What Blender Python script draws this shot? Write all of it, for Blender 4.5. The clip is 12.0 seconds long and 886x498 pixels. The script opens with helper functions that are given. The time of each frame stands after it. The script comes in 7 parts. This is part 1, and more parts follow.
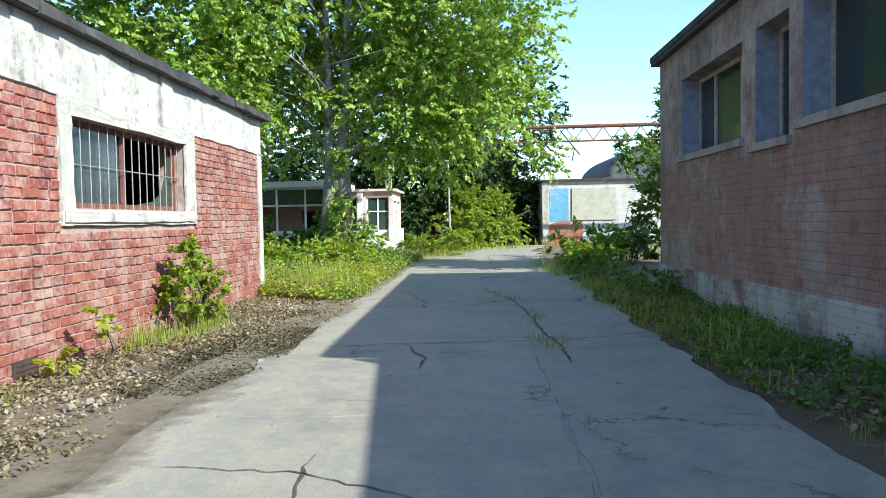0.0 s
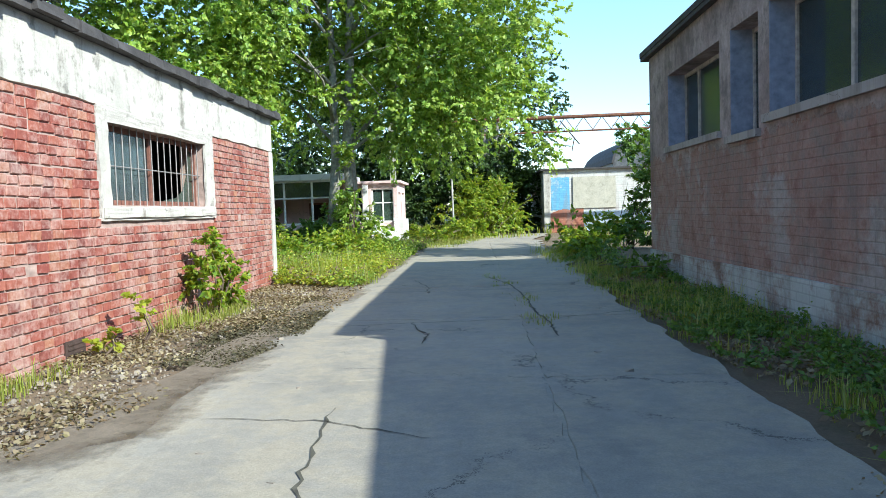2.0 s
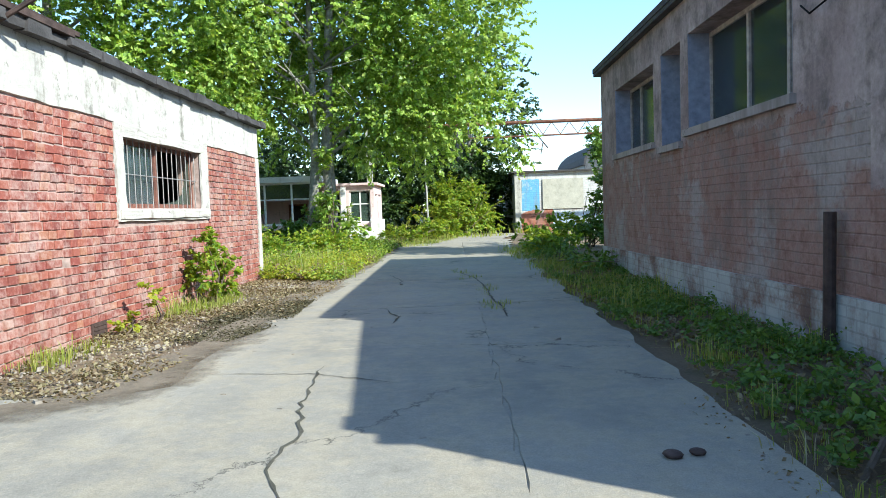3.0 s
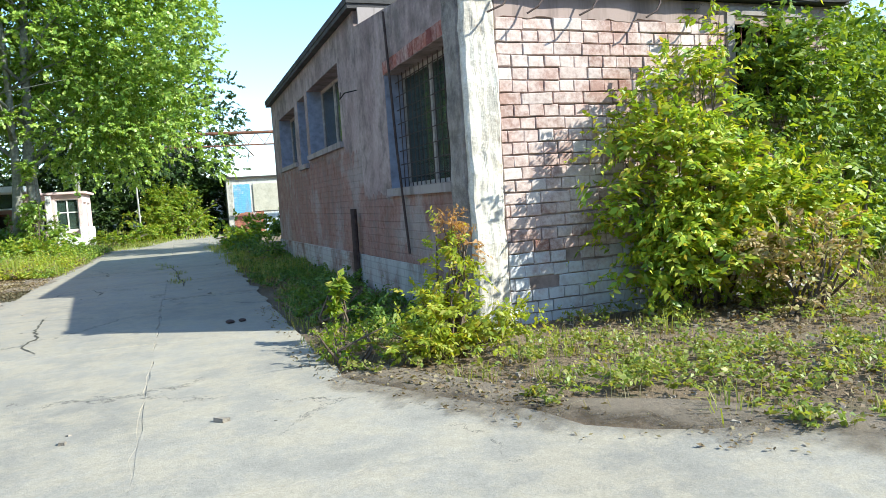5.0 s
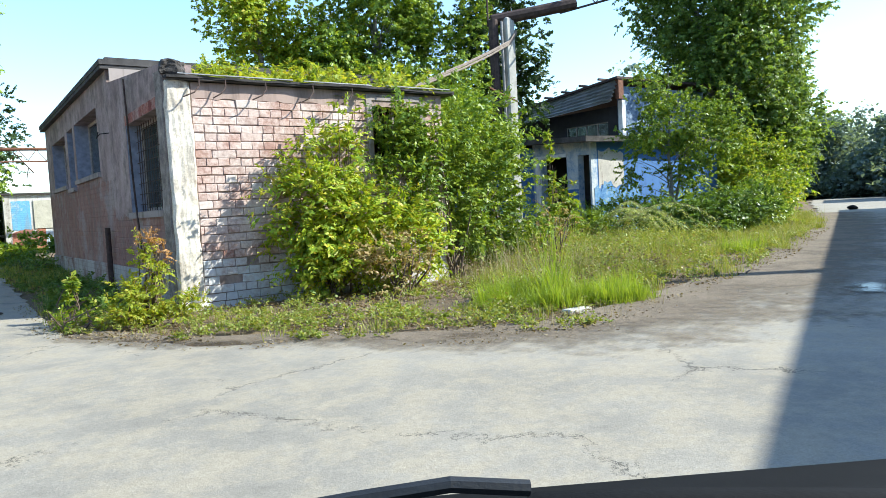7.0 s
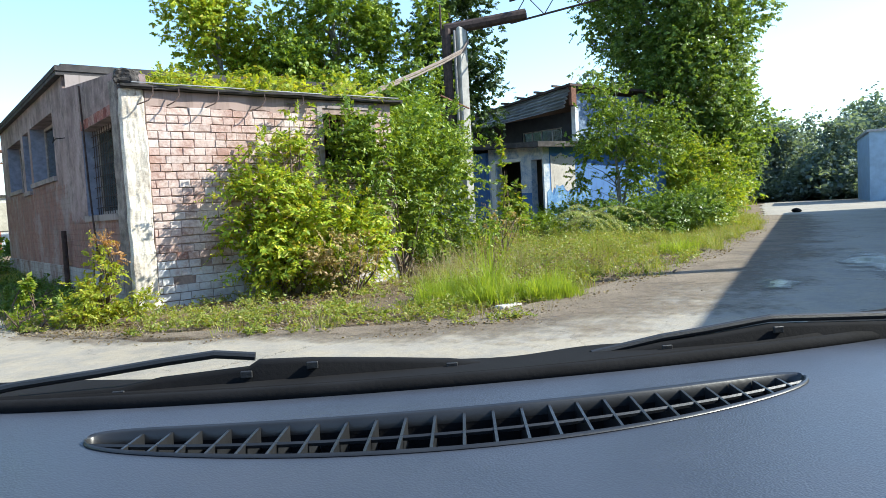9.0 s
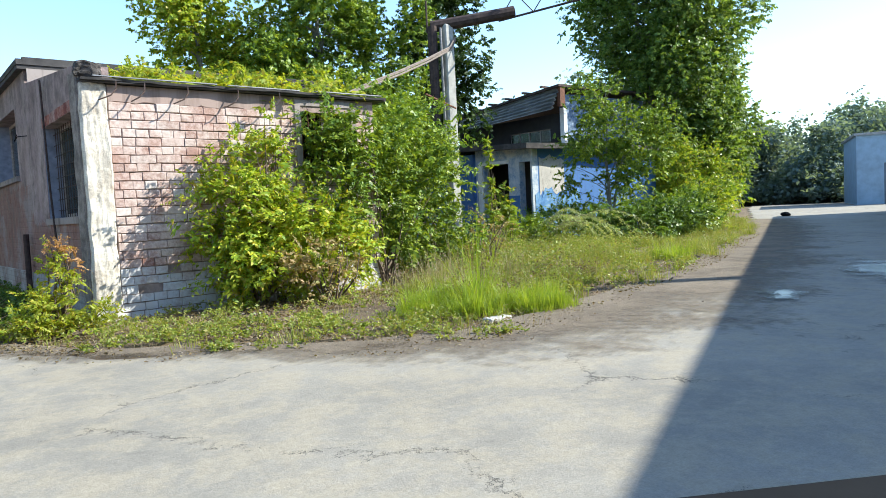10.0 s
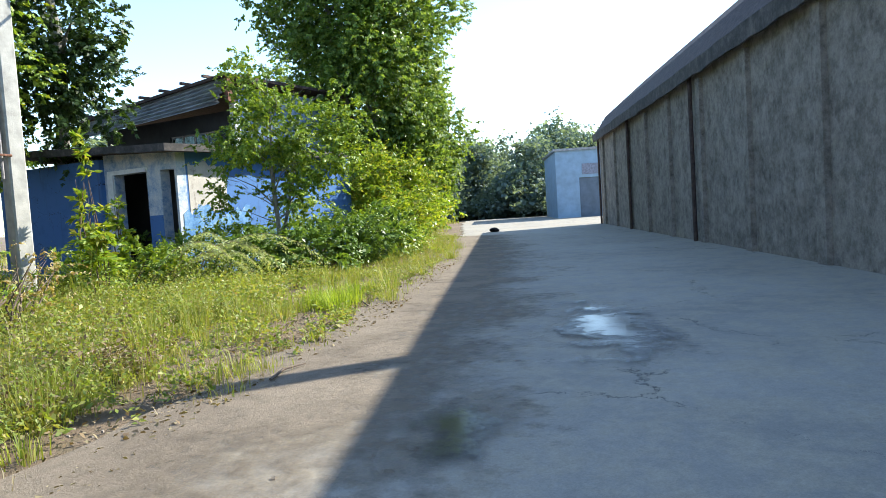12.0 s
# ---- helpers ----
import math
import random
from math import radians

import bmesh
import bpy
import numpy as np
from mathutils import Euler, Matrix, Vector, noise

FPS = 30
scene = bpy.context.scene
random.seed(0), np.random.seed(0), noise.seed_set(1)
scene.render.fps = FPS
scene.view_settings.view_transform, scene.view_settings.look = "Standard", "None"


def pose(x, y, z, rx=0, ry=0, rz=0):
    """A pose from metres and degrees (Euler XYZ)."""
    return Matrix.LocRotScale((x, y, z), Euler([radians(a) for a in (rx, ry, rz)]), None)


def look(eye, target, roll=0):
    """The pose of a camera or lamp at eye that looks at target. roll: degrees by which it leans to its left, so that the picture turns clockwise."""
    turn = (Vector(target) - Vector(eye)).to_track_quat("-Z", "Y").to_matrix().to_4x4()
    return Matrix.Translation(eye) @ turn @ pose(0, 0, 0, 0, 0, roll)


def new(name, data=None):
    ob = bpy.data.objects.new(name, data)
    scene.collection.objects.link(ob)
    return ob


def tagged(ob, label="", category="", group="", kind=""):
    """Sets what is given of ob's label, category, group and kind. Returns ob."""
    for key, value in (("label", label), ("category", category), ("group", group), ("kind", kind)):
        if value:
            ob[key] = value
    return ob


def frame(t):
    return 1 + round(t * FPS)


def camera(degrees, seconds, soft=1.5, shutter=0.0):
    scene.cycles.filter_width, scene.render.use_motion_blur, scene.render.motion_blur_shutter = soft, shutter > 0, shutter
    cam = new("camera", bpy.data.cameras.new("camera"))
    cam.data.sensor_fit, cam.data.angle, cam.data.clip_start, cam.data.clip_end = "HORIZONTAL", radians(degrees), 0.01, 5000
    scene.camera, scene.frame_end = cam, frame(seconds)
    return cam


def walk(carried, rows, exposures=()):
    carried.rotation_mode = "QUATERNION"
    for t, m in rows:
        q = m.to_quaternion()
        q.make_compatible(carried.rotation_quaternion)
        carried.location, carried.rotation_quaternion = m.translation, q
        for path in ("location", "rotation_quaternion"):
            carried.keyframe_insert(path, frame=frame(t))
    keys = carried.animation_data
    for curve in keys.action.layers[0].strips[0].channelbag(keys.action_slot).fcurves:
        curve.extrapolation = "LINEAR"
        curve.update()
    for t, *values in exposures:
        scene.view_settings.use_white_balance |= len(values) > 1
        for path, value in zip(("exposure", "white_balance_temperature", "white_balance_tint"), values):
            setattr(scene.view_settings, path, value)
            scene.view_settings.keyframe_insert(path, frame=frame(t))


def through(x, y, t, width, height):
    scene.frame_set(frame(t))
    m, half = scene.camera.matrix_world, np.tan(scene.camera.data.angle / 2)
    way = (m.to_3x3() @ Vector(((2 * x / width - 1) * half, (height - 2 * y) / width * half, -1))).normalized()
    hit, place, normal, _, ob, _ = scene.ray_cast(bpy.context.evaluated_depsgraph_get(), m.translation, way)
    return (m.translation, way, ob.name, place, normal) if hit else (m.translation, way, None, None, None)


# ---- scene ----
# ---- camera and its way ----
cam = camera(64.2, 12.0, 0.65)
PATH = [
    (0, (-3.139, 0.497, 1.146), (-3.218, 2.494, 1.063), -0.98),
    (0.5, (-3.143, 0.505, 1.169), (-3.220, 2.501, 1.057), -0.84),
    (1, (-3.147, 0.411, 1.165), (-3.229, 2.405, 1.046), -1.01),
    (1.5, (-3.119, 0.195, 1.161), (-3.208, 2.189, 1.046), -1.84),
    (2, (-3.058, -0.179, 1.155), (-3.153, 1.816, 1.044), -1.83),
    (2.5, (-2.996, -0.668, 1.162), (-3.080, 1.327, 1.052), -1.92),
    (2.7, (-2.949, -0.905, 1.162), (-3.022, 1.091, 1.052), -1.86),
    (4.5, (-2.618, -4.713, 1.181), (-2.130, -2.780, 1.032), -3.99),
    (5, (-2.328, -5.604, 1.140), (-1.639, -3.732, 0.992), -3.78),
    (5.5, (-2.298, -6.603, 1.087), (-1.440, -4.801, 0.964), -1.76),
    (6, (-2.191, -7.495, 1.142), (-1.217, -5.752, 1.017), -2.17),
    (6.5, (-2.211, -8.275, 1.156), (-1.148, -6.585, 1.034), -2.49),
    (7, (-2.290, -9.097, 1.144), (-1.149, -7.459, 1.019), -3.01),
    (7.5, (-2.362, -9.681, 1.142), (-1.164, -8.085, 1.020), -3.20),
    (8.4, (-2.362, -9.681, 1.142), (-1.144, -8.100, 1.020), -3.06),
    (9.5, (-2.343, -9.676, 1.143), (-1.125, -8.095, 1.020), -2.92),
    (10, (-1.992, -9.253, 1.166), (-0.744, -7.694, 1.047), -2.79),
    (10.5, (-1.578, -8.974, 1.155), (-0.258, -7.476, 1.039), -3.06),
    (11, (-0.152, -8.084, 1.157), (1.301, -6.714, 1.045), -2.87),
    (11.5, (1.333, -7.561, 1.150), (2.920, -6.349, 1.041), -3.14),
    (12, (2.697, -7.297, 1.154), (4.425, -6.297, 1.039), -3.63),
]
walk(cam, [(t, look(eye, target, roll)) for t, eye, target, roll in PATH], [(0, 1.18, 5850, 2), (2.5, 1.22, 5850, 2), (4.5, 1.35, 5950, 2), (7, 1.3, 6050, 4), (7.5, 1.2, 6050, 4), (9.5, 1.3, 6200, 6), (10.5, 1.2, 6100, 5), (11, 1.3, 6150, 5), (11.5, 1.5, 6250, 6), (12, 1.55, 6300, 8)])


# ---- daylight ----
SUN_EL, SUN_FROM = radians(35.6), Vector((0.825, -0.565, 0)).normalized()
world = bpy.data.worlds.new("world")
scene.world = world
world.use_nodes = True
wn = world.node_tree.nodes
sky = wn.new("ShaderNodeTexSky")
sky.sky_type = "NISHITA"
sky.sun_disc = False
sky.sun_elevation = SUN_EL
sky.sun_rotation = math.atan2(SUN_FROM.x, SUN_FROM.y)
sky.air_density, sky.dust_density, sky.ozone_density = 1.0, 0.3, 2.2
wn["Background"].inputs["Strength"].default_value = 0.15
world.node_tree.links.new(sky.outputs[0], wn["Background"].inputs["Color"])
sun_data = bpy.data.lights.new("sun", "SUN")
sun_data.energy, sun_data.angle, sun_data.color = 4.0, radians(0.53), (1.0, 0.95, 0.83)
sun = new("sun", sun_data)
sun_dir = SUN_FROM * math.cos(SUN_EL) + Vector((0, 0, math.sin(SUN_EL)))
sun.matrix_world = look(sun_dir * 60, (0, 0, 0))


# ---- small builders ----
def part(name, bm, material, parent, label="", smooth=False):
    """Links a bmesh as one mesh object under a thing or a part; its coordinates are the world's."""
    if len(bm.faces) < 6000:
        bmesh.ops.recalc_face_normals(bm, faces=bm.faces[:])
    me = bpy.data.meshes.new(name)
    bm.to_mesh(me)
    bm.free()
    me.materials.append(material)
    if smooth:
        me.polygons.foreach_set("use_smooth", [True] * len(me.polygons))
    ob = new(name, me)
    if parent is not None:
        ob.parent = parent
        if parent.type == "EMPTY":
            ob.matrix_parent_inverse = parent.matrix_basis.inverted()
    if label:
        ob["label"] = label
    return ob


def thing(name, at, label, category, group="", kind=""):
    ob = new(name)
    ob.empty_display_size = 0.2
    ob.location = at
    return tagged(ob, label, category, group, kind)


def box(bm, lo, hi, jitter=0.0, rnd=None):
    (x0, y0, z0), (x1, y1, z1) = lo, hi
    vs = []
    for x, y, z in ((x0, y0, z0), (x1, y0, z0), (x1, y1, z0), (x0, y1, z0), (x0, y0, z1), (x1, y0, z1), (x1, y1, z1), (x0, y1, z1)):
        d = [rnd.uniform(-jitter, jitter) for _ in range(3)] if jitter else (0, 0, 0)
        vs.append(bm.verts.new((x + d[0], y + d[1], z + d[2])))
    for f in ((0, 3, 2, 1), (4, 5, 6, 7), (0, 1, 5, 4), (1, 2, 6, 5), (2, 3, 7, 6), (3, 0, 4, 7)):
        bm.faces.new([vs[i] for i in f])
    return vs


def boxes(*pairs):
    bm = bmesh.new()
    for lo, hi in pairs:
        box(bm, lo, hi)
    return bm


def bevelled(bm, width, segments=2):
    bmesh.ops.bevel(bm, geom=bm.edges[:], offset=width, segments=segments, affect="EDGES", profile=0.6)
    return bm


def tube(bm, points, radii, sides=8, cap=True):
    """A round tube through points, with a radius for each point or one for all."""
    points = [Vector(p) for p in points]
    radii = radii if isinstance(radii, (list, tuple)) else [radii] * len(points)
    rings = []
    for i, p in enumerate(points):
        a = points[max(i - 1, 0)]
        b = points[min(i + 1, len(points) - 1)]
        t = (b - a).normalized()
        u = t.orthogonal().normalized() if i == 0 else (u - t * u.dot(t)).normalized()
        w = t.cross(u)
        rings.append([bm.verts.new(p + radii[i] * (math.cos(k * math.tau / sides) * u + math.sin(k * math.tau / sides) * w)) for k in range(sides)])
    for r0, r1 in zip(rings, rings[1:]):
        for k in range(sides):
            bm.faces.new((r0[k], r0[(k + 1) % sides], r1[(k + 1) % sides], r1[k]))
    if cap:
        bm.faces.new(rings[0][::-1])
        bm.faces.new(rings[-1])
    return bm


def worn(bm, cuts, amount, scale=6.0, fine=0.3):
    """Cuts a block up and roughens its faces, as broken plaster or concrete is."""
    bmesh.ops.subdivide_edges(bm, edges=bm.edges[:], cuts=cuts, use_grid_fill=True)
    for v in bm.verts:
        p = v.co.copy()
        v.co += amount * (noise.noise_vector(p * scale) + fine * noise.noise_vector(p * scale * 4.3))
    return bm


def tubes(*runs, sides=8):
    bm = bmesh.new()
    for points, radii in runs:
        tube(bm, points, radii, sides)
    return bm


class Face:
    """A wall's frame: u along the wall, d outward from it, z up."""

    def __init__(self, x, y, ux, uy):
        n = math.hypot(ux, uy)
        self.o, self.u = Vector((x, y, 0)), Vector((ux / n, uy / n, 0))
        self.n = Vector((self.u.y, -self.u.x, 0))

    def at(self, u, d, z):
        return self.o + self.u * u + self.n * d + Vector((0, 0, z))

    def turn(self):
        return Matrix((self.u, self.n, (0, 0, 1))).transposed().to_4x4()

    def block(self, bm, u0, u1, d0, d1, z0, z1, jitter=0.0, rnd=None):
        vs = box(bm, (u0, d0, z0), (u1, d1, z1), jitter, rnd)
        for v in vs:
            v.co = self.at(*v.co)
        return bm

    def blocks(self, *rows):
        bm = bmesh.new()
        for r in rows:
            self.block(bm, *r)
        return bm

    def panel(self, u0, u1, z0, z1, d0, d1, holes=(), top=None, cut=0.0):
        """A wall with holes (u0, u1, z0, z1) right through; top(u) gives a sloping or ragged upper edge."""
        bm = bmesh.new()
        us = sorted({u0, u1, *[v for h in holes for v in h[:2] if u0 < v < u1]})
        if cut:
            us = sorted({*us, *[u0 + (u1 - u0) * i / int((u1 - u0) / cut) for i in range(1, int((u1 - u0) / cut))]})
        zs = sorted({z0, z1, *[v for h in holes for v in h[2:] if z0 < v < z1]})
        solid = lambda i, j: 0 <= i < len(us) - 1 and 0 <= j < len(zs) - 1 and not any(h[0] < (us[i] + us[i + 1]) / 2 < h[1] and h[2] < (zs[j] + zs[j + 1]) / 2 < h[3] for h in holes)
        made = {}

        def vert(i, j, d):
            if (i, j, d) not in made:
                z = top(us[i]) if top and j == len(zs) - 1 else zs[j]
                made[i, j, d] = bm.verts.new(self.at(us[i], d, z))
            return made[i, j, d]

        for i in range(len(us) - 1):
            for j in range(len(zs) - 1):
                if not solid(i, j):
                    continue
                ring = ((i, j), (i + 1, j), (i + 1, j + 1), (i, j + 1))
                bm.faces.new([vert(*c, d1) for c in ring[::-1]])
                bm.faces.new([vert(*c, d0) for c in ring])
                for (a, b), (di, dj) in (((ring[0], ring[1]), (0, -1)), ((ring[1], ring[2]), (1, 0)), ((ring[2], ring[3]), (0, 1)), ((ring[3], ring[0]), (-1, 0))):
                    if not solid(i + di, j + dj):
                        bm.faces.new((vert(*a, d1), vert(*b, d1), vert(*b, d0), vert(*a, d0)))
        return bm


# ---- materials ----
class Nodes:
    """A material's node tree, with short names for what is used over and over."""

    def __init__(self, name):
        self.m = bpy.data.materials.new(name)
        self.m.use_nodes = True
        self.t = self.m.node_tree
        self.b = self.t.nodes["Principled BSDF"]
        self.out = self.t.nodes["Material Output"]
        self.pos = self.add("ShaderNodeTexCoord").outputs["Object"]

    def add(self, kind, **values):
        n = self.t.nodes.new(kind)
        for k, v in values.items():
            n.inputs[k].default_value = v
        return n

    def link(self, a, b):
        self.t.links.new(a, b)

    def noise(self, scale, detail=4.0, rough=0.6, stretch=None, out="Fac"):
        n = self.add("ShaderNodeTexNoise", Scale=scale, Detail=detail, Roughness=rough)
        if stretch:
            mp = self.add("ShaderNodeMapping", Scale=stretch)
            self.link(self.pos, mp.inputs[0])
            self.link(mp.outputs[0], n.inputs["Vector"])
        else:
            self.link(self.pos, n.inputs["Vector"])
        return n.outputs[out]

    def ramp(self, fac, *stops):
        n = self.t.nodes.new("ShaderNodeValToRGB")
        el = n.color_ramp.elements
        while len(el) < len(stops):
            el.new(0.5)
        for e, (p, c) in zip(el, stops):
            e.position = p
            e.color = (*c, 1) if isinstance(c, tuple) else (c, c, c, 1)
        self.link(fac, n.inputs[0])
        return n.outputs[0]

    def mix(self, fac, a, b, blend="MIX"):
        n = self.t.nodes.new("ShaderNodeMix")
        n.data_type, n.blend_type = "RGBA", blend
        for s, v in ((n.inputs[0], fac), (n.inputs[6], a), (n.inputs[7], b)):
            if isinstance(v, (int, float)):
                s.default_value = v
            elif isinstance(v, tuple):
                s.default_value = (*v, 1)
            else:
                self.link(v, s)
        return n.outputs[2]

    def math(self, op, a, b=0.0):
        n = self.t.nodes.new("ShaderNodeMath")
        n.operation = op
        for s, v in zip(n.inputs, (a, b)):
            if isinstance(v, (int, float)):
                s.default_value = v
            else:
                self.link(v, s)
        return n.outputs[0]

    def bump(self, height, strength=0.4, distance=0.02):
        n = self.add("ShaderNodeBump", Strength=strength, Distance=distance)
        self.link(height, n.inputs["Height"])
        self.link(n.outputs[0], self.b.inputs["Normal"])

    def done(self, color, rough=0.8, metal=0.0):
        for s, v in ((self.b.inputs["Base Color"], color), (self.b.inputs["Roughness"], rough), (self.b.inputs["Metallic"], metal)):
            if isinstance(v, tuple):
                s.default_value = (*v, 1)
            elif isinstance(v, (int, float)):
                s.default_value = v
            else:
                self.link(v, s)
        return self.m


def plain(name, color, rough=0.7, metal=0.0, vary=0.25, scale=6.0, bump=0.15):
    n = Nodes(name)
    lo, hi = tuple(c * (1 - vary) for c in color), tuple(min(1, c * (1 + vary)) for c in color)
    f = n.noise(scale, 6)
    n.bump(n.noise(scale * 12, 5), bump, 0.01)
    return n.done(n.ramp(f, (0.3, lo), (0.7, hi)), rough, metal)


def brick_material(name, tones, wash, wash_amount, island):
    """Fired brick in several tones, with a worn whitish wash over some of it."""
    n = Nodes(name)
    pick = n.add("ShaderNodeNewGeometry").outputs["Random Per Island"] if island else n.add("ShaderNodeObjectInfo").outputs["Random"]
    col = n.ramp(pick, *[(i / max(1, len(tones) - 1), c) for i, c in enumerate(tones)])
    grain = n.add("ShaderNodeTexNoise", Scale=22.0, Detail=8.0, Roughness=0.7)
    geo = n.add("ShaderNodeNewGeometry").outputs["Position"]
    n.link(geo, grain.inputs["Vector"])
    big = n.add("ShaderNodeTexNoise", Scale=2.3, Detail=6.0, Roughness=0.65)
    n.link(geo, big.inputs["Vector"])
    col = n.mix(0.55, col, n.ramp(grain.outputs[0], (0.3, 0.45), (0.75, 1.25)), "MULTIPLY")
    keep = n.math("ADD", n.math("MULTIPLY", grain.outputs[0], 0.5), n.math("MULTIPLY", big.outputs[0], 0.8))
    col = n.mix(n.ramp(keep, (0.66 - wash_amount, 0.0), (0.86 - wash_amount * 0.6, 0.85)), col, wash)
    n.bump(grain.outputs[0], 0.6, 0.008)
    return n.done(col, 0.9)


RED = [(0.19, 0.05, 0.04), (0.29, 0.08, 0.058), (0.35, 0.115, 0.078), (0.26, 0.065, 0.05), (0.40, 0.175, 0.105)]
PINK = [(0.36, 0.20, 0.16), (0.47, 0.30, 0.25), (0.40, 0.24, 0.19), (0.52, 0.35, 0.30), (0.31, 0.15, 0.11), (0.62, 0.53, 0.48), (0.43, 0.22, 0.165)]
brick_red = brick_material("brick_red", RED, (0.46, 0.34, 0.30), 0.06, False)
brick_red_far = brick_material("brick_red_joined", RED, (0.46, 0.34, 0.30), 0.06, True)
brick_pink = brick_material("brick_pink", PINK, (0.70, 0.60, 0.55), 0.11, False)
brick_pink_far = brick_material("brick_pink_joined", PINK, (0.70, 0.60, 0.55), 0.11, True)
mortar = plain("mortar", (0.37, 0.27, 0.235), 0.95, 0, 0.35, 9, 0.5)
mortar_dark = plain("mortar_dark", (0.27, 0.205, 0.175), 0.95, 0, 0.4, 9, 0.5)


def plaster_material(name, color, stain, streak=0.55, cracks=True):
    """Old lime plaster: grime in vertical streaks, blotches and hairline cracks."""
    n = Nodes(name)
    run = n.noise(1.6, 6, 0.7, (2.2, 2.2, 0.22))
    blot = n.noise(3.2, 8, 0.7)
    col = n.mix(n.ramp(run, (streak, 0.0), (streak + 0.18, 0.8)), color, stain)
    col = n.mix(n.ramp(blot, (0.52, 0.0), (0.72, 0.55)), col, tuple(c * 0.62 for c in color))
    fine = n.noise(35, 6, 0.7)
    h = fine
    if cracks:
        v = n.add("ShaderNodeTexVoronoi", Scale=1.3)
        v.feature = "DISTANCE_TO_EDGE"
        warp = n.mix(0.5, n.pos, n.noise(2.2, 7, 0.7, None, "Color"), "ADD")
        n.link(warp, v.inputs["Vector"])
        crack = n.math("GREATER_THAN", v.outputs["Distance"], n.math("MULTIPLY", n.math("SUBTRACT", n.noise(1.7, 4), 0.47), 0.035))
        col = n.mix(crack, tuple(c * 0.35 for c in stain), col)
        h = n.math("ADD", n.math("MULTIPLY", fine, 0.3), n.math("MULTIPLY", crack, 0.5))
    n.bump(h, 0.45, 0.015)
    return n.done(col, 0.92)


def mottled(name, tones):
    """Grimy plaster: blotches at three scales with no set direction."""
    n = Nodes(name)
    a, b, c = n.noise(2.6, 8, 0.72), n.noise(9.0, 8, 0.75), n.noise(45, 5, 0.7)
    f = n.math("ADD", n.math("MULTIPLY", a, 0.6), n.math("MULTIPLY", b, 0.4))
    col = n.ramp(f, *[(0.36 + 0.26 * i / (len(tones) - 1), t) for i, t in enumerate(tones)])
    col = n.mix(0.5, col, n.ramp(c, (0.25, 0.6), (0.75, 1.3)), "MULTIPLY")
    n.bump(n.math("ADD", b, n.math("MULTIPLY", c, 0.5)), 0.7, 0.015)
    return n.done(col, 0.93)


def lime_band(name, color, dirt, amount=0.63):
    """Thick limewash: faint courses showing through, chips, and thin dark runs of water."""
    n = Nodes(name)
    big, mid, fine = n.noise(1.3, 8, 0.7), n.noise(7.0, 8, 0.75), n.noise(40, 6, 0.75)
    run = n.noise(1.0, 7, 0.72, (4.5, 4.5, 0.6))
    col = n.ramp(big, (0.34, tuple(c * 0.8 for c in color)), (0.6, tuple(c * 1.08 for c in color)))
    col = n.mix(n.ramp(n.math("ADD", n.math("MULTIPLY", run, 0.55), n.math("MULTIPLY", mid, 0.45)), (amount - 0.05, 0.0), (amount + 0.07, 0.8)), col, dirt)
    col = n.mix(n.ramp(mid, (0.60, 0.0), (0.64, 0.8)), col, tuple(c * 0.45 for c in color))
    col = n.mix(0.4, col, n.ramp(fine, (0.25, 0.7), (0.75, 1.2)), "MULTIPLY")
    n.bump(n.math("ADD", n.math("MULTIPLY", mid, 1.5), fine), 0.6, 0.015)
    return n.done(col, 0.93)


white_plaster = lime_band("white_plaster", (0.53, 0.50, 0.45), (0.15, 0.13, 0.11), 0.56)
frame_plaster = lime_band("frame_plaster", (0.51, 0.475, 0.43), (0.20, 0.155, 0.13), 0.585)
pier_plaster = mottled("pier_plaster", [(0.27, 0.22, 0.175), (0.52, 0.455, 0.38), (0.72, 0.655, 0.56), (0.80, 0.75, 0.66)])
black_plaster = mottled("black_plaster", [(0.03, 0.027, 0.025), (0.065, 0.057, 0.053), (0.14, 0.12, 0.11)])


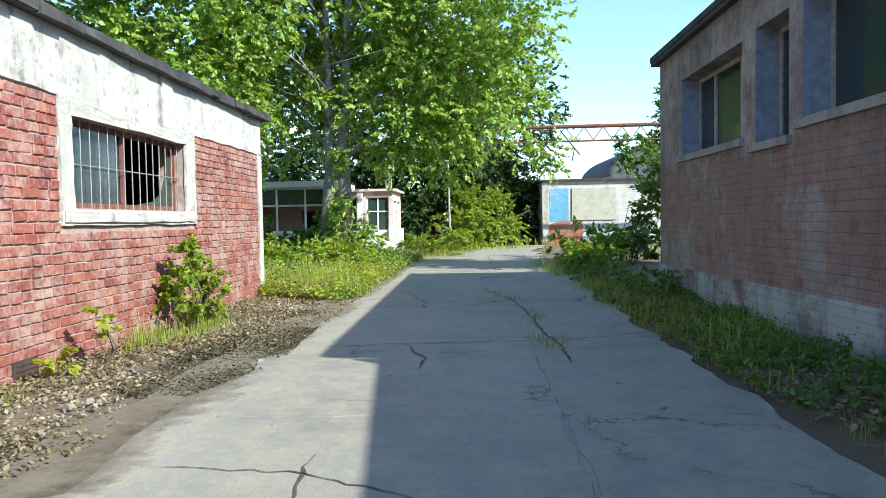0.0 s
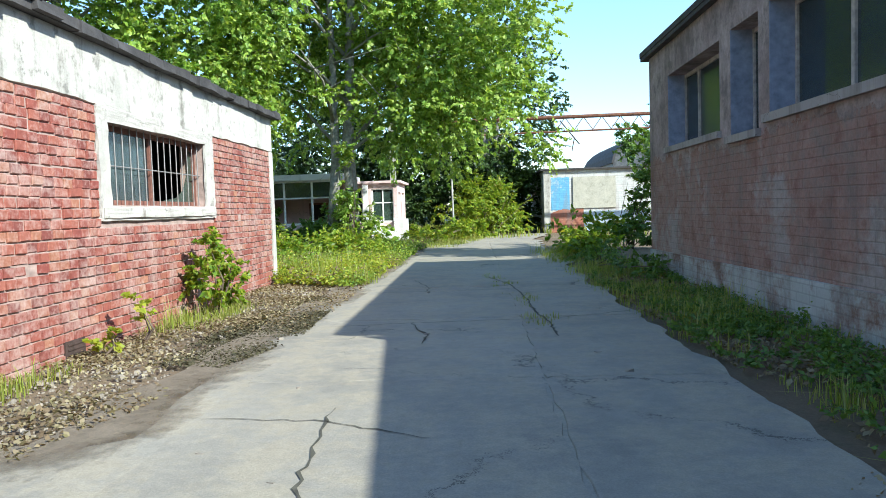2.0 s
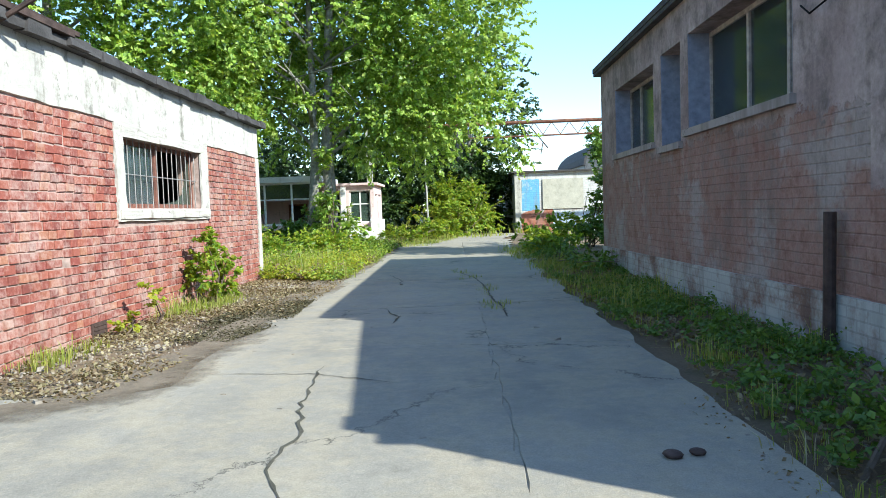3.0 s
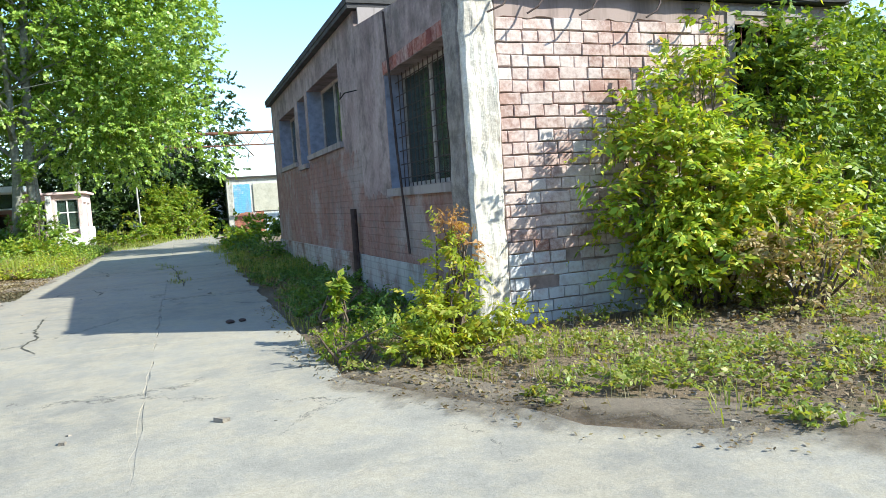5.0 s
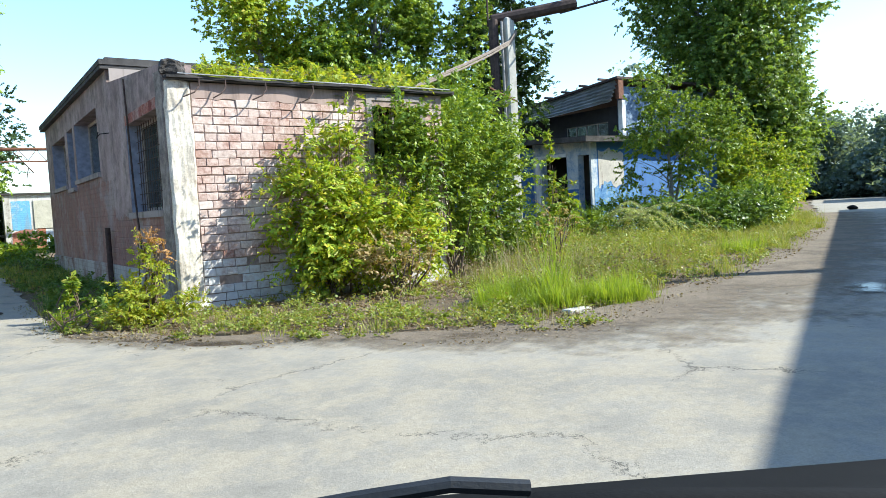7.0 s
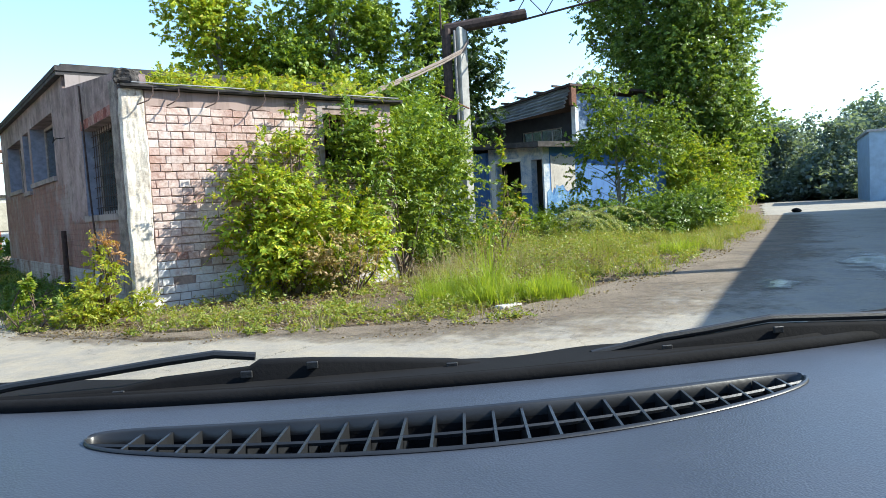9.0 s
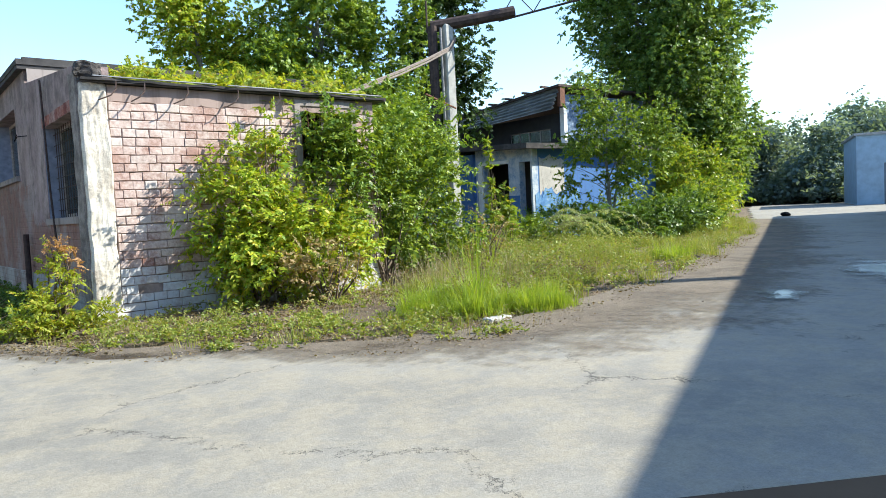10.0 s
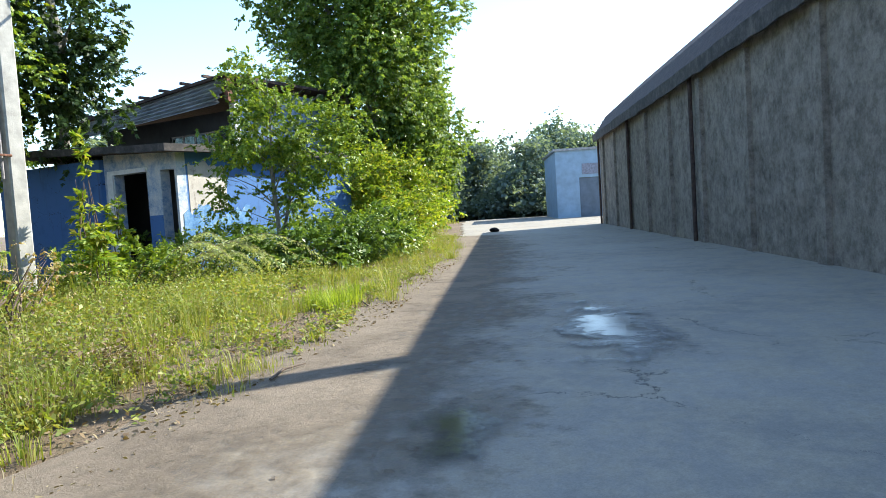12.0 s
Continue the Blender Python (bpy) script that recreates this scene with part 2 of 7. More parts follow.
def painted_brick(name, paint, bare, mix_at=0.5, course=0.1, length=0.3):
    """Brickwork under old limewash, so far off that the joints are only shallow relief."""
    n = Nodes(name)
    sep = n.add("ShaderNodeSeparateXYZ")
    n.link(n.pos, sep.inputs[0])
    com = n.add("ShaderNodeCombineXYZ")
    n.link(n.math("ADD", sep.outputs[0], sep.outputs[1]), com.inputs[0])
    n.link(sep.outputs[2], com.inputs[1])
    br = n.add("ShaderNodeTexBrick", Scale=1.0)
    br.inputs["Mortar Size"].default_value = 0.008
    br.inputs["Brick Width"].default_value = length
    br.inputs["Row Height"].default_value = course
    br.inputs["Color1"].default_value, br.inputs["Color2"].default_value, br.inputs["Mortar"].default_value = (0.8, 0.8, 0.8, 1), (1, 1, 1, 1), (0.55, 0.55, 0.55, 1)
    n.link(com.outputs[0], br.inputs["Vector"])
    big = n.noise(1.1, 8, 0.68)
    fine = n.noise(14, 7, 0.7)
    run = n.noise(1.8, 5, 0.6, (2.0, 2.0, 0.25))
    col = n.mix(n.ramp(n.math("ADD", n.math("MULTIPLY", big, 0.75), n.math("MULTIPLY", fine, 0.3)), (mix_at, 0.0), (mix_at + 0.14, 1.0)), paint, bare)
    col = n.mix(n.ramp(run, (0.5, 0.0), (0.7, 0.5)), col, tuple(c * 0.45 for c in bare))
    col = n.mix(0.35, col, n.ramp(fine, (0.25, 0.6), (0.75, 1.2)), "MULTIPLY")
    col = n.mix(0.5, col, br.outputs["Color"], "MULTIPLY")
    h = n.math("ADD", n.math("MULTIPLY", br.outputs["Fac"], -0.8), n.math("MULTIPLY", fine, 0.5))
    n.bump(h, 0.5, 0.012)
    return n.done(col, 0.92)


def zoned_wall(name, edge, rough_edge=0.5):
    """Brick wall whose upper part keeps a coat of stained mauve plaster that has come away unevenly below."""
    n = Nodes(name)
    sep = n.add("ShaderNodeSeparateXYZ")
    n.link(n.pos, sep.inputs[0])
    com = n.add("ShaderNodeCombineXYZ")
    wav = n.noise(1.4, 5, 0.6)
    n.link(n.math("ADD", sep.outputs[1], n.math("MULTIPLY", wav, 0.06)), com.inputs[0])
    n.link(n.math("ADD", sep.outputs[2], n.math("MULTIPLY", wav, 0.03)), com.inputs[1])
    br = n.add("ShaderNodeTexBrick", Scale=1.0)
    br.inputs["Mortar Size"].default_value, br.inputs["Mortar Smooth"].default_value = 0.009, 0.6
    br.inputs["Brick Width"].default_value, br.inputs["Row Height"].default_value = 0.27, 0.09
    br.inputs["Color1"].default_value, br.inputs["Color2"].default_value, br.inputs["Mortar"].default_value = (0.78, 0.78, 0.78, 1), (1.05, 1.05, 1.05, 1), (0.72, 0.72, 0.72, 1)
    n.link(com.outputs[0], br.inputs["Vector"])
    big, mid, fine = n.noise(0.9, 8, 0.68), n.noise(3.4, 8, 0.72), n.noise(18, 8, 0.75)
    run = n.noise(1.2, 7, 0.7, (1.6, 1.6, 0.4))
    coat = n.ramp(big, (0.34, (0.25, 0.175, 0.165)), (0.5, (0.39, 0.29, 0.275)), (0.66, (0.49, 0.385, 0.36)))
    coat = n.mix(n.ramp(mid, (0.54, 0.0), (0.7, 0.55)), coat, (0.17, 0.125, 0.115))
    bare = n.ramp(mid, (0.36, (0.23, 0.115, 0.09)), (0.5, (0.34, 0.20, 0.165)), (0.66, (0.40, 0.28, 0.24)))
    bare = n.mix(n.ramp(big, (0.52, 0.0), (0.6, 0.75)), bare, (0.40, 0.345, 0.325))
    bare = n.mix(0.3, bare, br.outputs["Color"], "MULTIPLY")
    lvl = n.math("ADD", sep.outputs[2], n.math("ADD", n.math("MULTIPLY", n.math("SUBTRACT", mid, 0.5), rough_edge * 1.6), n.math("MULTIPLY", n.math("SUBTRACT", big, 0.5), rough_edge)))
    keep = n.ramp(n.math("ADD", n.math("SUBTRACT", lvl, edge), 0.5), (0.485, 0.0), (0.515, 1.0))
    col = n.mix(keep, bare, coat)
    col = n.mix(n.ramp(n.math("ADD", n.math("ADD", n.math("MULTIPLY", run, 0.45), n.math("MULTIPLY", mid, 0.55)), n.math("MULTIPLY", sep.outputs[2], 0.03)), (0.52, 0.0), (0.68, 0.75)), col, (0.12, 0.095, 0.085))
    col = n.mix(0.55, col, n.ramp(fine, (0.28, 0.55), (0.75, 1.3)), "MULTIPLY")
    h = n.math("ADD", n.math("MULTIPLY", n.math("MULTIPLY", br.outputs["Fac"], -1.0), n.math("SUBTRACT", 1.0, keep)), n.math("ADD", n.math("MULTIPLY", fine, 0.6), n.math("MULTIPLY", keep, 0.7)))
    n.bump(h, 0.6, 0.014)
    return n.done(col, 0.93)


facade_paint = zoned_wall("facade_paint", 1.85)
near_paint = zoned_wall("near_paint", 1.2, 0.4)
plinth_paint = painted_brick("plinth_paint", (0.50, 0.50, 0.49), (0.24, 0.145, 0.115), 0.50, 0.09, 0.27)
far_brick_paint = painted_brick("far_brick_paint", (0.62, 0.61, 0.58), (0.40, 0.16, 0.10), 0.62, 0.1, 0.3)
far_blue_paint = painted_brick("far_blue_paint", (0.16, 0.42, 0.66), (0.6, 0.6, 0.58), 0.56, 0.1, 0.3)
far_bare_brick = painted_brick("far_bare_brick", (0.42, 0.16, 0.10), (0.62, 0.5, 0.44), 0.58, 0.1, 0.3)
blue_wall = plaster_material("blue_wall", (0.07, 0.17, 0.40), (0.05, 0.07, 0.12), 0.6)
pink_wall = plaster_material("pink_wall", (0.70, 0.52, 0.50), (0.45, 0.36, 0.34), 0.6)
kiosk_white = plaster_material("kiosk_white", (0.80, 0.77, 0.74), (0.45, 0.42, 0.40), 0.62)
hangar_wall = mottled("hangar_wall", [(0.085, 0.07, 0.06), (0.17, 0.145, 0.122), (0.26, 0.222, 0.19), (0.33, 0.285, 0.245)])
beige_panel = mottled("beige_panel", [(0.34, 0.32, 0.26), (0.47, 0.44, 0.36), (0.54, 0.51, 0.42)])
tar_roof = plain("tar_roof", (0.055, 0.05, 0.05), 0.85, 0, 0.5, 4.0, 0.6)
sheet_metal = plain("sheet_metal", (0.33, 0.33, 0.34), 0.45, 0.8, 0.3, 5.0)
rust = plain("rust", (0.17, 0.075, 0.045), 0.85, 0.2, 0.5, 9.0, 0.5)
rust_dark = plain("rust_dark", (0.07, 0.045, 0.038), 0.8, 0.3, 0.5, 9.0, 0.5)
old_concrete = plain("old_concrete", (0.40, 0.385, 0.35), 0.92, 0, 0.3, 4.0, 0.5)
sill_plaster = plaster_material("sill_plaster", (0.34, 0.29, 0.27), (0.15, 0.12, 0.11), 0.47)
cable_skin = plain("cable_skin", (0.22, 0.175, 0.145), 0.8, 0, 0.3, 12.0)
wood_brown = plain("frame_wood", (0.20, 0.085, 0.06), 0.75, 0, 0.4, 14.0, 0.4)
wood_grey = plain("weathered_wood", (0.38, 0.33, 0.30), 0.85, 0, 0.35, 14.0, 0.4)
wood_white = plain("white_wood", (0.78, 0.77, 0.75), 0.7, 0, 0.12, 9.0)
wood_blue = plain("blue_wood", (0.24, 0.255, 0.32), 0.8, 0, 0.3, 9.0)
# near-black room surfaces: the darkness of unlit interiors is put into the colour
unlit_dark = plain("unlit_dark", (0.035, 0.034, 0.036), 0.95, 0, 0.3, 3.0)
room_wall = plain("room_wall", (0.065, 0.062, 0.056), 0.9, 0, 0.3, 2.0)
bar_steel = plain("bar_steel", (0.30, 0.28, 0.27), 0.6, 0.5, 0.3, 20.0)
corrugated = plain("corrugated_sheet", (0.48, 0.51, 0.56), 0.7, 0.1, 0.35, 1.5, 0.3)
black_rubber = plain("black_rubber", (0.010, 0.010, 0.011), 0.9, 0, 0.2, 10)
black_rubber.node_tree.nodes["Principled BSDF"].inputs["Specular IOR Level"].default_value = 0.12


def glass_material(name, tint, dirt):
    """A dusty old pane: a clear coat-like gloss over dark glass that lets part of the light through."""
    n = Nodes(name)
    d = n.noise(2.2, 8, 0.7)
    n.b.inputs["IOR"].default_value = 1.5
    n.link(n.ramp(d, (0.35, 1.0 - dirt * 0.4), (0.75, 1.0 - dirt)), n.b.inputs["Transmission Weight"])
    return n.done(n.mix(n.ramp(d, (0.4, 0.0), (0.75, 1.0)), tint, (0.035, 0.046, 0.036)), n.ramp(d, (0.3, 0.03), (0.8, 0.25)))


pane_glass = glass_material("pane_glass", (0.16, 0.22, 0.25), 0.35)
dusty_glass = glass_material("dusty_glass", (0.10, 0.16, 0.13), 0.6)


def slab_material(name, color):
    """Worn yard concrete: dust, damp, tar patches, hairline cracks and grit."""
    n = Nodes(name)
    geo = n.add("ShaderNodeNewGeometry").outputs["Position"]
    n.pos = geo
    tone = n.add("ShaderNodeObjectInfo").outputs["Random"]
    big, mid, small, fine = n.noise(0.45, 8, 0.65), n.noise(2.6, 8, 0.72), n.noise(14, 8, 0.75), n.noise(90, 4, 0.75)
    col = n.ramp(big, (0.3, tuple(c * 0.78 for c in color)), (0.5, color), (0.68, tuple(c * 1.18 for c in color)))
    dust = tuple(c * k for c, k in zip(color, (1.32, 1.24, 1.08)))
    col = n.mix(n.ramp(mid, (0.42, 0.6), (0.56, 0.0)), col, dust)
    col = n.mix(n.ramp(n.math("ADD", n.math("MULTIPLY", mid, 0.7), n.math("MULTIPLY", small, 0.35)), (0.58, 0.0), (0.72, 0.65)), col, tuple(c * 0.52 for c in color))
    col = n.mix(0.45, col, n.ramp(small, (0.3, 0.7), (0.72, 1.25)), "MULTIPLY")
    col = n.mix(0.5, col, n.ramp(fine, (0.25, 0.55), (0.78, 1.4)), "MULTIPLY")
    col = n.mix(0.25, col, n.ramp(tone, (0.0, 0.78), (1.0, 1.15)), "MULTIPLY")
    v = n.add("ShaderNodeTexVoronoi", Scale=0.34)
    v.feature = "DISTANCE_TO_EDGE"
    warp = n.mix(1.0, geo, n.noise(1.1, 9, 0.78, None, "Color"), "ADD")
    n.link(warp, v.inputs["Vector"])
    width = n.math("MULTIPLY", n.math("SUBTRACT", n.noise(0.8, 6, 0.7), 0.47), 0.03)
    crack = n.math("GREATER_THAN", v.outputs["Distance"], width)
    col = n.mix(crack, tuple(c * 0.3 for c in color), col)
    n.bump(n.math("ADD", n.math("MULTIPLY", fine, 0.35), n.math("ADD", n.math("MULTIPLY", crack, 0.5), n.math("MULTIPLY", small, 0.6))), 0.6, 0.012)
    return n.done(col, n.ramp(mid, (0.3, 0.95), (0.8, 0.72)))


yard_concrete = slab_material("yard_concrete", (0.285, 0.258, 0.215))


def soil_material():
    n = Nodes("soil")
    geo = n.add("ShaderNodeNewGeometry").outputs["Position"]
    n.pos = geo
    a, b, c = n.noise(0.35, 8, 0.65), n.noise(3.5, 8, 0.7), n.noise(45, 6, 0.75)
    col = n.ramp(a, (0.35, (0.14, 0.095, 0.058)), (0.62, (0.225, 0.16, 0.10)))
    col = n.mix(n.ramp(b, (0.5, 0.0), (0.66, 0.7)), col, (0.10, 0.095, 0.045))
    col = n.mix(0.5, col, n.ramp(c, (0.25, 0.45), (0.8, 1.5)), "MULTIPLY")
    n.bump(n.math("ADD", c, n.math("MULTIPLY", b, 1.2)), 0.8, 0.03)
    return n.done(col, 0.95)


soil = soil_material()


def road_dirt_material():
    """Trodden earth and dust that the wheels have thrown over the paving's edge."""
    n = Nodes("road_dirt")
    n.pos = n.add("ShaderNodeNewGeometry").outputs["Position"]
    a, b, c = n.noise(0.9, 8, 0.7), n.noise(7.0, 8, 0.75), n.noise(70, 5, 0.75)
    col = n.ramp(a, (0.34, (0.185, 0.142, 0.10)), (0.64, (0.28, 0.222, 0.16)))
    col = n.mix(n.ramp(b, (0.5, 0.0), (0.68, 0.7)), col, (0.12, 0.095, 0.065))
    col = n.mix(0.5, col, n.ramp(c, (0.25, 0.5), (0.78, 1.4)), "MULTIPLY")
    n.bump(n.math("ADD", n.math("MULTIPLY", b, 1.2), c), 0.8, 0.02)
    cover = n.add("ShaderNodeAttribute")
    cover.attribute_name = "cover"
    spread = n.math("ADD", cover.outputs["Fac"], n.math("ADD", n.math("MULTIPLY", n.math("SUBTRACT", a, 0.5), 1.3), n.math("MULTIPLY", n.math("SUBTRACT", b, 0.5), 0.9)))
    n.link(n.ramp(spread, (0.3, 0.0), (0.75, 0.92)), n.b.inputs["Alpha"])
    return n.done(col, 0.95)


road_dirt = road_dirt_material()


def leaf_material(name, tones, through=0.45, gloss=0.55):
    """Leaves: each one its own tone, with some light passing through the blade."""
    n = Nodes(name)
    pick = n.add("ShaderNodeNewGeometry").outputs["Random Per Island"]
    col = n.ramp(pick, *[(i / (len(tones) - 1), c) for i, c in enumerate(tones)])
    col = n.mix(0.3, col, n.ramp(n.noise(0.9, 3), (0.3, 0.65), (0.7, 1.3)), "MULTIPLY")
    tr = n.add("ShaderNodeBsdfTranslucent")
    n.link(n.mix(1.0, col, (1.25, 1.15, 0.45), "MULTIPLY"), tr.inputs["Color"])
    mx = n.add("ShaderNodeMixShader", Fac=through)
    m = n.done(col, gloss)
    n.link(n.b.outputs[0], mx.inputs[1])
    n.link(tr.outputs[0], mx.inputs[2])
    n.link(mx.outputs[0], n.out.inputs["Surface"])
    return m


poplar_leaf = leaf_material("poplar_leaf", [(0.13, 0.24, 0.04), (0.23, 0.37, 0.06), (0.36, 0.50, 0.085), (0.50, 0.59, 0.17), (0.16, 0.28, 0.045)], 0.45, 0.38)
dark_leaf = leaf_material("dark_leaf", [(0.07, 0.135, 0.026), (0.12, 0.205, 0.035), (0.18, 0.28, 0.05), (0.09, 0.165, 0.035)], 0.42, 0.45)
# darker copy of poplar_leaf: the crown's backlit side put into the colour
poplar_backlit_leaf = leaf_material("poplar_backlit_leaf", [(0.075, 0.145, 0.035), (0.13, 0.22, 0.045), (0.20, 0.30, 0.06), (0.30, 0.38, 0.10), (0.10, 0.18, 0.04)], 0.5, 0.36)
# near-black: tree shade put into leaf colour; also the dark poplar's own tone
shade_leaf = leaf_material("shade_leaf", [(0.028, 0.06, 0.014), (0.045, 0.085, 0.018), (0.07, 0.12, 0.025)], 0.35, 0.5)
bush_leaf = leaf_material("bush_leaf", [(0.11, 0.21, 0.025), (0.19, 0.31, 0.03), (0.30, 0.40, 0.04), (0.42, 0.47, 0.055), (0.15, 0.26, 0.028), (0.46, 0.40, 0.07)], 0.52, 0.42)
bright_leaf = leaf_material("bright_leaf", [(0.15, 0.255, 0.025), (0.28, 0.41, 0.03), (0.41, 0.51, 0.04), (0.56, 0.57, 0.05), (0.21, 0.325, 0.026), (0.60, 0.47, 0.07)], 0.36, 0.5)
green_leaf = leaf_material("green_leaf", [(0.08, 0.15, 0.022), (0.145, 0.245, 0.03), (0.235, 0.34, 0.038), (0.38, 0.45, 0.05), (0.11, 0.19, 0.025)], 0.36, 0.48)
yellow_leaf = leaf_material("yellow_leaf", [(0.32, 0.41, 0.045), (0.48, 0.51, 0.055), (0.22, 0.33, 0.04), (0.56, 0.45, 0.07)], 0.52, 0.5)
withered_leaf = leaf_material("withered_leaf", [(0.40, 0.33, 0.13), (0.48, 0.33, 0.19), (0.28, 0.30, 0.08), (0.36, 0.24, 0.12)], 0.35, 0.6)
weed_leaf = leaf_material("weed_leaf", [(0.20, 0.28, 0.045), (0.31, 0.37, 0.06), (0.15, 0.22, 0.035), (0.42, 0.38, 0.11), (0.25, 0.33, 0.05), (0.30, 0.23, 0.10)], 0.45, 0.5)
dry_leaf = leaf_material("dry_leaf", [(0.24, 0.17, 0.09), (0.15, 0.10, 0.055), (0.31, 0.25, 0.15), (0.19, 0.16, 0.07)], 0.25, 0.7)
grass_blade = leaf_material("grass_blade", [(0.16, 0.23, 0.032), (0.26, 0.33, 0.045), (0.36, 0.40, 0.06), (0.42, 0.38, 0.15), (0.19, 0.26, 0.035), (0.40, 0.36, 0.14)], 0.42, 0.5)
fresh_grass = leaf_material("fresh_grass", [(0.20, 0.31, 0.03), (0.30, 0.41, 0.045), (0.40, 0.46, 0.07), (0.25, 0.36, 0.04)], 0.5, 0.5)
rusty_seed = leaf_material("rusty_seed", [(0.42, 0.22, 0.09), (0.52, 0.32, 0.14), (0.34, 0.17, 0.07)], 0.4, 0.7)
pale_fern = leaf_material("pale_fern", [(0.40, 0.46, 0.20), (0.52, 0.56, 0.28), (0.30, 0.38, 0.14)], 0.45, 0.6)
straw = leaf_material("straw", [(0.42, 0.36, 0.22), (0.34, 0.28, 0.16), (0.50, 0.44, 0.30)], 0.3, 0.6)
# blue-grey and lightened: distance haze is put into the leaf colour
haze_leaf = leaf_material("haze_leaf", [(0.12, 0.175, 0.175), (0.17, 0.235, 0.215), (0.235, 0.30, 0.255)], 0.45, 0.7)
moss_leaf = leaf_material("moss_leaf", [(0.06, 0.05, 0.025), (0.09, 0.075, 0.035), (0.045, 0.045, 0.02)], 0.1, 0.9)
bark = plain("bark", (0.235, 0.22, 0.19), 0.95, 0, 0.45, 10.0, 0.9)
twig = plain("twig", (0.13, 0.095, 0.07), 0.9, 0, 0.4, 12.0, 0.5)


def grained_plastic(name, color, rough, scale):
    n = Nodes(name)
    v = n.add("ShaderNodeTexVoronoi", Scale=scale)
    n.link(n.pos, v.inputs["Vector"])
    dust = n.noise(3.0, 7, 0.7)
    n.bump(v.outputs["Distance"], 0.25, 0.0012)
    return n.done(n.ramp(dust, (0.35, color), (0.75, tuple(c * 1.5 for c in color))), n.ramp(dust, (0.3, rough), (0.7, rough + 0.15)))


dash_plastic = grained_plastic("dash_plastic", (0.036, 0.042, 0.056), 0.34, 420.0)
vent_plastic = plain("vent_plastic", (0.018, 0.019, 0.021), 0.36, 0, 0.3, 14.0, 0.05)


def water_material():
    """Shallow water over concrete: smooth where it stands, fading out through damp grit."""
    n = Nodes("puddle_water")
    n.pos = n.add("ShaderNodeNewGeometry").outputs["Position"]
    a, b = n.noise(2.6, 8, 0.7), n.noise(16.0, 6, 0.7)
    cover = n.add("ShaderNodeAttribute")
    cover.attribute_name = "cover"
    wet = n.math("ADD", cover.outputs["Fac"], n.math("ADD", n.math("MULTIPLY", n.math("SUBTRACT", a, 0.5), 1.7), n.math("MULTIPLY", n.math("SUBTRACT", b, 0.5), 0.5)))
    n.link(n.ramp(wet, (0.3, 0.0), (0.75, 0.85)), n.b.inputs["Alpha"])
    n.bump(b, 0.12, 0.004)
    n.b.inputs["IOR"].default_value = 1.33
    return n.done((0.05, 0.047, 0.042), n.ramp(wet, (0.4, 0.45), (0.85, 0.12)))


water = water_material()


# ---- ground ----
rnd = random.Random(7)


def wobble(points, step, amount, closed=True):
    """Breaks a coarse outline into short uneven pieces."""
    out = []
    n = len(points)
    for i in range(n if closed else n - 1):
        a, b = Vector(points[i]).to_3d(), Vector(points[(i + 1) % n]).to_3d()
        k = max(1, min(80, int((b - a).length / step)))
        side = Vector((-(b - a).y, (b - a).x, 0)).normalized()
        for j in range(k):
            p = a.lerp(b, j / k)
            out.append(p + side * amount * noise.noise(p * 1.3) * 2)
    return out


def sheet(points, z):
    bm = bmesh.new()
    bm.faces.new([bm.verts.new((p.x, p.y, z)) for p in points])
    bmesh.ops.triangulate(bm, faces=bm.faces[:])
    for f in bm.faces:
        if f.normal.z < 0:
            f.normal_flip()
    return bm


def ground_relief():
    """One sheet to the horizon; the soft verges stand a hand above the paving."""
    bm = bmesh.new()
    steps = [-900, -300, -120, -60] + [-40 + 0.8 * i for i in range(126)] + [75, 110, 160, 300, 900]
    grid = [[bm.verts.new((x, y, -0.03)) for y in steps] for x in steps]
    for i in range(len(steps) - 1):
        for j in range(len(steps) - 1):
            bm.faces.new((grid[i][j], grid[i + 1][j], grid[i + 1][j + 1], grid[i][j + 1]))
    for v in bm.verts:
        if abs(v.co.x) < 60 and abs(v.co.y) < 60:
            v.co.z += 0.022 * noise.noise(Vector((v.co.x * 0.7, v.co.y * 0.7, 0)))
    return bm


tagged(part("ground", ground_relief(), soil, None), "bare soil with thin weeds and litter", "ground", kind="structure")
VERGE = [(0.1, 30.6), (-0.9, 26), (-1.3, 12), (-1.45, 4), (-1.5, 1.2), (-1.5, -0.45), (-1.35, -1.05), (-0.55, -2.65), (0.5, -3.6), (1.2, -4.35), (2.1, -4.85), (2.9, -4.75), (4.2, -4.3), (6.3, -3.65), (8.6, -2.85), (12.5, -1.3), (16.2, 0.25), (20, 2.1), (26.5, 5.6), (47, 16.6), (54, 20)]
edge = wobble(VERGE, 0.25, 0.14, closed=False)
outline = edge + [Vector(p).to_3d() for p in ((56, 18.4), (70, 5), (60, -30), (-14, -30), (-14, 3.0), (-5.2, 3.2))]
outline += wobble([(-4.95, 3.4), (-5.05, 8.0), (-4.8, 13.0), (-4.75, 17.0), (-4.3, 22.0), (-3.4, 26.0), (-2.8, 30.6)], 0.25, 0.12, closed=False)
pavement = tagged(part("pavement", sheet(outline, 0.004), yard_concrete, None), "worn grey concrete yard paving, cracked and dusty", "pavement", kind="structure")

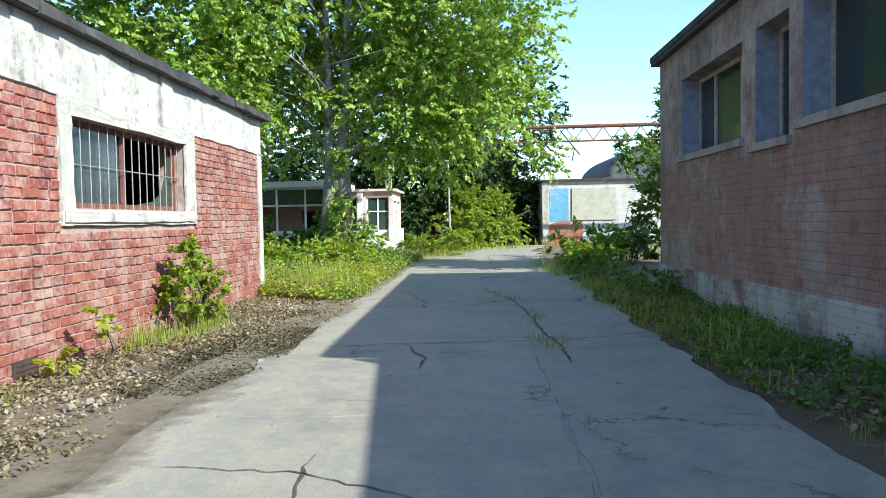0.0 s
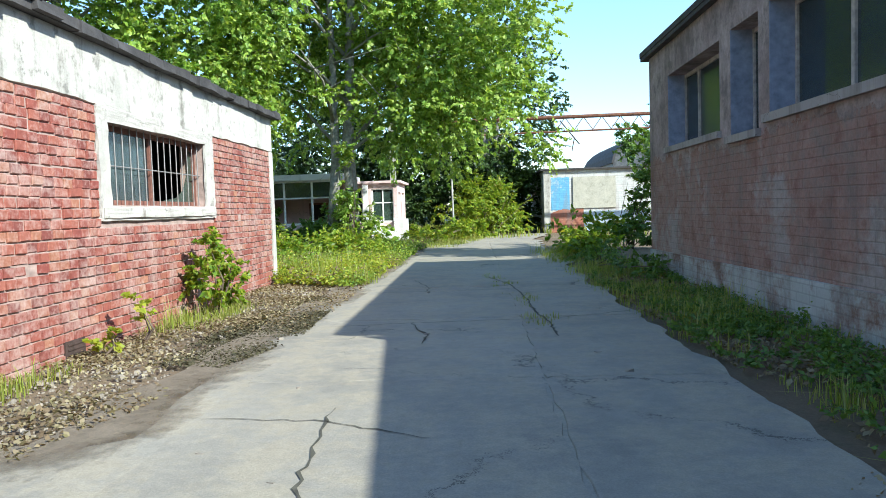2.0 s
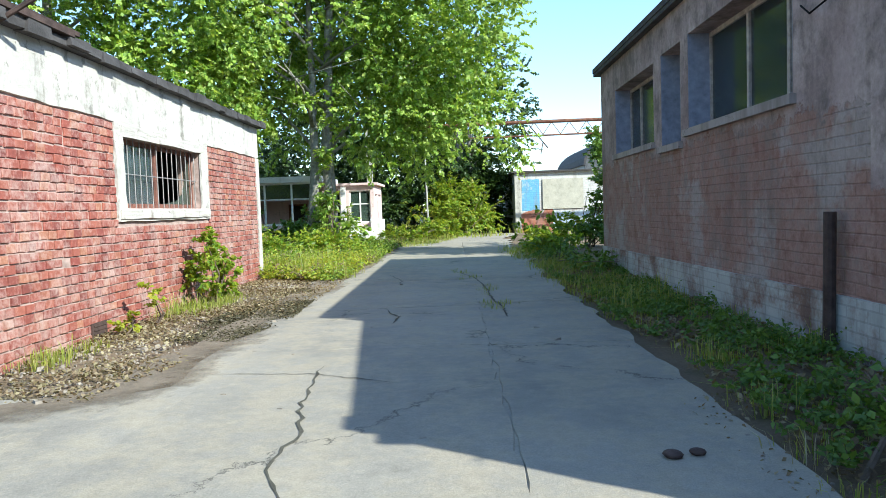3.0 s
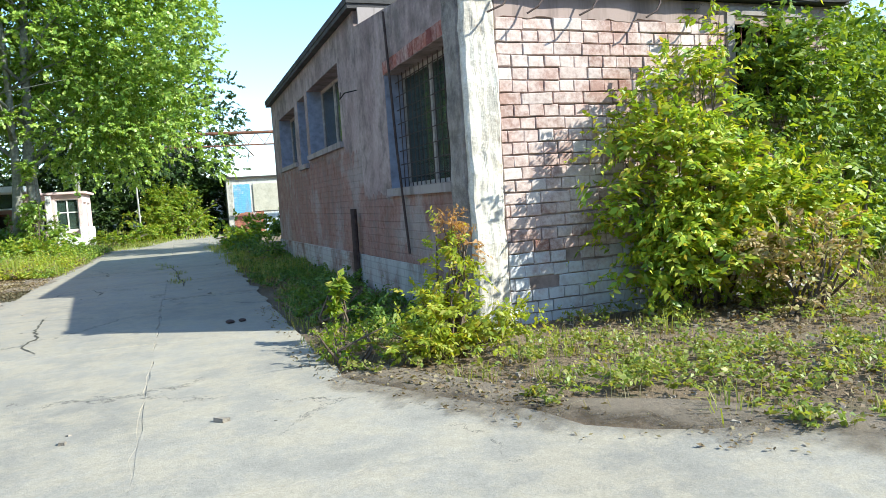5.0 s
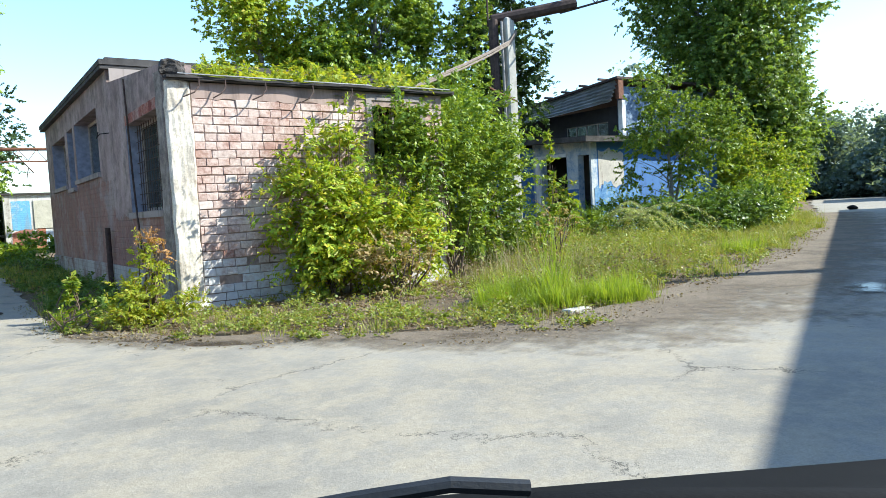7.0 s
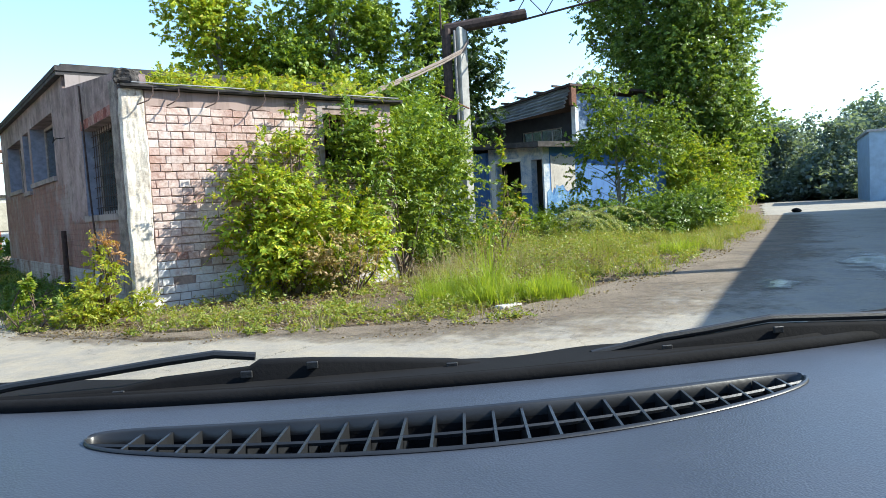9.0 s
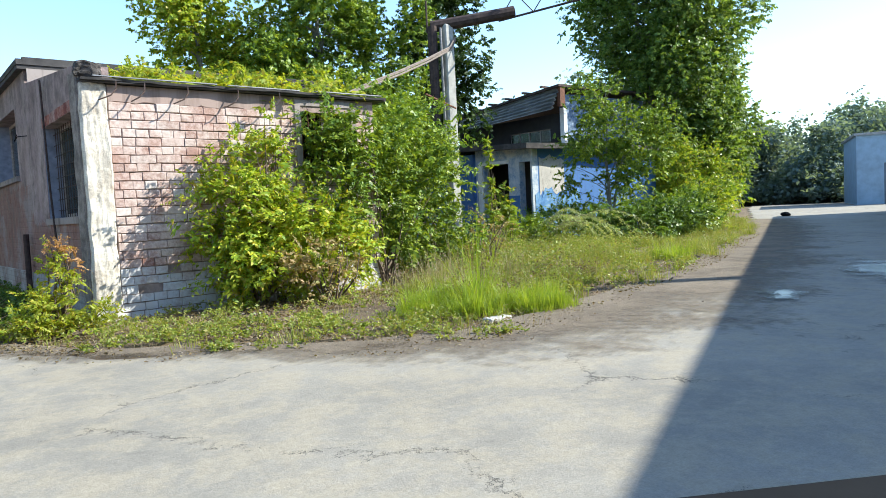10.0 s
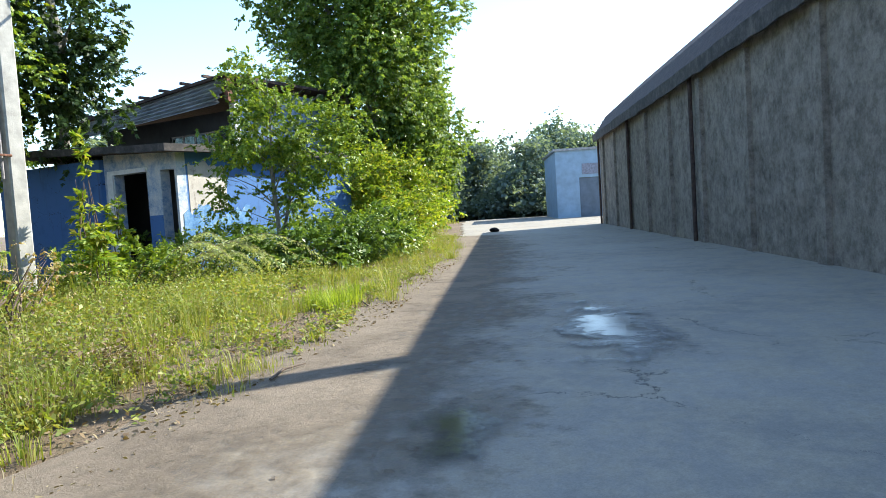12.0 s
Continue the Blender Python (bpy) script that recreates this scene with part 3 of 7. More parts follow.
# trodden earth and dust spread over the paving along the verges, thinning out
def dirt_strip(points, reach):
    inner = wobble(points, 0.12, 0.06, closed=False)
    bm = bmesh.new()
    cover = bm.verts.layers.float.new("cover")
    rows = []
    for i, p in enumerate(inner):
        q = inner[min(i + 3, len(inner) - 1)] - inner[max(i - 3, 0)]
        side = Vector((-q.y, q.x, 0)).normalized()
        far = reach(p)
        row = []
        for k in range(5):
            w = p + side * far * k / 4
            v = bm.verts.new((w.x, w.y, 0.02 - 0.003 * k))
            v[cover] = 1.0 - k / 4
            row.append(v)
        rows.append(row)
    for a, b in zip(rows, rows[1:]):
        for k in range(4):
            bm.faces.new((a[k], a[k + 1], b[k + 1], b[k]))
    return bm


tagged(part("dirt_edge", dirt_strip([(26.6, 6.0), (20.1, 2.5), (16.2, 0.6), (12.5, -0.95), (8.6, -2.5), (6.3, -3.3), (4.2, -3.9), (2.6, -4.35), (1.3, -3.9), (0.5, -3.2), (-0.45, -2.3), (-1.2, -0.8)], lambda p: 0.8 + 2.4 * max(0.0, min(1.0, (p.x - 0.8) / 2.5))), road_dirt, None), "brown dirt and dust washed over the road edge", "dirt", kind="structure")
tagged(part("dirt_edge", dirt_strip([(-14.0, 2.6), (-9.0, 2.75), (-6.2, 2.8), (-5.4, 3.3), (-5.3, 5.0), (-5.3, 8.0), (-5.1, 13.0), (-5.05, 17.0), (-5.0, 25.0)], lambda p: -0.8), road_dirt, None), "brown dirt along the drive's sunlit edge", "dirt", kind="structure")


def slab_mesh(w, l, k):
    bm = bmesh.new()
    r = random.Random(k)
    n = 17
    ring = []
    for (ax, ay), (bx, by) in (((0, 0), (w, 0)), ((w, 0), (w, l)), ((w, l), (0, l)), ((0, l), (0, 0))):
        for i in range(n):
            t = i / n
            ring.append(Vector((ax + (bx - ax) * t + r.uniform(-0.022, 0.012), ay + (by - ay) * t + r.uniform(-0.022, 0.012), 0)))
    top = [bm.verts.new(p + Vector((0, 0, 0.009))) for p in ring]
    low = [bm.verts.new(p + (p - Vector((w / 2, l / 2, 0))).normalized() * 0.006) for p in ring]
    bm.faces.new(top)
    for i in range(len(top)):
        j = (i + 1) % len(top)
        bm.faces.new((low[i], low[j], top[j], top[i]))
    me = bpy.data.meshes.new("slab")
    bm.to_mesh(me)
    bm.free()
    me.materials.append(yard_concrete)
    return me


# cast slabs of the drive between the two brick buildings
xs, ys = [-4.66, -2.62, -1.42], [-2.7, 1.1, 4.55, 7.2, 10.2, 13.2, 16.4, 19.8, 23.0]
for i in range(2):
    for j in range(len(ys) - 1):
        ob = new("slab", slab_mesh(xs[i + 1] - xs[i] - 0.012, ys[j + 1] - ys[j] - 0.012, i * 20 + j))
        ob.parent = pavement
        ob.matrix_basis = pose(xs[i], ys[j], -0.004, 0.13) if j == 0 else pose(xs[i], ys[j], 0.0045, rnd.uniform(-0.06, 0.06), rnd.uniform(-0.06, 0.06), rnd.uniform(-0.6, 0.6))

def crack(points, width, seed):
    """A wandering open crack, filled with dark soil."""
    r = random.Random(seed)
    pts = [Vector((x, y, 0.0)) for x, y in points]
    fine = []
    for a, b in zip(pts, pts[1:]):
        k = max(2, int((b - a).length / 0.08))
        fine += [a.lerp(b, i / k) + Vector((r.uniform(-0.02, 0.02), r.uniform(-0.02, 0.02), 0)) for i in range(k)]
    fine.append(pts[-1])
    bm = bmesh.new()
    rows = []
    for i, p in enumerate(fine):
        q = fine[min(i + 1, len(fine) - 1)] - fine[max(i - 1, 0)]
        side = Vector((-q.y, q.x, 0)).normalized() * width * r.uniform(0.25, 1.0) * min(1.0, (i + 1) / 4, (len(fine) - i) / 4)
        rows.append([bm.verts.new((p.x + e * side.x, p.y + e * side.y, 0.0185)) for e in (-1, 1)])
    for a, b in zip(rows, rows[1:]):
        bm.faces.new((a[0], b[0], b[1], a[1]))
    part("crack", bm, crack_soil, pavement, "dark open crack filled with soil")


crack_soil = plain("crack_soil", (0.075, 0.068, 0.05), 0.95, 0, 0.4, 14.0, 0.4)
crack([(-4.55, 6.78), (-3.84, 6.91), (-3.0, 6.98), (-2.3, 7.02), (-1.35, 7.45)], 0.009, 1)
crack([(-3.74, 6.95), (-3.65, 6.52), (-3.52, 6.18), (-3.55, 5.8)], 0.014, 2)
crack([(-2.9, 11.6), (-2.58, 10.3), (-2.45, 8.6), (-2.44, 7.4), (-2.36, 6.9), (-2.36, 6.0)], 0.017, 3)
crack([(-4.5, 9.56), (-4.18, 9.66), (-3.54, 9.65), (-2.8, 9.72), (-2.1, 9.98)], 0.008, 4)
crack([(-4.1, 11.3), (-3.75, 10.1), (-3.8, 9.6)], 0.012, 5)
crack([(-3.92, 3.85), (-3.86, 2.84), (-3.74, 2.2), (-3.8, 1.8), (-3.6, 1.3)], 0.013, 6)
crack([(-4.66, 3.72), (-3.9, 3.6), (-3.3, 3.28)], 0.007, 7)
# ---- windows, bricks ----
def window(face, u0, u1, z0, z1, parent, frame_mat, pane_mat, back=0.16, uprights=(), cross=(), width=0.05, gone=(), label=""):
    """A framed window in a hole: the frame with its bars of wood, a pane for each light."""
    d0, d1 = -back - 0.05, -back
    rows = [(u0, u1, d0, d1, z0, z0 + width), (u0, u1, d0, d1, z1 - width, z1), (u0, u0 + width, d0, d1, z0 + width, z1 - width), (u1 - width, u1, d0, d1, z0 + width, z1 - width)]
    for u in uprights:
        rows.append((u - width / 2, u + width / 2, d0 + 0.004, d1 + 0.004, z0 + width, z1 - width))
    for z in cross:
        rows.append((u0 + width, u1 - width, d0 + 0.008, d1 - 0.004, z - width / 2.4, z + width / 2.4))
    win = part("window", face.blocks(*rows), frame_mat, parent, label)
    us, zs = [u0 + width / 2, *uprights, u1 - width / 2], [z0 + width / 2, *cross, z1 - width / 2]
    k = 0
    for a, b in zip(us, us[1:]):
        for c, d in zip(zs, zs[1:]):
            if k not in gone:
                ob = part("pane", face.blocks((a + width / 2, b - width / 2, d0 + 0.02, d0 + 0.026, c + width / 2.4, d - width / 2.4)), pane_mat, win)
                ob.visible_shadow = False
            k += 1
    return win


def brick_meshes(length, height, depth, material, name, count=5):
    made = []
    for k in range(count):
        bm = bmesh.new()
        r = random.Random(k * 31 + int(length * 1000))
        box(bm, (0, -depth, 0), (length, 0, height), 0.0045, r)
        top = [e for e in bm.edges if all(v.co.y > -0.02 for v in e.verts)]
        bmesh.ops.bevel(bm, geom=top, offset=0.006, segments=1, affect="EDGES")
        me = bpy.data.meshes.new(name)
        bm.to_mesh(me)
        bm.free()
        me.materials.append(material)
        made.append(me)
    return made


def lay_bricks(face, u0, u1, z0, z1, course, lengths, joint, parent, mats, near, holes, seed, proud=0.012, missing=0.0, upright=None):
    """Brickwork: single bricks where near(u, z) says so, the rest joined. mats(z) names the material pair for a height."""
    r = random.Random(seed)
    turn = face.turn()
    shared, rest = {}, {}
    row, z, placed = 0, z0, 0
    while z < z1 - course * 0.3:
        h = min(course, z1 - z) - joint
        pattern = lengths[row % len(lengths)]
        u = u0 - (r.uniform(0, 0.12) if len(pattern) > 1 else (row % 4 // 2) * pattern[0] * 0.5)
        while u < u1:
            ln = r.choice(pattern)
            a, b = max(u, u0), min(u + ln - (joint if upright is None else upright), u1)
            u += ln
            if b - a < 0.03 or r.random() < missing:
                continue
            if any(b > q[0] and a < q[1] and z + h > q[2] and z < q[3] for q in holes):
                spans = [(a, b)]
                for q in holes:
                    if z + h > q[2] + 0.01 and z < q[3] - 0.01:
                        spans = [s for lo, hi in spans for s in ((lo, min(hi, q[0] - 0.003)), (max(lo, q[1] + 0.003), hi)) if s[1] - s[0] > 0.03]
            else:
                spans = [(a, b)]
            one, many = mats(z)
            for lo, hi in spans:
                out = proud + r.uniform(-0.006, 0.006)
                if near(lo, z) and placed < 300:
                    key = (round(hi - lo, 2), round(h, 2), one.name)
                    if key not in shared:
                        shared[key] = brick_meshes(hi - lo, h, 0.045, one, "brick", 3)
                    ob = new("brick", r.choice(shared[key]))
                    ob.parent = parent
                    ob.matrix_basis = Matrix.Translation(face.at(lo, out, z + 0.008 * noise.noise(Vector((lo * 1.3, row * 0.7, seed))) + r.uniform(-0.004, 0.004))) @ turn @ pose(0, 0, 0, r.uniform(-1.5, 1.5), r.uniform(-1.4, 1.4), r.uniform(-0.8, 0.8))
                    placed += 1
                else:
                    bm = rest.setdefault(many.name, (bmesh.new(), many))[0]
                    vs = []
                    for uu, dd, zz in ((lo, -0.03, z), (hi, -0.03, z), (hi, -0.03, z + h), (lo, -0.03, z + h), (lo + 0.004, out, z + 0.004), (hi - 0.004, out, z + 0.004), (hi - 0.004, out, z + h - 0.004), (lo + 0.004, out, z + h - 0.004)):
                        vs.append(bm.verts.new(face.at(uu, dd + r.uniform(-0.002, 0.002), zz + r.uniform(-0.004, 0.004))))
                    for f in ((4, 5, 6, 7), (0, 1, 5, 4), (1, 2, 6, 5), (2, 3, 7, 6), (3, 0, 4, 7)):
                        bm.faces.new([vs[i] for i in f][::-1])
        z += course
        row += 1
    for bm, mat in rest.values():
        bmesh.ops.recalc_face_normals(bm, faces=bm.faces[:]) if len(bm.faces) < 4000 else None
        tagged(part("brickwork", bm, mat, parent), kind="stuff")


def ragged(face, u0, u1, d0, d1, z0, z1, parent, material, name, low=0.0, high=0.0, step=0.09, seed=1, label=""):
    """A plaster coat whose lower or upper edge has broken away unevenly."""
    bm = bmesh.new()
    r = random.Random(seed)
    n = max(2, int((u1 - u0) / step))
    rings = []
    for i in range(n + 1):
        u = u0 + (u1 - u0) * i / n
        a, b = z0 + (r.uniform(-low, low) if low else 0), z1 + (r.uniform(-high, high) if high else 0)
        rings.append([bm.verts.new(face.at(u, d, z)) for d, z in ((d0, a), (d1, a + 0.006), (d1, b - 0.006), (d0, b))])
    for p, q in zip(rings, rings[1:]):
        for k in range(3):
            bm.faces.new((p[k], p[k + 1], q[k + 1], q[k]))
        bm.faces.new((p[3], p[0], q[0], q[3]))
    bm.faces.new(rings[0])
    bm.faces.new(rings[-1][::-1])
    bmesh.ops.recalc_face_normals(bm, faces=bm.faces[:])
    return part(name, bm, material, parent, label)


# ---- red brick house with the barred window ----
LF = Face(-6.55, 0.0, 0, 1)
house = thing("brick_house", (-9.3, 7.8, 0), "low red brick house, white plaster band under tar roof", "house")
WIN = (6.42, 8.86, 1.30, 2.10)
wall = part("wall", LF.panel(3.72, 11.9, -0.05, 2.78, -0.32, -0.004, [WIN]), mortar, house)
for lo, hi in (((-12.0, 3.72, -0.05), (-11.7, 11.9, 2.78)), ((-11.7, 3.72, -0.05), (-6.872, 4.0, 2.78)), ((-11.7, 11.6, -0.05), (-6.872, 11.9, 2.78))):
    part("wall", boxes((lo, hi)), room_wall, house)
part("ceiling", boxes(((-11.7, 4.0, 2.64), (-6.872, 11.6, 2.7))), unlit_dark, house)
part("room_floor", boxes(((-11.7, 4.0, -0.02), (-6.872, 11.6, 0.02))), unlit_dark, house)
frame_zone = (6.24, 9.12, 1.15, 2.26)
lay_bricks(LF, 3.9, 11.72, -0.04, 2.25, 0.0875, [(0.135, 0.142, 0.15, 0.14), (0.13, 0.145, 0.14, 0.2), (0.14, 0.15, 0.135)], 0.013, wall,
           lambda z: (brick_red, brick_red_far), lambda u, z: 4.3 < u < 7.6 and z > 0.9, [frame_zone], 3, 0.012, 0.003)
ragged(LF, 3.72, 11.9, -0.004, 0.022, 2.235, 2.8, house, white_plaster, "plaster_band", 0.010, 0.0, 0.22, 5, "cracked white plaster band with grey streaks")
ragged(LF, 3.70, 3.9, -0.004, 0.026, -0.05, 2.235, house, frame_plaster, "corner_strip", 0, 0, 0.1, 6)
ragged(LF, 11.72, 11.92, -0.004, 0.024, -0.05, 2.235, house, white_plaster, "corner_strip", 0, 0, 0.1, 7)
surround = part("window_surround", worn(LF.panel(frame_zone[0], frame_zone[1], frame_zone[2], frame_zone[3] - 0.006, -0.003, 0.03, [(WIN[0] + 0.01, WIN[1] - 0.01, WIN[2] - 0.01, WIN[3] - 0.005)]), 9, 0.011, 7.0, 0.6), frame_plaster, house, "chipped white plaster surround")
bmesh_sill = LF.blocks((6.27, 9.09, 0.028, 0.05, 1.17, 1.282))
part("sill", worn(bevelled(bmesh_sill, 0.008, 1), 10, 0.012, 9), frame_plaster, house)
win = window(LF, WIN[0], WIN[1], WIN[2], WIN[3], house, wood_brown, pane_glass, 0.12, (7.6,), (), 0.055, (1,), "brown timber window, one light broken open")
for i in range(15):
    u = WIN[0] + 0.12 + i * (WIN[1] - WIN[0] - 0.2) / 14
    part("bar", tubes(([LF.at(u, -0.06, WIN[2]), LF.at(u + 0.004, -0.06, WIN[3])], 0.0065), sides=6), bar_steel, win)
part("bar", tubes(([LF.at(WIN[0], -0.07, 1.69), LF.at(WIN[1], -0.07, 1.69)], 0.008), sides=6), bar_steel, win)
bm = bmesh.new()
tip = [(7.66, 1.33), (8.85, 1.33), (8.86, 1.98), (8.74, 2.0), (8.66, 1.72), (8.52, 1.5), (8.3, 1.4), (8.1, 1.38)]
fr = [bm.verts.new(LF.at(u, -0.15, z)) for u, z in tip]
bk = [bm.verts.new(LF.at(u, -0.154, z)) for u, z in tip]
bm.faces.new(fr)
bm.faces.new(bk[::-1])
for i in range(len(tip)):
    j = (i + 1) % len(tip)
    bm.faces.new((fr[i], fr[j], bk[j], bk[i]))
part("pane", bm, dusty_glass, win, "broken shard of dirty glass").visible_shadow = False
roof = part("roof", boxes(((-12.15, 3.55, 2.8), (-6.44, 12.02, 2.86))), tar_roof, house, "tarred felt roof with a ragged edge")
r5 = random.Random(5)
bm = bmesh.new()
for i in range(26):
    u = 3.6 + i * 0.325
    LF.block(bm, u, u + 0.35, -0.05, 0.13 + r5.uniform(-0.02, 0.03), 2.795 + r5.uniform(-0.015, 0.01), 2.885 + r5.uniform(-0.012, 0.02), 0.012, r5)
part("roof_edge", bm, tar_roof, roof)
part("loose_felt", LF.blocks((4.1, 5.3, -0.2, 0.16, 2.89, 2.94), (4.6, 5.5, -0.35, 0.1, 2.945, 2.99)), rust_dark, roof, "curled strip of loose roofing felt")
part("wall_vent", LF.blocks((5.55, 5.85, 0.0, 0.02, -0.02, 0.14), (5.58, 5.82, 0.02, 0.028, 0.02, 0.035), (5.58, 5.82, 0.02, 0.028, 0.06, 0.075), (5.58, 5.82, 0.02, 0.028, 0.1, 0.115)), rust_dark, house, "small rusty vent grille at the foot of the wall")
part("wall_bracket", tubes(([LF.at(4.25, 0.0, 2.72), LF.at(4.3, 0.42, 2.98)], 0.022), sides=6), rust_dark, house)

# ---- painted brick house with the white corner ----
AF = Face(0.0, 0.0, 0, -1)
A = lambda y: -y
BF = Face(0.02, -0.08, 1, 0.012)
shed = thing("brick_house", (2.4, 6.0, 0), "derelict pink-washed brick house with a white corner pier and felt roof", "house")
far_holes = [(A(11.15), A(8.8), 2.02, 3.13), (A(8.44), A(7.6), 1.92, 3.16), (A(7.33), A(4.68), 2.04, 3.18)]
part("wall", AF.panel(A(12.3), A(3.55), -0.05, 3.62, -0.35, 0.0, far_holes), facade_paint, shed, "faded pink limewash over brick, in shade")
near_hole = [(A(2.28), A(0.33), 1.27, 2.56)]
part("wall", AF.panel(A(3.55), A(-0.02), -0.05, 3.0, -0.35, 0.012, near_hole, lambda u: 3.05 + 0.1 * -u, 0.5), near_paint, shed, "grey plaster peeling off the brick")
part("plinth", AF.panel(A(12.28), A(0.32), -0.04, 0.4, 0.0, 0.034, (), lambda u: 0.36 + 0.09 * (12.3 + u) / 12.3), plinth_paint, shed, "chipped white-painted plinth")
bwall = part("wall", BF.panel(0.0, 4.1, -0.05, 2.83, -0.33, -0.004, [(2.84, 3.7, 1.84, 2.72)]), mortar_dark, shed)
EF = Face(5.0, 0.0, 0, 1)
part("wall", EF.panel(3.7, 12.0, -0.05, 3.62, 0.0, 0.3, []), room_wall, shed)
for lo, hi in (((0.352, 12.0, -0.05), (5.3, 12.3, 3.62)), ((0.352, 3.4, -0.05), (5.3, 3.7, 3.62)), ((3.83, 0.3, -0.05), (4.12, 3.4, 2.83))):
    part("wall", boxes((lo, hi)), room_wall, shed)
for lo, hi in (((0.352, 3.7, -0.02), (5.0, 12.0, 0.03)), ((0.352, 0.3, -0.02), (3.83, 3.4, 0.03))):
    part("room_floor", boxes((lo, hi)), unlit_dark, shed)
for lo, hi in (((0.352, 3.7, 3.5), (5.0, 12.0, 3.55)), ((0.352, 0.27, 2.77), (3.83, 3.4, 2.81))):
    part("ceiling", boxes((lo, hi)), unlit_dark, shed)


def wash(z):
    return (brick_wash, brick_wash_far) if z < 0.52 else (brick_pink, brick_pink_far)


brick_wash = brick_material("brick_whitewashed", PINK, (0.62, 0.64, 0.65), 0.26, False)
brick_wash_far = brick_material("brick_whitewashed_joined", PINK, (0.62, 0.64, 0.65), 0.26, True)
lay_bricks(BF, 0.28, 4.1, 0.5, 2.63, 0.1065, [(0.15, 0.155, 0.145, 0.16), (0.3, 0.29, 0.31, 0.15)], 0.010, bwall, wash, lambda u, z: u < 2.05 and z > 0.2, [(2.77, 3.77, 1.77, 2.83)], 11, 0.014, 0.006, 0.006)
lay_bricks(BF, 0.28, 4.1, -0.04, 0.5, 0.1065, [(0.15, 0.155, 0.145, 0.16), (0.3, 0.29, 0.31, 0.15)], 0.006, bwall, wash, lambda u, z: u < 2.05 and z > 0.2, [(2.77, 3.77, 1.77, 2.83)], 12, 0.012, 0.004, 0.003)
eaves_plaster = plaster_material("eaves_plaster", (0.38, 0.28, 0.245), (0.12, 0.085, 0.075), 0.46)
ragged(BF, 0.28, 4.1, -0.004, 0.012, 2.62, 2.83, shed, eaves_plaster, "plaster_band", 0.02, 0, 0.08, 21, "stained plaster band under the eaves")
arris_plaster = mottled("arris_plaster", [(0.07, 0.06, 0.055), (0.17, 0.145, 0.13), (0.29, 0.25, 0.225), (0.38, 0.34, 0.31)])
part("arris_strip", worn(AF.blocks((A(0.27), A(-0.035), 0.0125, 0.04, 0.0, 2.96)), 16, 0.014, 5.0, 0.6), arris_plaster, shed, "stained broken plaster along the corner")
pier = part("corner_pier", worn(bevelled(BF.blocks((-0.03, 0.275, -0.12, 0.035, -0.05, 2.84)), 0.02, 1), 18, 0.022, 5.0, 0.5), pier_plaster, shed, "white plastered corner pier, worn at the arris")
part("vent_surround", BF.panel(2.76, 3.78, 1.76, 2.79, -0.003, 0.03, [(2.85, 3.69, 1.85, 2.71)]), sill_plaster, shed)
vent = window(BF, 2.84, 3.7, 1.84, 2.72, shed, wood_grey, dusty_glass, 0.1, (3.27,), (), 0.05, (0, 1), "small window hole with iron bars")
for i in range(8):
    part("bar", tubes(([BF.at(2.9 + i * 0.105, -0.05, 1.86), BF.at(2.9 + i * 0.105, -0.05, 2.71)], 0.007), sides=6), rust, vent)
# roofs
part("roof", boxes(((-0.1, 3.42, 3.62), (5.5, 12.5, 3.68))), tar_roof, shed, "dark felt roof with a thin metal edge")
part("roof_edge", boxes(((-0.11, 3.4, 3.685), (-0.02, 12.52, 3.77)), ((-0.02, 3.4, 3.685), (5.5, 3.5, 3.80))), tar_roof, shed)
part("gable_band", boxes(((0.02, 3.36, 3.1), (5.2, 3.398, 3.618))), sill_plaster, shed, "stained plaster strip below the upper roof")
bm = bmesh.new()
deck = [BF.at(-0.06, 0.1, 0), BF.at(4.3, 0.1, 0), Vector((4.3, 3.39, 0)), Vector((0.36, 3.39, 0)), Vector((0.36, 0.3, 0))]
lo, hi = [bm.verts.new((p.x, p.y, 2.838)) for p in deck], [bm.verts.new((p.x, p.y, 2.88)) for p in deck]
bm.faces.new(lo[::-1])
bm.faces.new(hi)
for i in range(5):
    bm.faces.new((lo[i], lo[(i + 1) % 5], hi[(i + 1) % 5], hi[i]))
low_roof = part("roof", bm, tar_roof, shed, "tarred felt roof, edge curling")
r8 = random.Random(8)
bm = bmesh.new()
rings = []
for i in range(87):
    u = -0.03 + i * 0.05
    wave = 0.022 * noise.noise(Vector((u * 1.4, 3.1, 0))) + 0.01 * noise.noise(Vector((u * 6, 8.1, 0)))
    out = 0.125 + 0.03 * noise.noise(Vector((u * 2.6, 0.4, 0)))
    rings.append([bm.verts.new(BF.at(u, d, z + wave)) for d, z in ((-0.04, 2.87), (out, 2.855), (out + 0.006, 2.885), (-0.04, 2.908))])
for p, q in zip(rings, rings[1:]):
    for k in range(4):
        bm.faces.new((p[k], p[(k + 1) % 4], q[(k + 1) % 4], q[k]))
part("roof_edge", bm, tar_roof, low_roof)
part("edge_strip", BF.blocks((0.1, 1.6, 0.1, 0.14, 2.897, 2.909), (1.75, 2.8, 0.11, 0.15, 2.892, 2.904), (3.05, 4.2, 0.1, 0.14, 2.902, 2.914)), sheet_metal, low_roof, "bent bright metal drip strip")
part("corner_cap", worn(bevelled(AF.blocks((A(0.1), A(-0.1), -0.26, 0.03, 2.9, 3.1)), 0.025, 1), 8, 0.05), black_plaster, shed, "blackened broken concrete corner of the parapet")
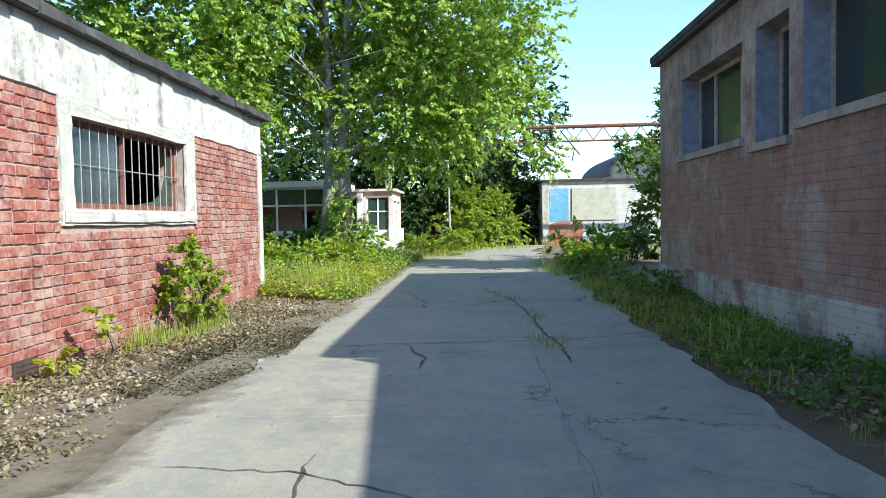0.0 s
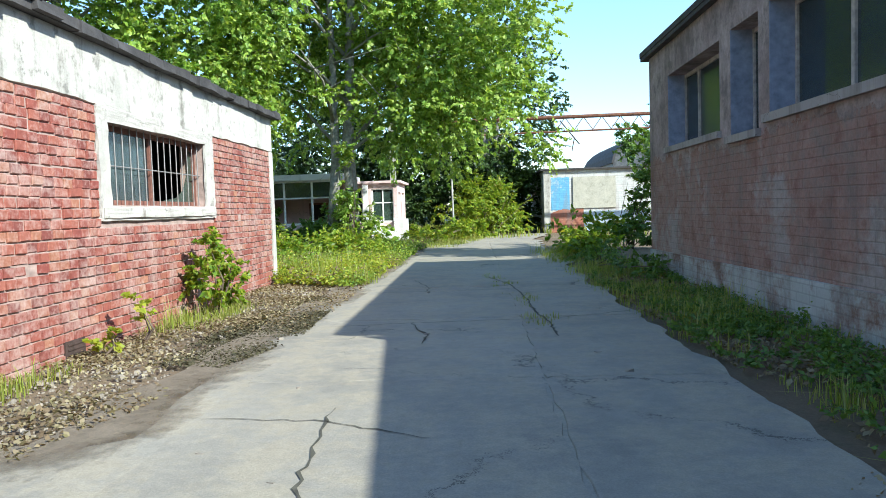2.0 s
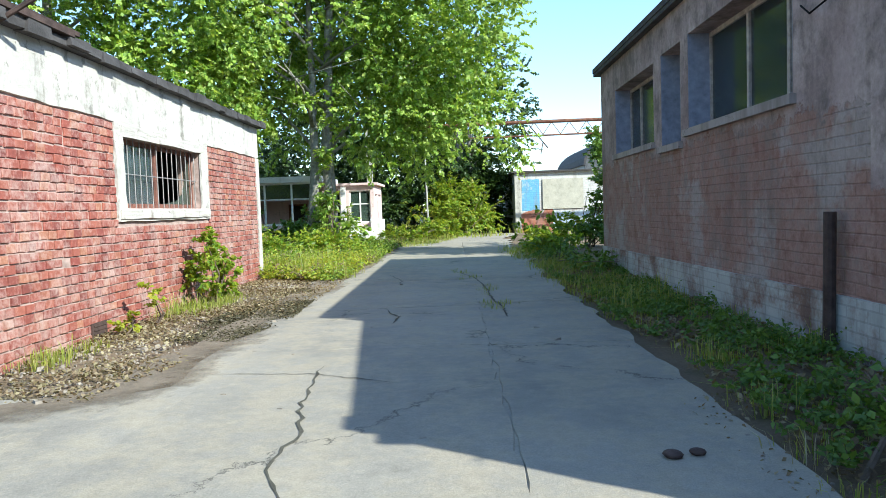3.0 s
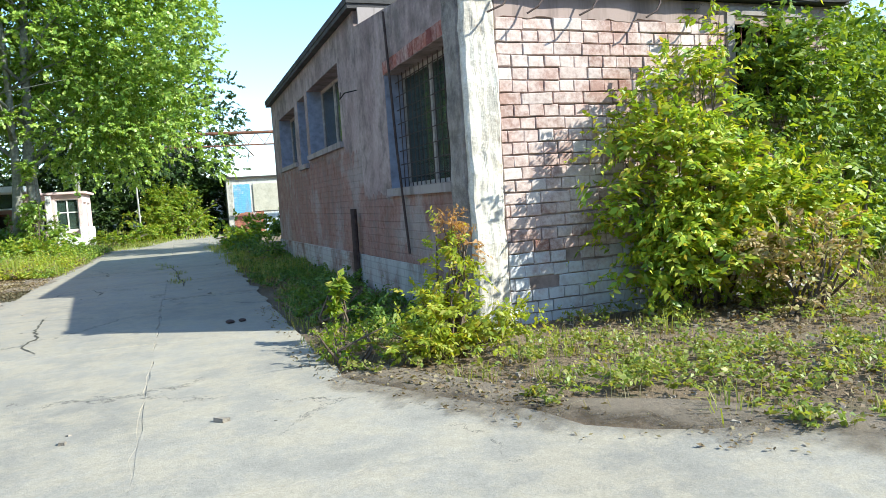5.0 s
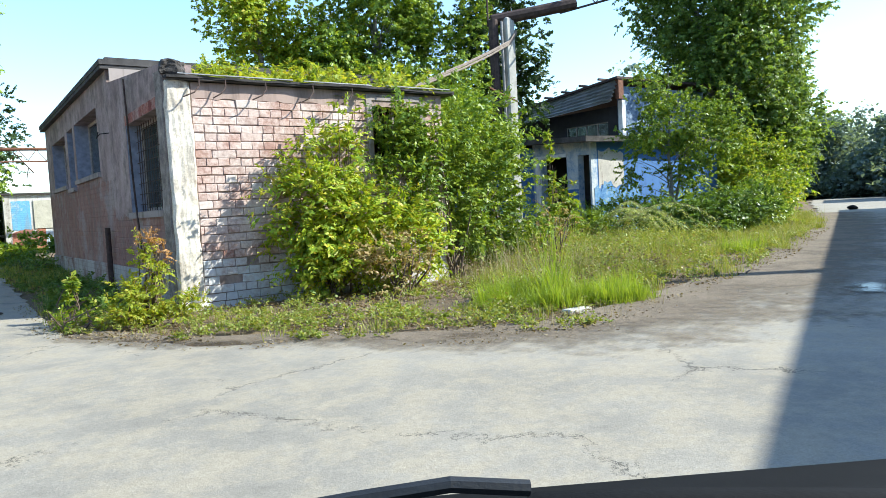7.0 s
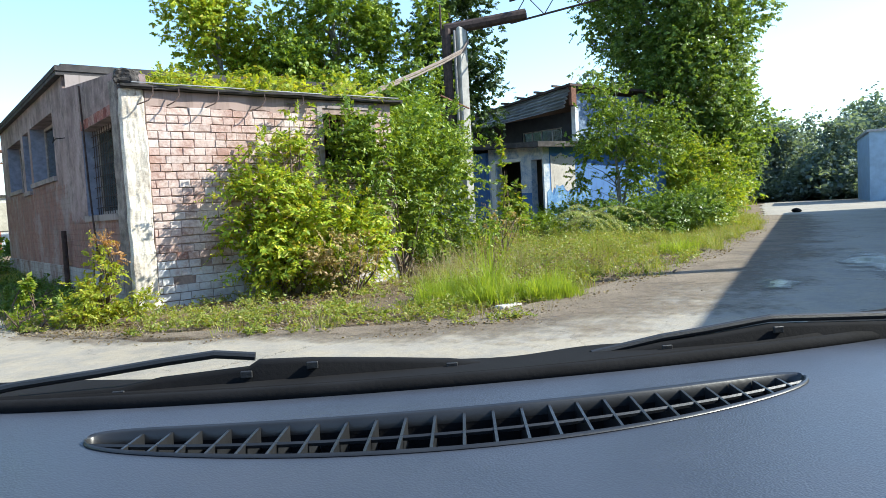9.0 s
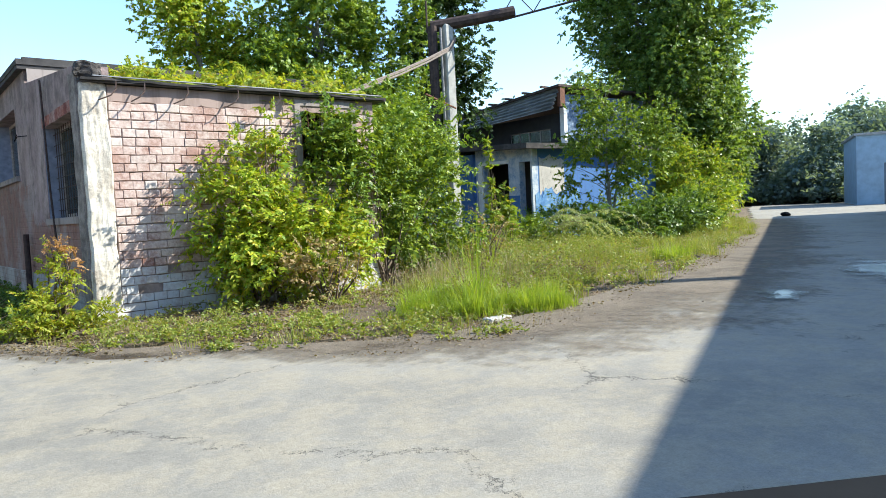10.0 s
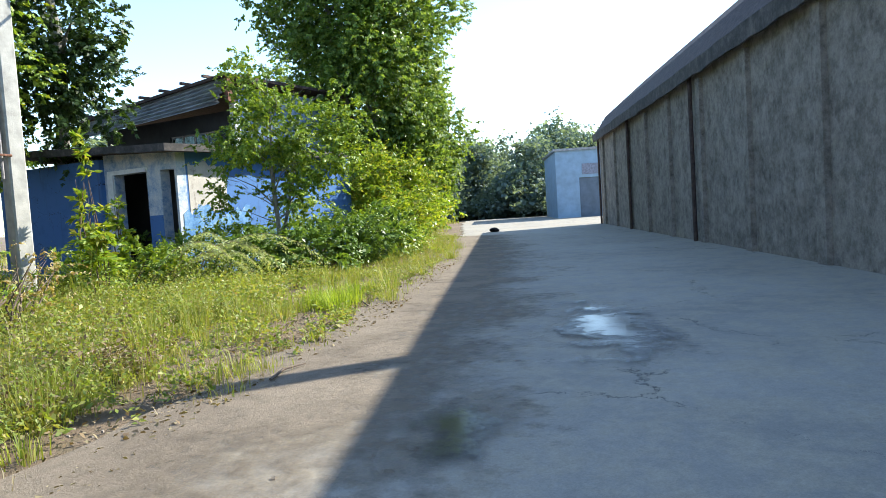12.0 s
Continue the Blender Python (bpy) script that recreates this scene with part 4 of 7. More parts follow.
# its windows
WF = [(far_holes[0], (A(10.45), A(9.5)), "weathered window, dusty panes"), (far_holes[1], (), "narrow slot window"), (far_holes[2], (A(6.2), A(5.3)), "weathered three-light window")]
for (u0, u1, z0, z1), ups, label in WF:
    w = window(AF, u0, u1, z0, z1, shed, wood_grey, pane_glass, 0.26, ups, (), 0.055, (), label)
    part("sill", AF.blocks((u0 - 0.06, u1 + 0.06, -0.02, 0.06, z0 - 0.09, z0 - 0.004)), sill_plaster, w)
    for a, b in ((u0 + 0.002, u0 + 0.012), (u1 - 0.012, u1 - 0.002)):
        part("reveal", AF.blocks((a, b, -0.26, -0.004, z0, z1)), wood_blue, w, "bluish painted reveal")
w3 = window(AF, near_hole[0][0], near_hole[0][1], 1.27, 2.56, shed, wood_grey, dusty_glass, 0.2, (A(1.3),), (), 0.055, (), "large window behind a welded iron grid")
part("sill", AF.blocks((A(2.34), A(0.27), -0.02, 0.05, 1.18, 1.266)), sill_plaster, w3)
for a, b in ((A(2.278), A(2.268)), (A(0.342), A(0.332))):
    part("reveal", AF.blocks((a, b, -0.2, 0.006, 1.27, 2.56)), wood_blue, w3, "bluish painted reveal")
for i in range(13):
    part("bar", tubes(([AF.at(A(2.18) + i * 0.145, -0.13, 1.28), AF.at(A(2.18) + i * 0.145, -0.13, 2.55)], 0.006), sides=5), rust_dark, w3)
for i in range(8):
    part("bar", tubes(([AF.at(A(2.27), -0.12, 1.38 + i * 0.155), AF.at(A(0.34), -0.12, 1.38 + i * 0.155)], 0.006), sides=5), rust_dark, w3)
bm = bmesh.new()
for i in range(14):
    AF.block(bm, A(2.28) + i * 0.139, A(2.28) + i * 0.139 + 0.127, -0.05, 0.018, 2.565, 2.7, 0.004, r8)
part("lintel_bricks", bm, brick_red_far, shed, "soldier course of red bricks over the window")
part("downpipe", tubes(([AF.at(A(3.95), 0.09, 0.02), AF.at(A(3.93), 0.09, 1.05)], 0.045), sides=10), rust_dark, shed, "cut-off rusty pipe standing against the wall")
part("prop_bar", tubes(([AF.at(A(1.62), 0.05, 0.55), AF.at(A(1.8), 0.06, 1.7), AF.at(A(2.0), 0.05, 3.2)], 0.014), sides=6), rust_dark, shed, "thin rusty bar leaning across the window")
part("wire", tubes(([AF.at(A(4.5), 0.02, 2.72), AF.at(A(4.2), 0.1, 2.58), AF.at(A(3.9), 0.1, 2.62), AF.at(A(3.55), 0.02, 2.6)], 0.008), sides=5), black_rubber, shed)
for u, reach in ((0.22, 0.3), (0.55, 0.18), (1.08, 0.26), (1.75, 0.2), (2.35, 0.24)):
    part("roof_hook", tubes(([BF.at(u + 0.14, 0.12, 2.85), BF.at(u + 0.12, 0.17, 2.75), BF.at(u + 0.05, 0.2, 2.67), BF.at(u - reach * 0.3, 0.19, 2.61)], 0.009), sides=5), rust_dark, shed)


# ---- white workshop at the end of the drive ----
FF = Face(0.0, 31.1, 1, 0)
faded_blue = mottled("faded_blue", [(0.30, 0.22, 0.19), (0.42, 0.44, 0.46), (0.48, 0.56, 0.63), (0.60, 0.61, 0.60)])
works = thing("workshop", (5.5, 33.5, 0), "low white workshop with blue patches and bare brick", "workshop")
part("wall", FF.panel(0.22, 11.0, -0.05, 2.72, -0.3, 0.0), far_brick_paint, works, "flaking white paint over brick")
part("side_wall", boxes(((0.22, 31.4, -0.05), (0.52, 58.0, 2.72))), far_brick_paint, works)
part("end_wall", boxes(((10.7, 31.4, -0.05), (11.0, 58.0, 2.72))), far_brick_paint, works)
part("rear_wall", boxes(((0.52, 57.7, -0.05), (10.7, 58.0, 2.72))), far_brick_paint, works)
part("roof", boxes(((0.02, 30.95, 2.72), (11.2, 58.2, 2.79))), tar_roof, works)
ragged(FF, 0.5, 1.3, 0.0, 0.012, 1.0, 2.4, works, far_blue_paint, "painted_patch", 0.05, 0.02, 0.1, 31, "sky blue painted patch")
ragged(FF, 0.45, 1.9, 0.0, 0.009, -0.02, 1.05, works, far_bare_brick, "bare_brick", 0, 0.26, 0.16, 32, "bare red brick where paint fell")
ragged(FF, 1.9, 4.6, 0.0, 0.008, -0.02, 0.9, works, faded_blue, "painted_dado", 0, 0.04, 0.12, 33, "pale blue dado")
part("door_panel", FF.blocks((1.45, 3.3, 0.0, 0.05, 1.03, 2.4)), beige_panel, works, "beige boarded-up opening")
part("corner_pier", FF.blocks((0.18, 0.45, -0.2, 0.03, -0.05, 2.7)), white_plaster, works)
works.location.x -= 0.22
# hall with an arched roof behind it
hall = thing("hall", (13.0, 62.0, 0), "distant hall with a dark barrel roof", "hall")
hall_wall = mottled("hall_wall", [(0.05, 0.052, 0.055), (0.10, 0.105, 0.11), (0.17, 0.17, 0.17)])
arc = [(13.0 + 4.4 * math.cos(a), 4.6 + 2.5 * math.sin(a)) for a in [math.pi * i / 14 for i in range(15)]]
pts = [(17.4, 0.0)] + arc + [(8.6, 0.0)]
for y in (60.0, 74.8):
    bm = bmesh.new()
    f0, f1 = [bm.verts.new((x, y, z)) for x, z in pts], [bm.verts.new((x, y + 0.2, z)) for x, z in pts]
    bm.faces.new(f0[::-1])
    bm.faces.new(f1)
    for i in range(len(pts)):
        j = (i + 1) % len(pts)
        bm.faces.new((f0[i], f0[j], f1[j], f1[i]))
    part("end_wall", bm, hall_wall, hall, "dark weathered gable")
bm = bmesh.new()
rings = [[bm.verts.new((13 + (x - 13) * s, y, 4.6 + (z - 4.6) * s)) for x, z in arc] for y, s in ((59.7, 1.0), (75.3, 1.0))]
rings += [[bm.verts.new((13 + (x - 13) * 1.04, y, 4.6 + (z - 4.6) * 1.05)) for x, z in arc] for y in (75.3, 59.7)]
for p, q in zip(rings, rings[1:] + rings[:1]):
    for i in range(14):
        bm.faces.new((p[i], p[i + 1], q[i + 1], q[i]))
part("roof", bm, tar_roof, hall)
part("side_wall", boxes(((8.6, 60.21, 0), (8.9, 74.79, 4.6))), old_concrete, hall)
part("side_wall", boxes(((17.1, 60.21, 0), (17.4, 74.79, 4.6))), old_concrete, hall)

# ---- pink kiosk and glazed porch under the poplar ----
KF = Face(0.0, 27.0, 1, 0)
KE = Face(-5.5, 27.0, 0, 1)
kiosk = thing("kiosk", (-6.6, 28.4, 0), "pink and white kiosk with tall white window frames", "kiosk")
part("wall", KF.panel(-7.6, -5.5, -0.1, 2.25, -0.2, 0.0, [(-7.5, -6.85, 0.75, 2.05), (-6.5, -5.65, 0.75, 2.05)]), pink_wall, kiosk)
part("side_wall", KE.panel(0.2, 3.0, -0.1, 2.25, -0.2, 0.0, [(0.4, 1.4, 0.8, 1.9), (1.7, 2.7, 0.8, 1.9)]), pink_wall, kiosk)
part("rear_wall", boxes(((-7.6, 29.8, -0.1), (-5.7, 30.0, 2.25))), pink_wall, kiosk)
part("side_wall", boxes(((-7.6, 27.2, -0.1), (-7.4, 29.8, 2.25))), pink_wall, kiosk)
part("roof", boxes(((-7.7, 26.85, 2.25), (-5.35, 30.2, 2.34))), pink_wall, kiosk)
for u0, u1 in ((-7.5, -6.85), (-6.5, -5.65)):
    window(KF, u0, u1, 0.75, 2.05, kiosk, wood_white, dusty_glass, 0.08, ((u0 + u1) / 2,), (1.5,), 0.05)
for u0, u1 in ((0.4, 1.4), (1.7, 2.7)):
    window(KE, u0, u1, 0.8, 1.9, kiosk, wood_white, dusty_glass, 0.08, ((u0 + u1) / 2,), (), 0.05)
part("counter", worn(bevelled(boxes(((-6.5, 26.55, -0.1), (-6.12, 26.97, 0.84)), ((-5.62, 26.55, -0.1), (-5.1, 26.97, 0.86)), ((-6.12, 26.55, -0.1), (-5.62, 26.97, 0.5))), 0.015, 1), 5, 0.03, 3.0), kiosk_white, kiosk, "broken white counter block")
part("counter_shelf", boxes(((-6.3, 26.6, 0.505), (-5.62, 26.96, 0.56))), wood_grey, kiosk)
part("porch_post", boxes(((-6.78, 26.6, -0.1), (-6.6, 26.78, 2.2))), kiosk_white, kiosk)
kiosk.location.x -= 0.55
PF = Face(0.0, 26.0, 1, 0)
porch = thing("porch", (-9.6, 27.6, 0), "glazed white porch on a pink parapet", "porch")
part("parapet", PF.blocks((-12.4, -8.1, -0.2, 0.0, -0.1, 0.75)), pink_wall, porch)
part("back_wall", boxes(((-12.4, 29.2, -0.1), (-8.1, 29.4, 2.4))), pink_wall, porch)
part("side_wall", boxes(((-12.4, 26.2, -0.1), (-12.2, 29.2, 2.4))), room_wall, porch)
part("roof", boxes(((-12.6, 25.8, 2.4), (-7.9, 29.6, 2.62))), kiosk_white, porch, "white concrete canopy slab")
window(PF, -12.4, -8.1, 0.75, 2.4, porch, wood_white, dusty_glass, 0.06, (-11.3, -10.2, -9.15), (1.75,), 0.07, (0, 2, 4, 6), "white porch glazing, some panes gone")
inner = Face(0.0, 29.19, 1, 0)
part("inner_window", inner.blocks((-10.0, -9.2, 0.0, 0.05, 0.85, 1.6)), wood_brown, porch)
# near-black pane: the unlit room behind the glass put into its colour
part("inner_pane", inner.blocks((-9.92, -9.28, 0.05, 0.056, 0.93, 1.52)), unlit_dark, porch)

# ---- blue house ----
pale_grime = mottled("pale_grime", [(0.10, 0.20, 0.38), (0.30, 0.39, 0.52), (0.55, 0.58, 0.61), (0.66, 0.65, 0.62)])
blue_grime = mottled("blue_grime", [(0.03, 0.05, 0.09), (0.08, 0.13, 0.2), (0.2, 0.27, 0.36), (0.36, 0.42, 0.5)])
dado_blue = mottled("dado_blue", [(0.05, 0.14, 0.34), (0.09, 0.22, 0.45), (0.16, 0.32, 0.54), (0.42, 0.45, 0.46)])
BX, BY = 13.3, 5.45  # sunlit corner of the ground floor
BW = Face(BX, 0.0, 0, -1)
BS = Face(0.0, BY, 1, 0)
blue = thing("blue_house", (16.0, 8.5, 0), "derelict blue and white house with a corrugated upper storey", "house")
doors = [(A(7.58), A(6.45), -0.04, 2.4), (A(5.98), A(5.52), -0.04, 2.4)]
part("wall", BW.panel(A(7.95), A(BY), -0.05, 2.9, -0.25, 0.0, doors), pale_grime, blue, "dirty bluish white plaster wall with open doorways")
for u0, u1 in ((doors[0][1] + 0.01, doors[1][0] - 0.01),):
    part("dado", BW.blocks((u0, u1, 0.0, 0.01, -0.04, 1.4)), blue_wall, blue, "deep blue painted dado")
# dark blue chosen so the colour carries the elder's shade on this wall
part("side_wall", BS.panel(BX + 0.25, 19.5, -0.05, 2.9, -0.25, 0.0), blue_wall, blue, "deep blue wall, elder shade put into its colour")
ragged(BS, BX + 0.1, 15.4, 0.0, 0.012, -0.04, 1.45, blue, dado_blue, "side_dado", 0, 0.16, 0.14, 71, "flaking light blue paint")
ragged(BS, BX + 0.3, 14.7, 0.0, 0.009, 1.4, 2.5, blue, frame_plaster, "bare_patch", 0.12, 0.1, 0.12, 72, "tan plaster where the blue flaked off")
part("annex_wall", boxes(((BX - 0.12, 7.95, -0.05), (BX + 0.16, 12.2, 2.8))), blue_wall, blue, "dark blue annex wall")
part("rear_wall", boxes(((19.25, BY + 0.25, -0.05), (19.5, 12.2, 2.9))), blue_wall, blue)
part("end_wall", boxes(((BX + 0.16, 11.9, -0.05), (19.25, 12.2, 2.9))), blue_wall, blue)
part("door_post", boxes(((BX - 0.05, 7.6, -0.04), (BX + 0.1, 7.8, 2.42))), wood_white, blue, "white door post")
part("door_head", boxes(((BX - 0.04, 6.42, 2.4), (BX + 0.06, 7.8, 2.5))), wood_white, blue)
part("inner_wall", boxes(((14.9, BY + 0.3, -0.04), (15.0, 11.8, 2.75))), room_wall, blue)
# roof slab of the ground floor, sagging towards the sunlit corner
bm = bmesh.new()
r72 = random.Random(72)
ring = [(BX - 0.55, 12.4, 3.3)] + [(BX - 0.55 + r72.uniform(-0.05, 0.05), 12.4 - 7.3 * k / 12, 3.3 - 0.4 * k / 12 + r72.uniform(-0.02, 0.02)) for k in range(1, 13)]
ring += [(BX - 0.5 + 6.4 * k / 10, BY - 0.42 + r72.uniform(-0.05, 0.05), 2.9 + r72.uniform(-0.02, 0.02)) for k in range(1, 11)] + [(19.7, 12.4, 3.2)]
lo, hi = [bm.verts.new((x, y, z - 0.16)) for x, y, z in ring], [bm.verts.new(p) for p in ring]
bm.faces.new(lo[::-1])
bm.faces.new(hi)
for i in range(len(ring)):
    j = (i + 1) % len(ring)
    bm.faces.new((lo[i], lo[j], hi[j], hi[i]))
bmesh.ops.triangulate(bm, faces=bm.faces[:])
part("canopy", bm, black_plaster, blue, "blackened roof slab with a broken edge")
# upper storey, set back
UX, UY = 17.3, 7.85
UF = Face(UX, 0.0, 0, -1)
# near-black wall: shade of the recess under the fascia put into the colour
part("upper_wall", UF.panel(A(13.4), A(UY), 2.9, 4.3, -0.2, 0.0, [(A(10.4), A(8.3), 3.1, 3.8)]), unlit_dark, blue, "dark upper wall, shade under the fascia put into its colour")
part("upper_side", boxes(((UX + 0.01, UY - 0.2, 2.9), (22.0, UY, 4.95))), blue_grime, blue, "grimy blue sheet wall")
part("upper_rear", boxes(((21.8, UY, 2.9), (22.0, 13.4, 4.5))), unlit_dark, blue)
window(UF, A(10.4), A(8.3), 3.1, 3.8, blue, wood_grey, pane_glass, 0.05, (A(9.9), A(9.4), A(8.85)), (), 0.04)
part("corner_post", boxes(((UX - 0.12, UY - 0.32, 2.9), (UX + 0.06, UY - 0.14, 4.45))), wood_white, blue, "white corner post")
prof = [(i / 48, 0.05 * math.cos(i / 48 * math.tau * 6)) for i in range(49)]
rows = []
bm = bmesh.new()
for y in (UY - 0.45, 9.8, 11.8, 14.0):
    lift = 0.62 * (14.0 - y) / 6.6
    rows.append([bm.verts.new((UX - 0.85 + 0.4 * a - b, y, 3.98 + lift * 0.55 + a * (0.55 + lift * 0.45) + 0.02 * b)) for a, b in prof])
for p, q in zip(rows, rows[1:]):
    for i in range(48):
        bm.faces.new((p[i], q[i], q[i + 1], p[i + 1]))
bmesh.ops.solidify(bm, geom=bm.faces[:], thickness=0.012)
part("roof_fascia", bm, corrugated, blue, "sagging corrugated fascia sheet", True)
bm = bmesh.new()
vs = [bm.verts.new(p) for p in ((UX - 0.6, UY - 0.55, 5.12), (22.4, UY - 0.55, 5.14), (22.4, 14.1, 4.6), (UX - 0.6, 14.1, 4.55), (UX - 0.6, UY - 0.55, 5.2), (22.4, UY - 0.55, 5.22), (22.4, 14.1, 4.68), (UX - 0.6, 14.1, 4.63))]
for f in ((0, 3, 2, 1), (4, 5, 6, 7), (0, 1, 5, 4), (1, 2, 6, 5), (2, 3, 7, 6), (3, 0, 4, 7)):
    bm.faces.new([vs[i] for i in f])
part("roof", bm, rust_dark, blue, "thin rusty roof deck")
for k in range(7):
    part("roof_batten", boxes(((UX - 0.7, 8.0 + k * 0.9, 5.17 - k * 0.077), (UX - 0.3, 8.09 + k * 0.9, 5.24 - k * 0.077))), rust_dark, blue)
part("gable_board", boxes(((UX - 0.5, UY - 0.52, 4.45), (UX - 0.25, UY - 0.38, 5.12))), rust, blue, "rust-red gable board")

# ---- long shed across the road and the far store ----
HD = Vector((0.905, 0.426, 0))
HF = Face(34.4, 2.5, -HD.x, -HD.y)
HF.n = Vector((-HD.y, HD.x, 0))
hangar = thing("storage_shed", (18.0, -8.5, 0), "long grey rendered storage shed with a dark eave, in shade", "shed")
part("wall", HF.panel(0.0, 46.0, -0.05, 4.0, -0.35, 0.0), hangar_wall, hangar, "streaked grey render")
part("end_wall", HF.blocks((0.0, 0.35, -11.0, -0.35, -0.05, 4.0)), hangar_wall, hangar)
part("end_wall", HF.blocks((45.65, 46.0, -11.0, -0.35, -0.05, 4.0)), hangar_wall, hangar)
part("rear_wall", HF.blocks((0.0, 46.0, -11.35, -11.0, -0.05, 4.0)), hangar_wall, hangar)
bm = bmesh.new()
ridge = []
for u in (-0.4, 46.4):
    ridge.append([bm.verts.new(HF.at(u, d, z)) for d, z in ((0.2, 3.98), (-0.4, 4.88), (-2.2, 6.35), (-4.2, 7.5), (-7.4, 7.3), (-11.6, 4.1), (-11.6, 3.94), (-7.4, 7.1), (-4.2, 7.3))])
for i in range(9):
    bm.faces.new((ridge[0][i], ridge[0][(i + 1) % 9], ridge[1][(i + 1) % 9], ridge[1][i]))
bm.faces.new(ridge[0])
bm.faces.new(ridge[1][::-1])
bmesh.ops.recalc_face_normals(bm, faces=bm.faces[:])
part("roof", bm, rust_dark, hangar, "bowed roof with a ragged dark eave")
ragged(HF, -0.3, 46.3, 0.205, 0.25, 3.72, 4.06, hangar, black_plaster, "fascia", 0.03, 0.018, 0.6, 61, "dark broken fascia along the eave")
for k in range(15):
    part("pilaster", HF.blocks((1.2 + k * 3.0, 1.5 + k * 3.0, 0.0, 0.09, -0.05, 3.7)), hangar_wall, hangar)
for u in (0.3, 7.6, 15.8, 27.2):
    part("downpipe", tubes(([HF.at(u, 0.1, 0.0), HF.at(u, 0.1, 3.9)], 0.05), sides=8), rust_dark, hangar)
far_store = thing("storage_shed", (48.0, 8.0, 0), "small pale blue sheet-metal store at the road's end", "shed")
SFc = Face(47.0, 9.4, 0.44, -0.898)
part("front_wall", SFc.panel(0.0, 4.4, -0.05, 4.4, -0.2, 0.0, [(1.5, 2.9, -0.04, 2.6)]), plain("pale_blue_sheet", (0.27, 0.39, 0.52), 0.6, 0.1, 0.15, 2.0), far_store)
part("door_leaf", SFc.blocks((1.52, 2.88, -0.15, -0.1, 0.0, 2.58)), plain("grey_blue_door", (0.13, 0.17, 0.22), 0.6, 0.1, 0.2, 2.0), far_store)
part("sign_board", SFc.blocks((1.7, 2.8, 0.0, 0.04, 2.8, 3.5)), wood_blue, far_store)
part("side_wall", SFc.blocks((0.0, 0.2, -9.0, -0.2, -0.05, 4.4)), bpy.data.materials["pale_blue_sheet"], far_store)
part("side_wall", SFc.blocks((4.2, 4.4, -9.0, -0.2, -0.05, 4.4)), bpy.data.materials["pale_blue_sheet"], far_store)
part("roof", SFc.blocks((-0.15, 4.55, -9.2, 0.15, 4.4, 4.55)), sheet_metal, far_store)

# ---- pipe gantry ----
gantry = thing("pipe_gantry", (8.4, 3.6, 0), "concrete post carrying rusty pipes and a light lattice", "gantry")
part("post", bevelled(boxes(((8.36, 3.5, -0.6), (8.62, 3.76, 5.05))), 0.025, 1), old_concrete, gantry, "pale square concrete post")
part("riser_pipe", tubes(([(8.17, 3.74, 2.05), (8.15, 3.74, 5.0)], 0.115), sides=10), rust_dark, gantry, "dark vertical pipe")
part("riser_pipe", tubes(([(8.28, 3.56, 1.6), (8.26, 3.56, 4.95)], 0.025), sides=8), bar_steel, gantry)
part("bracket", tubes(([(8.2, 3.72, 2.08), (7.82, 4.4, 2.05)], 0.04), sides=8), rust, gantry, "rusty bracket across the post")
part("bracket", tubes(([(8.2, 3.72, 2.95), (7.6, 4.8, 2.98)], 0.022), sides=6), rust, gantry)
part("header_beam", tubes(([(8.2, 3.85, 5.02), (9.0, 3.3, 5.16), (9.9, 2.75, 5.34)], 0.14), sides=10), rust_dark, gantry, "thick rusty header pipe")
run0, along = Vector((9.78, 3.15, 5.2)), Vector((0.3, -1.6, 0.012)).normalized()
part("lattice_rail", tubes(([run0, run0 + along * 11.5], 0.025), sides=6), rust_dark, gantry)
part("lattice_rail", tubes(([run0 + Vector((0, 0, 0.55)), run0 + along * 11.5 + Vector((0, 0, 0.55))], 0.03), sides=6), rust_dark, gantry)
for i in range(11):
    a = run0 + along * (i * 1.0)
    b, c = a + along * 0.5 + Vector((0, 0, 0.55)), a + along * 1.0
    part("lattice_bar", tubes(([a, b], 0.013), sides=5), rust_dark, gantry)
    part("lattice_bar", tubes(([b, c], 0.013), sides=5), rust_dark, gantry)
far_foot = run0 + along * 11.5
part("far_post", boxes(((far_foot.x - 0.12, far_foot.y - 0.12, -0.6), (far_foot.x + 0.12, far_foot.y + 0.12, 5.78))), old_concrete, gantry)
for x, y, h in ((8.05, 3.8, 5.6),):
    part("stub_pipe", tubes(([(x, y, 4.85), (x, y, h)], 0.025), sides=6), rust_dark, gantry)
for k, (dz, sag) in enumerate(((0.0, 0.0), (0.035, 0.01), (-0.035, 0.02))):
    run = [(8.65, 3.5, 4.72 + dz), (8.4, 3.42, 4.45 + dz), (7.6, 3.2, 4.1 + dz - sag), (6.4, 2.7, 3.62 + dz - sag), (5.3, 2.3, 3.2 + dz), (4.4, 2.0, 2.85)]
    part("cable", tubes((run, 0.022), sides=6), cable_skin, gantry, "thick brownish sagging cable")
part("side_arm", tubes(([(6.2, 1.6, 2.98), (7.8, 2.6, 2.92)], 0.02), sides=6), rust, gantry, "thin rusty side pipe")
part("side_arm", tubes(([(7.4, 3.2, 1.95), (8.4, 3.5, 1.95)], 0.02), sides=6), rust, gantry)
gantry.location += Vector((0.45, 0.25, 0.42))
bridge = thing("pipe_bridge", (0.0, 28.0, 0), "rusty pipes on a lattice girder over the drive", "pipe bridge")
part("upper_pipe", tubes(([(-6.5, 28, 4.6), (9.0, 28, 4.68)], 0.075), sides=10), rust, bridge)
part("lower_pipe", tubes(([(-3.2, 28.05, 4.05), (9.0, 28.05, 4.15)], 0.035), sides=8), rust, bridge)
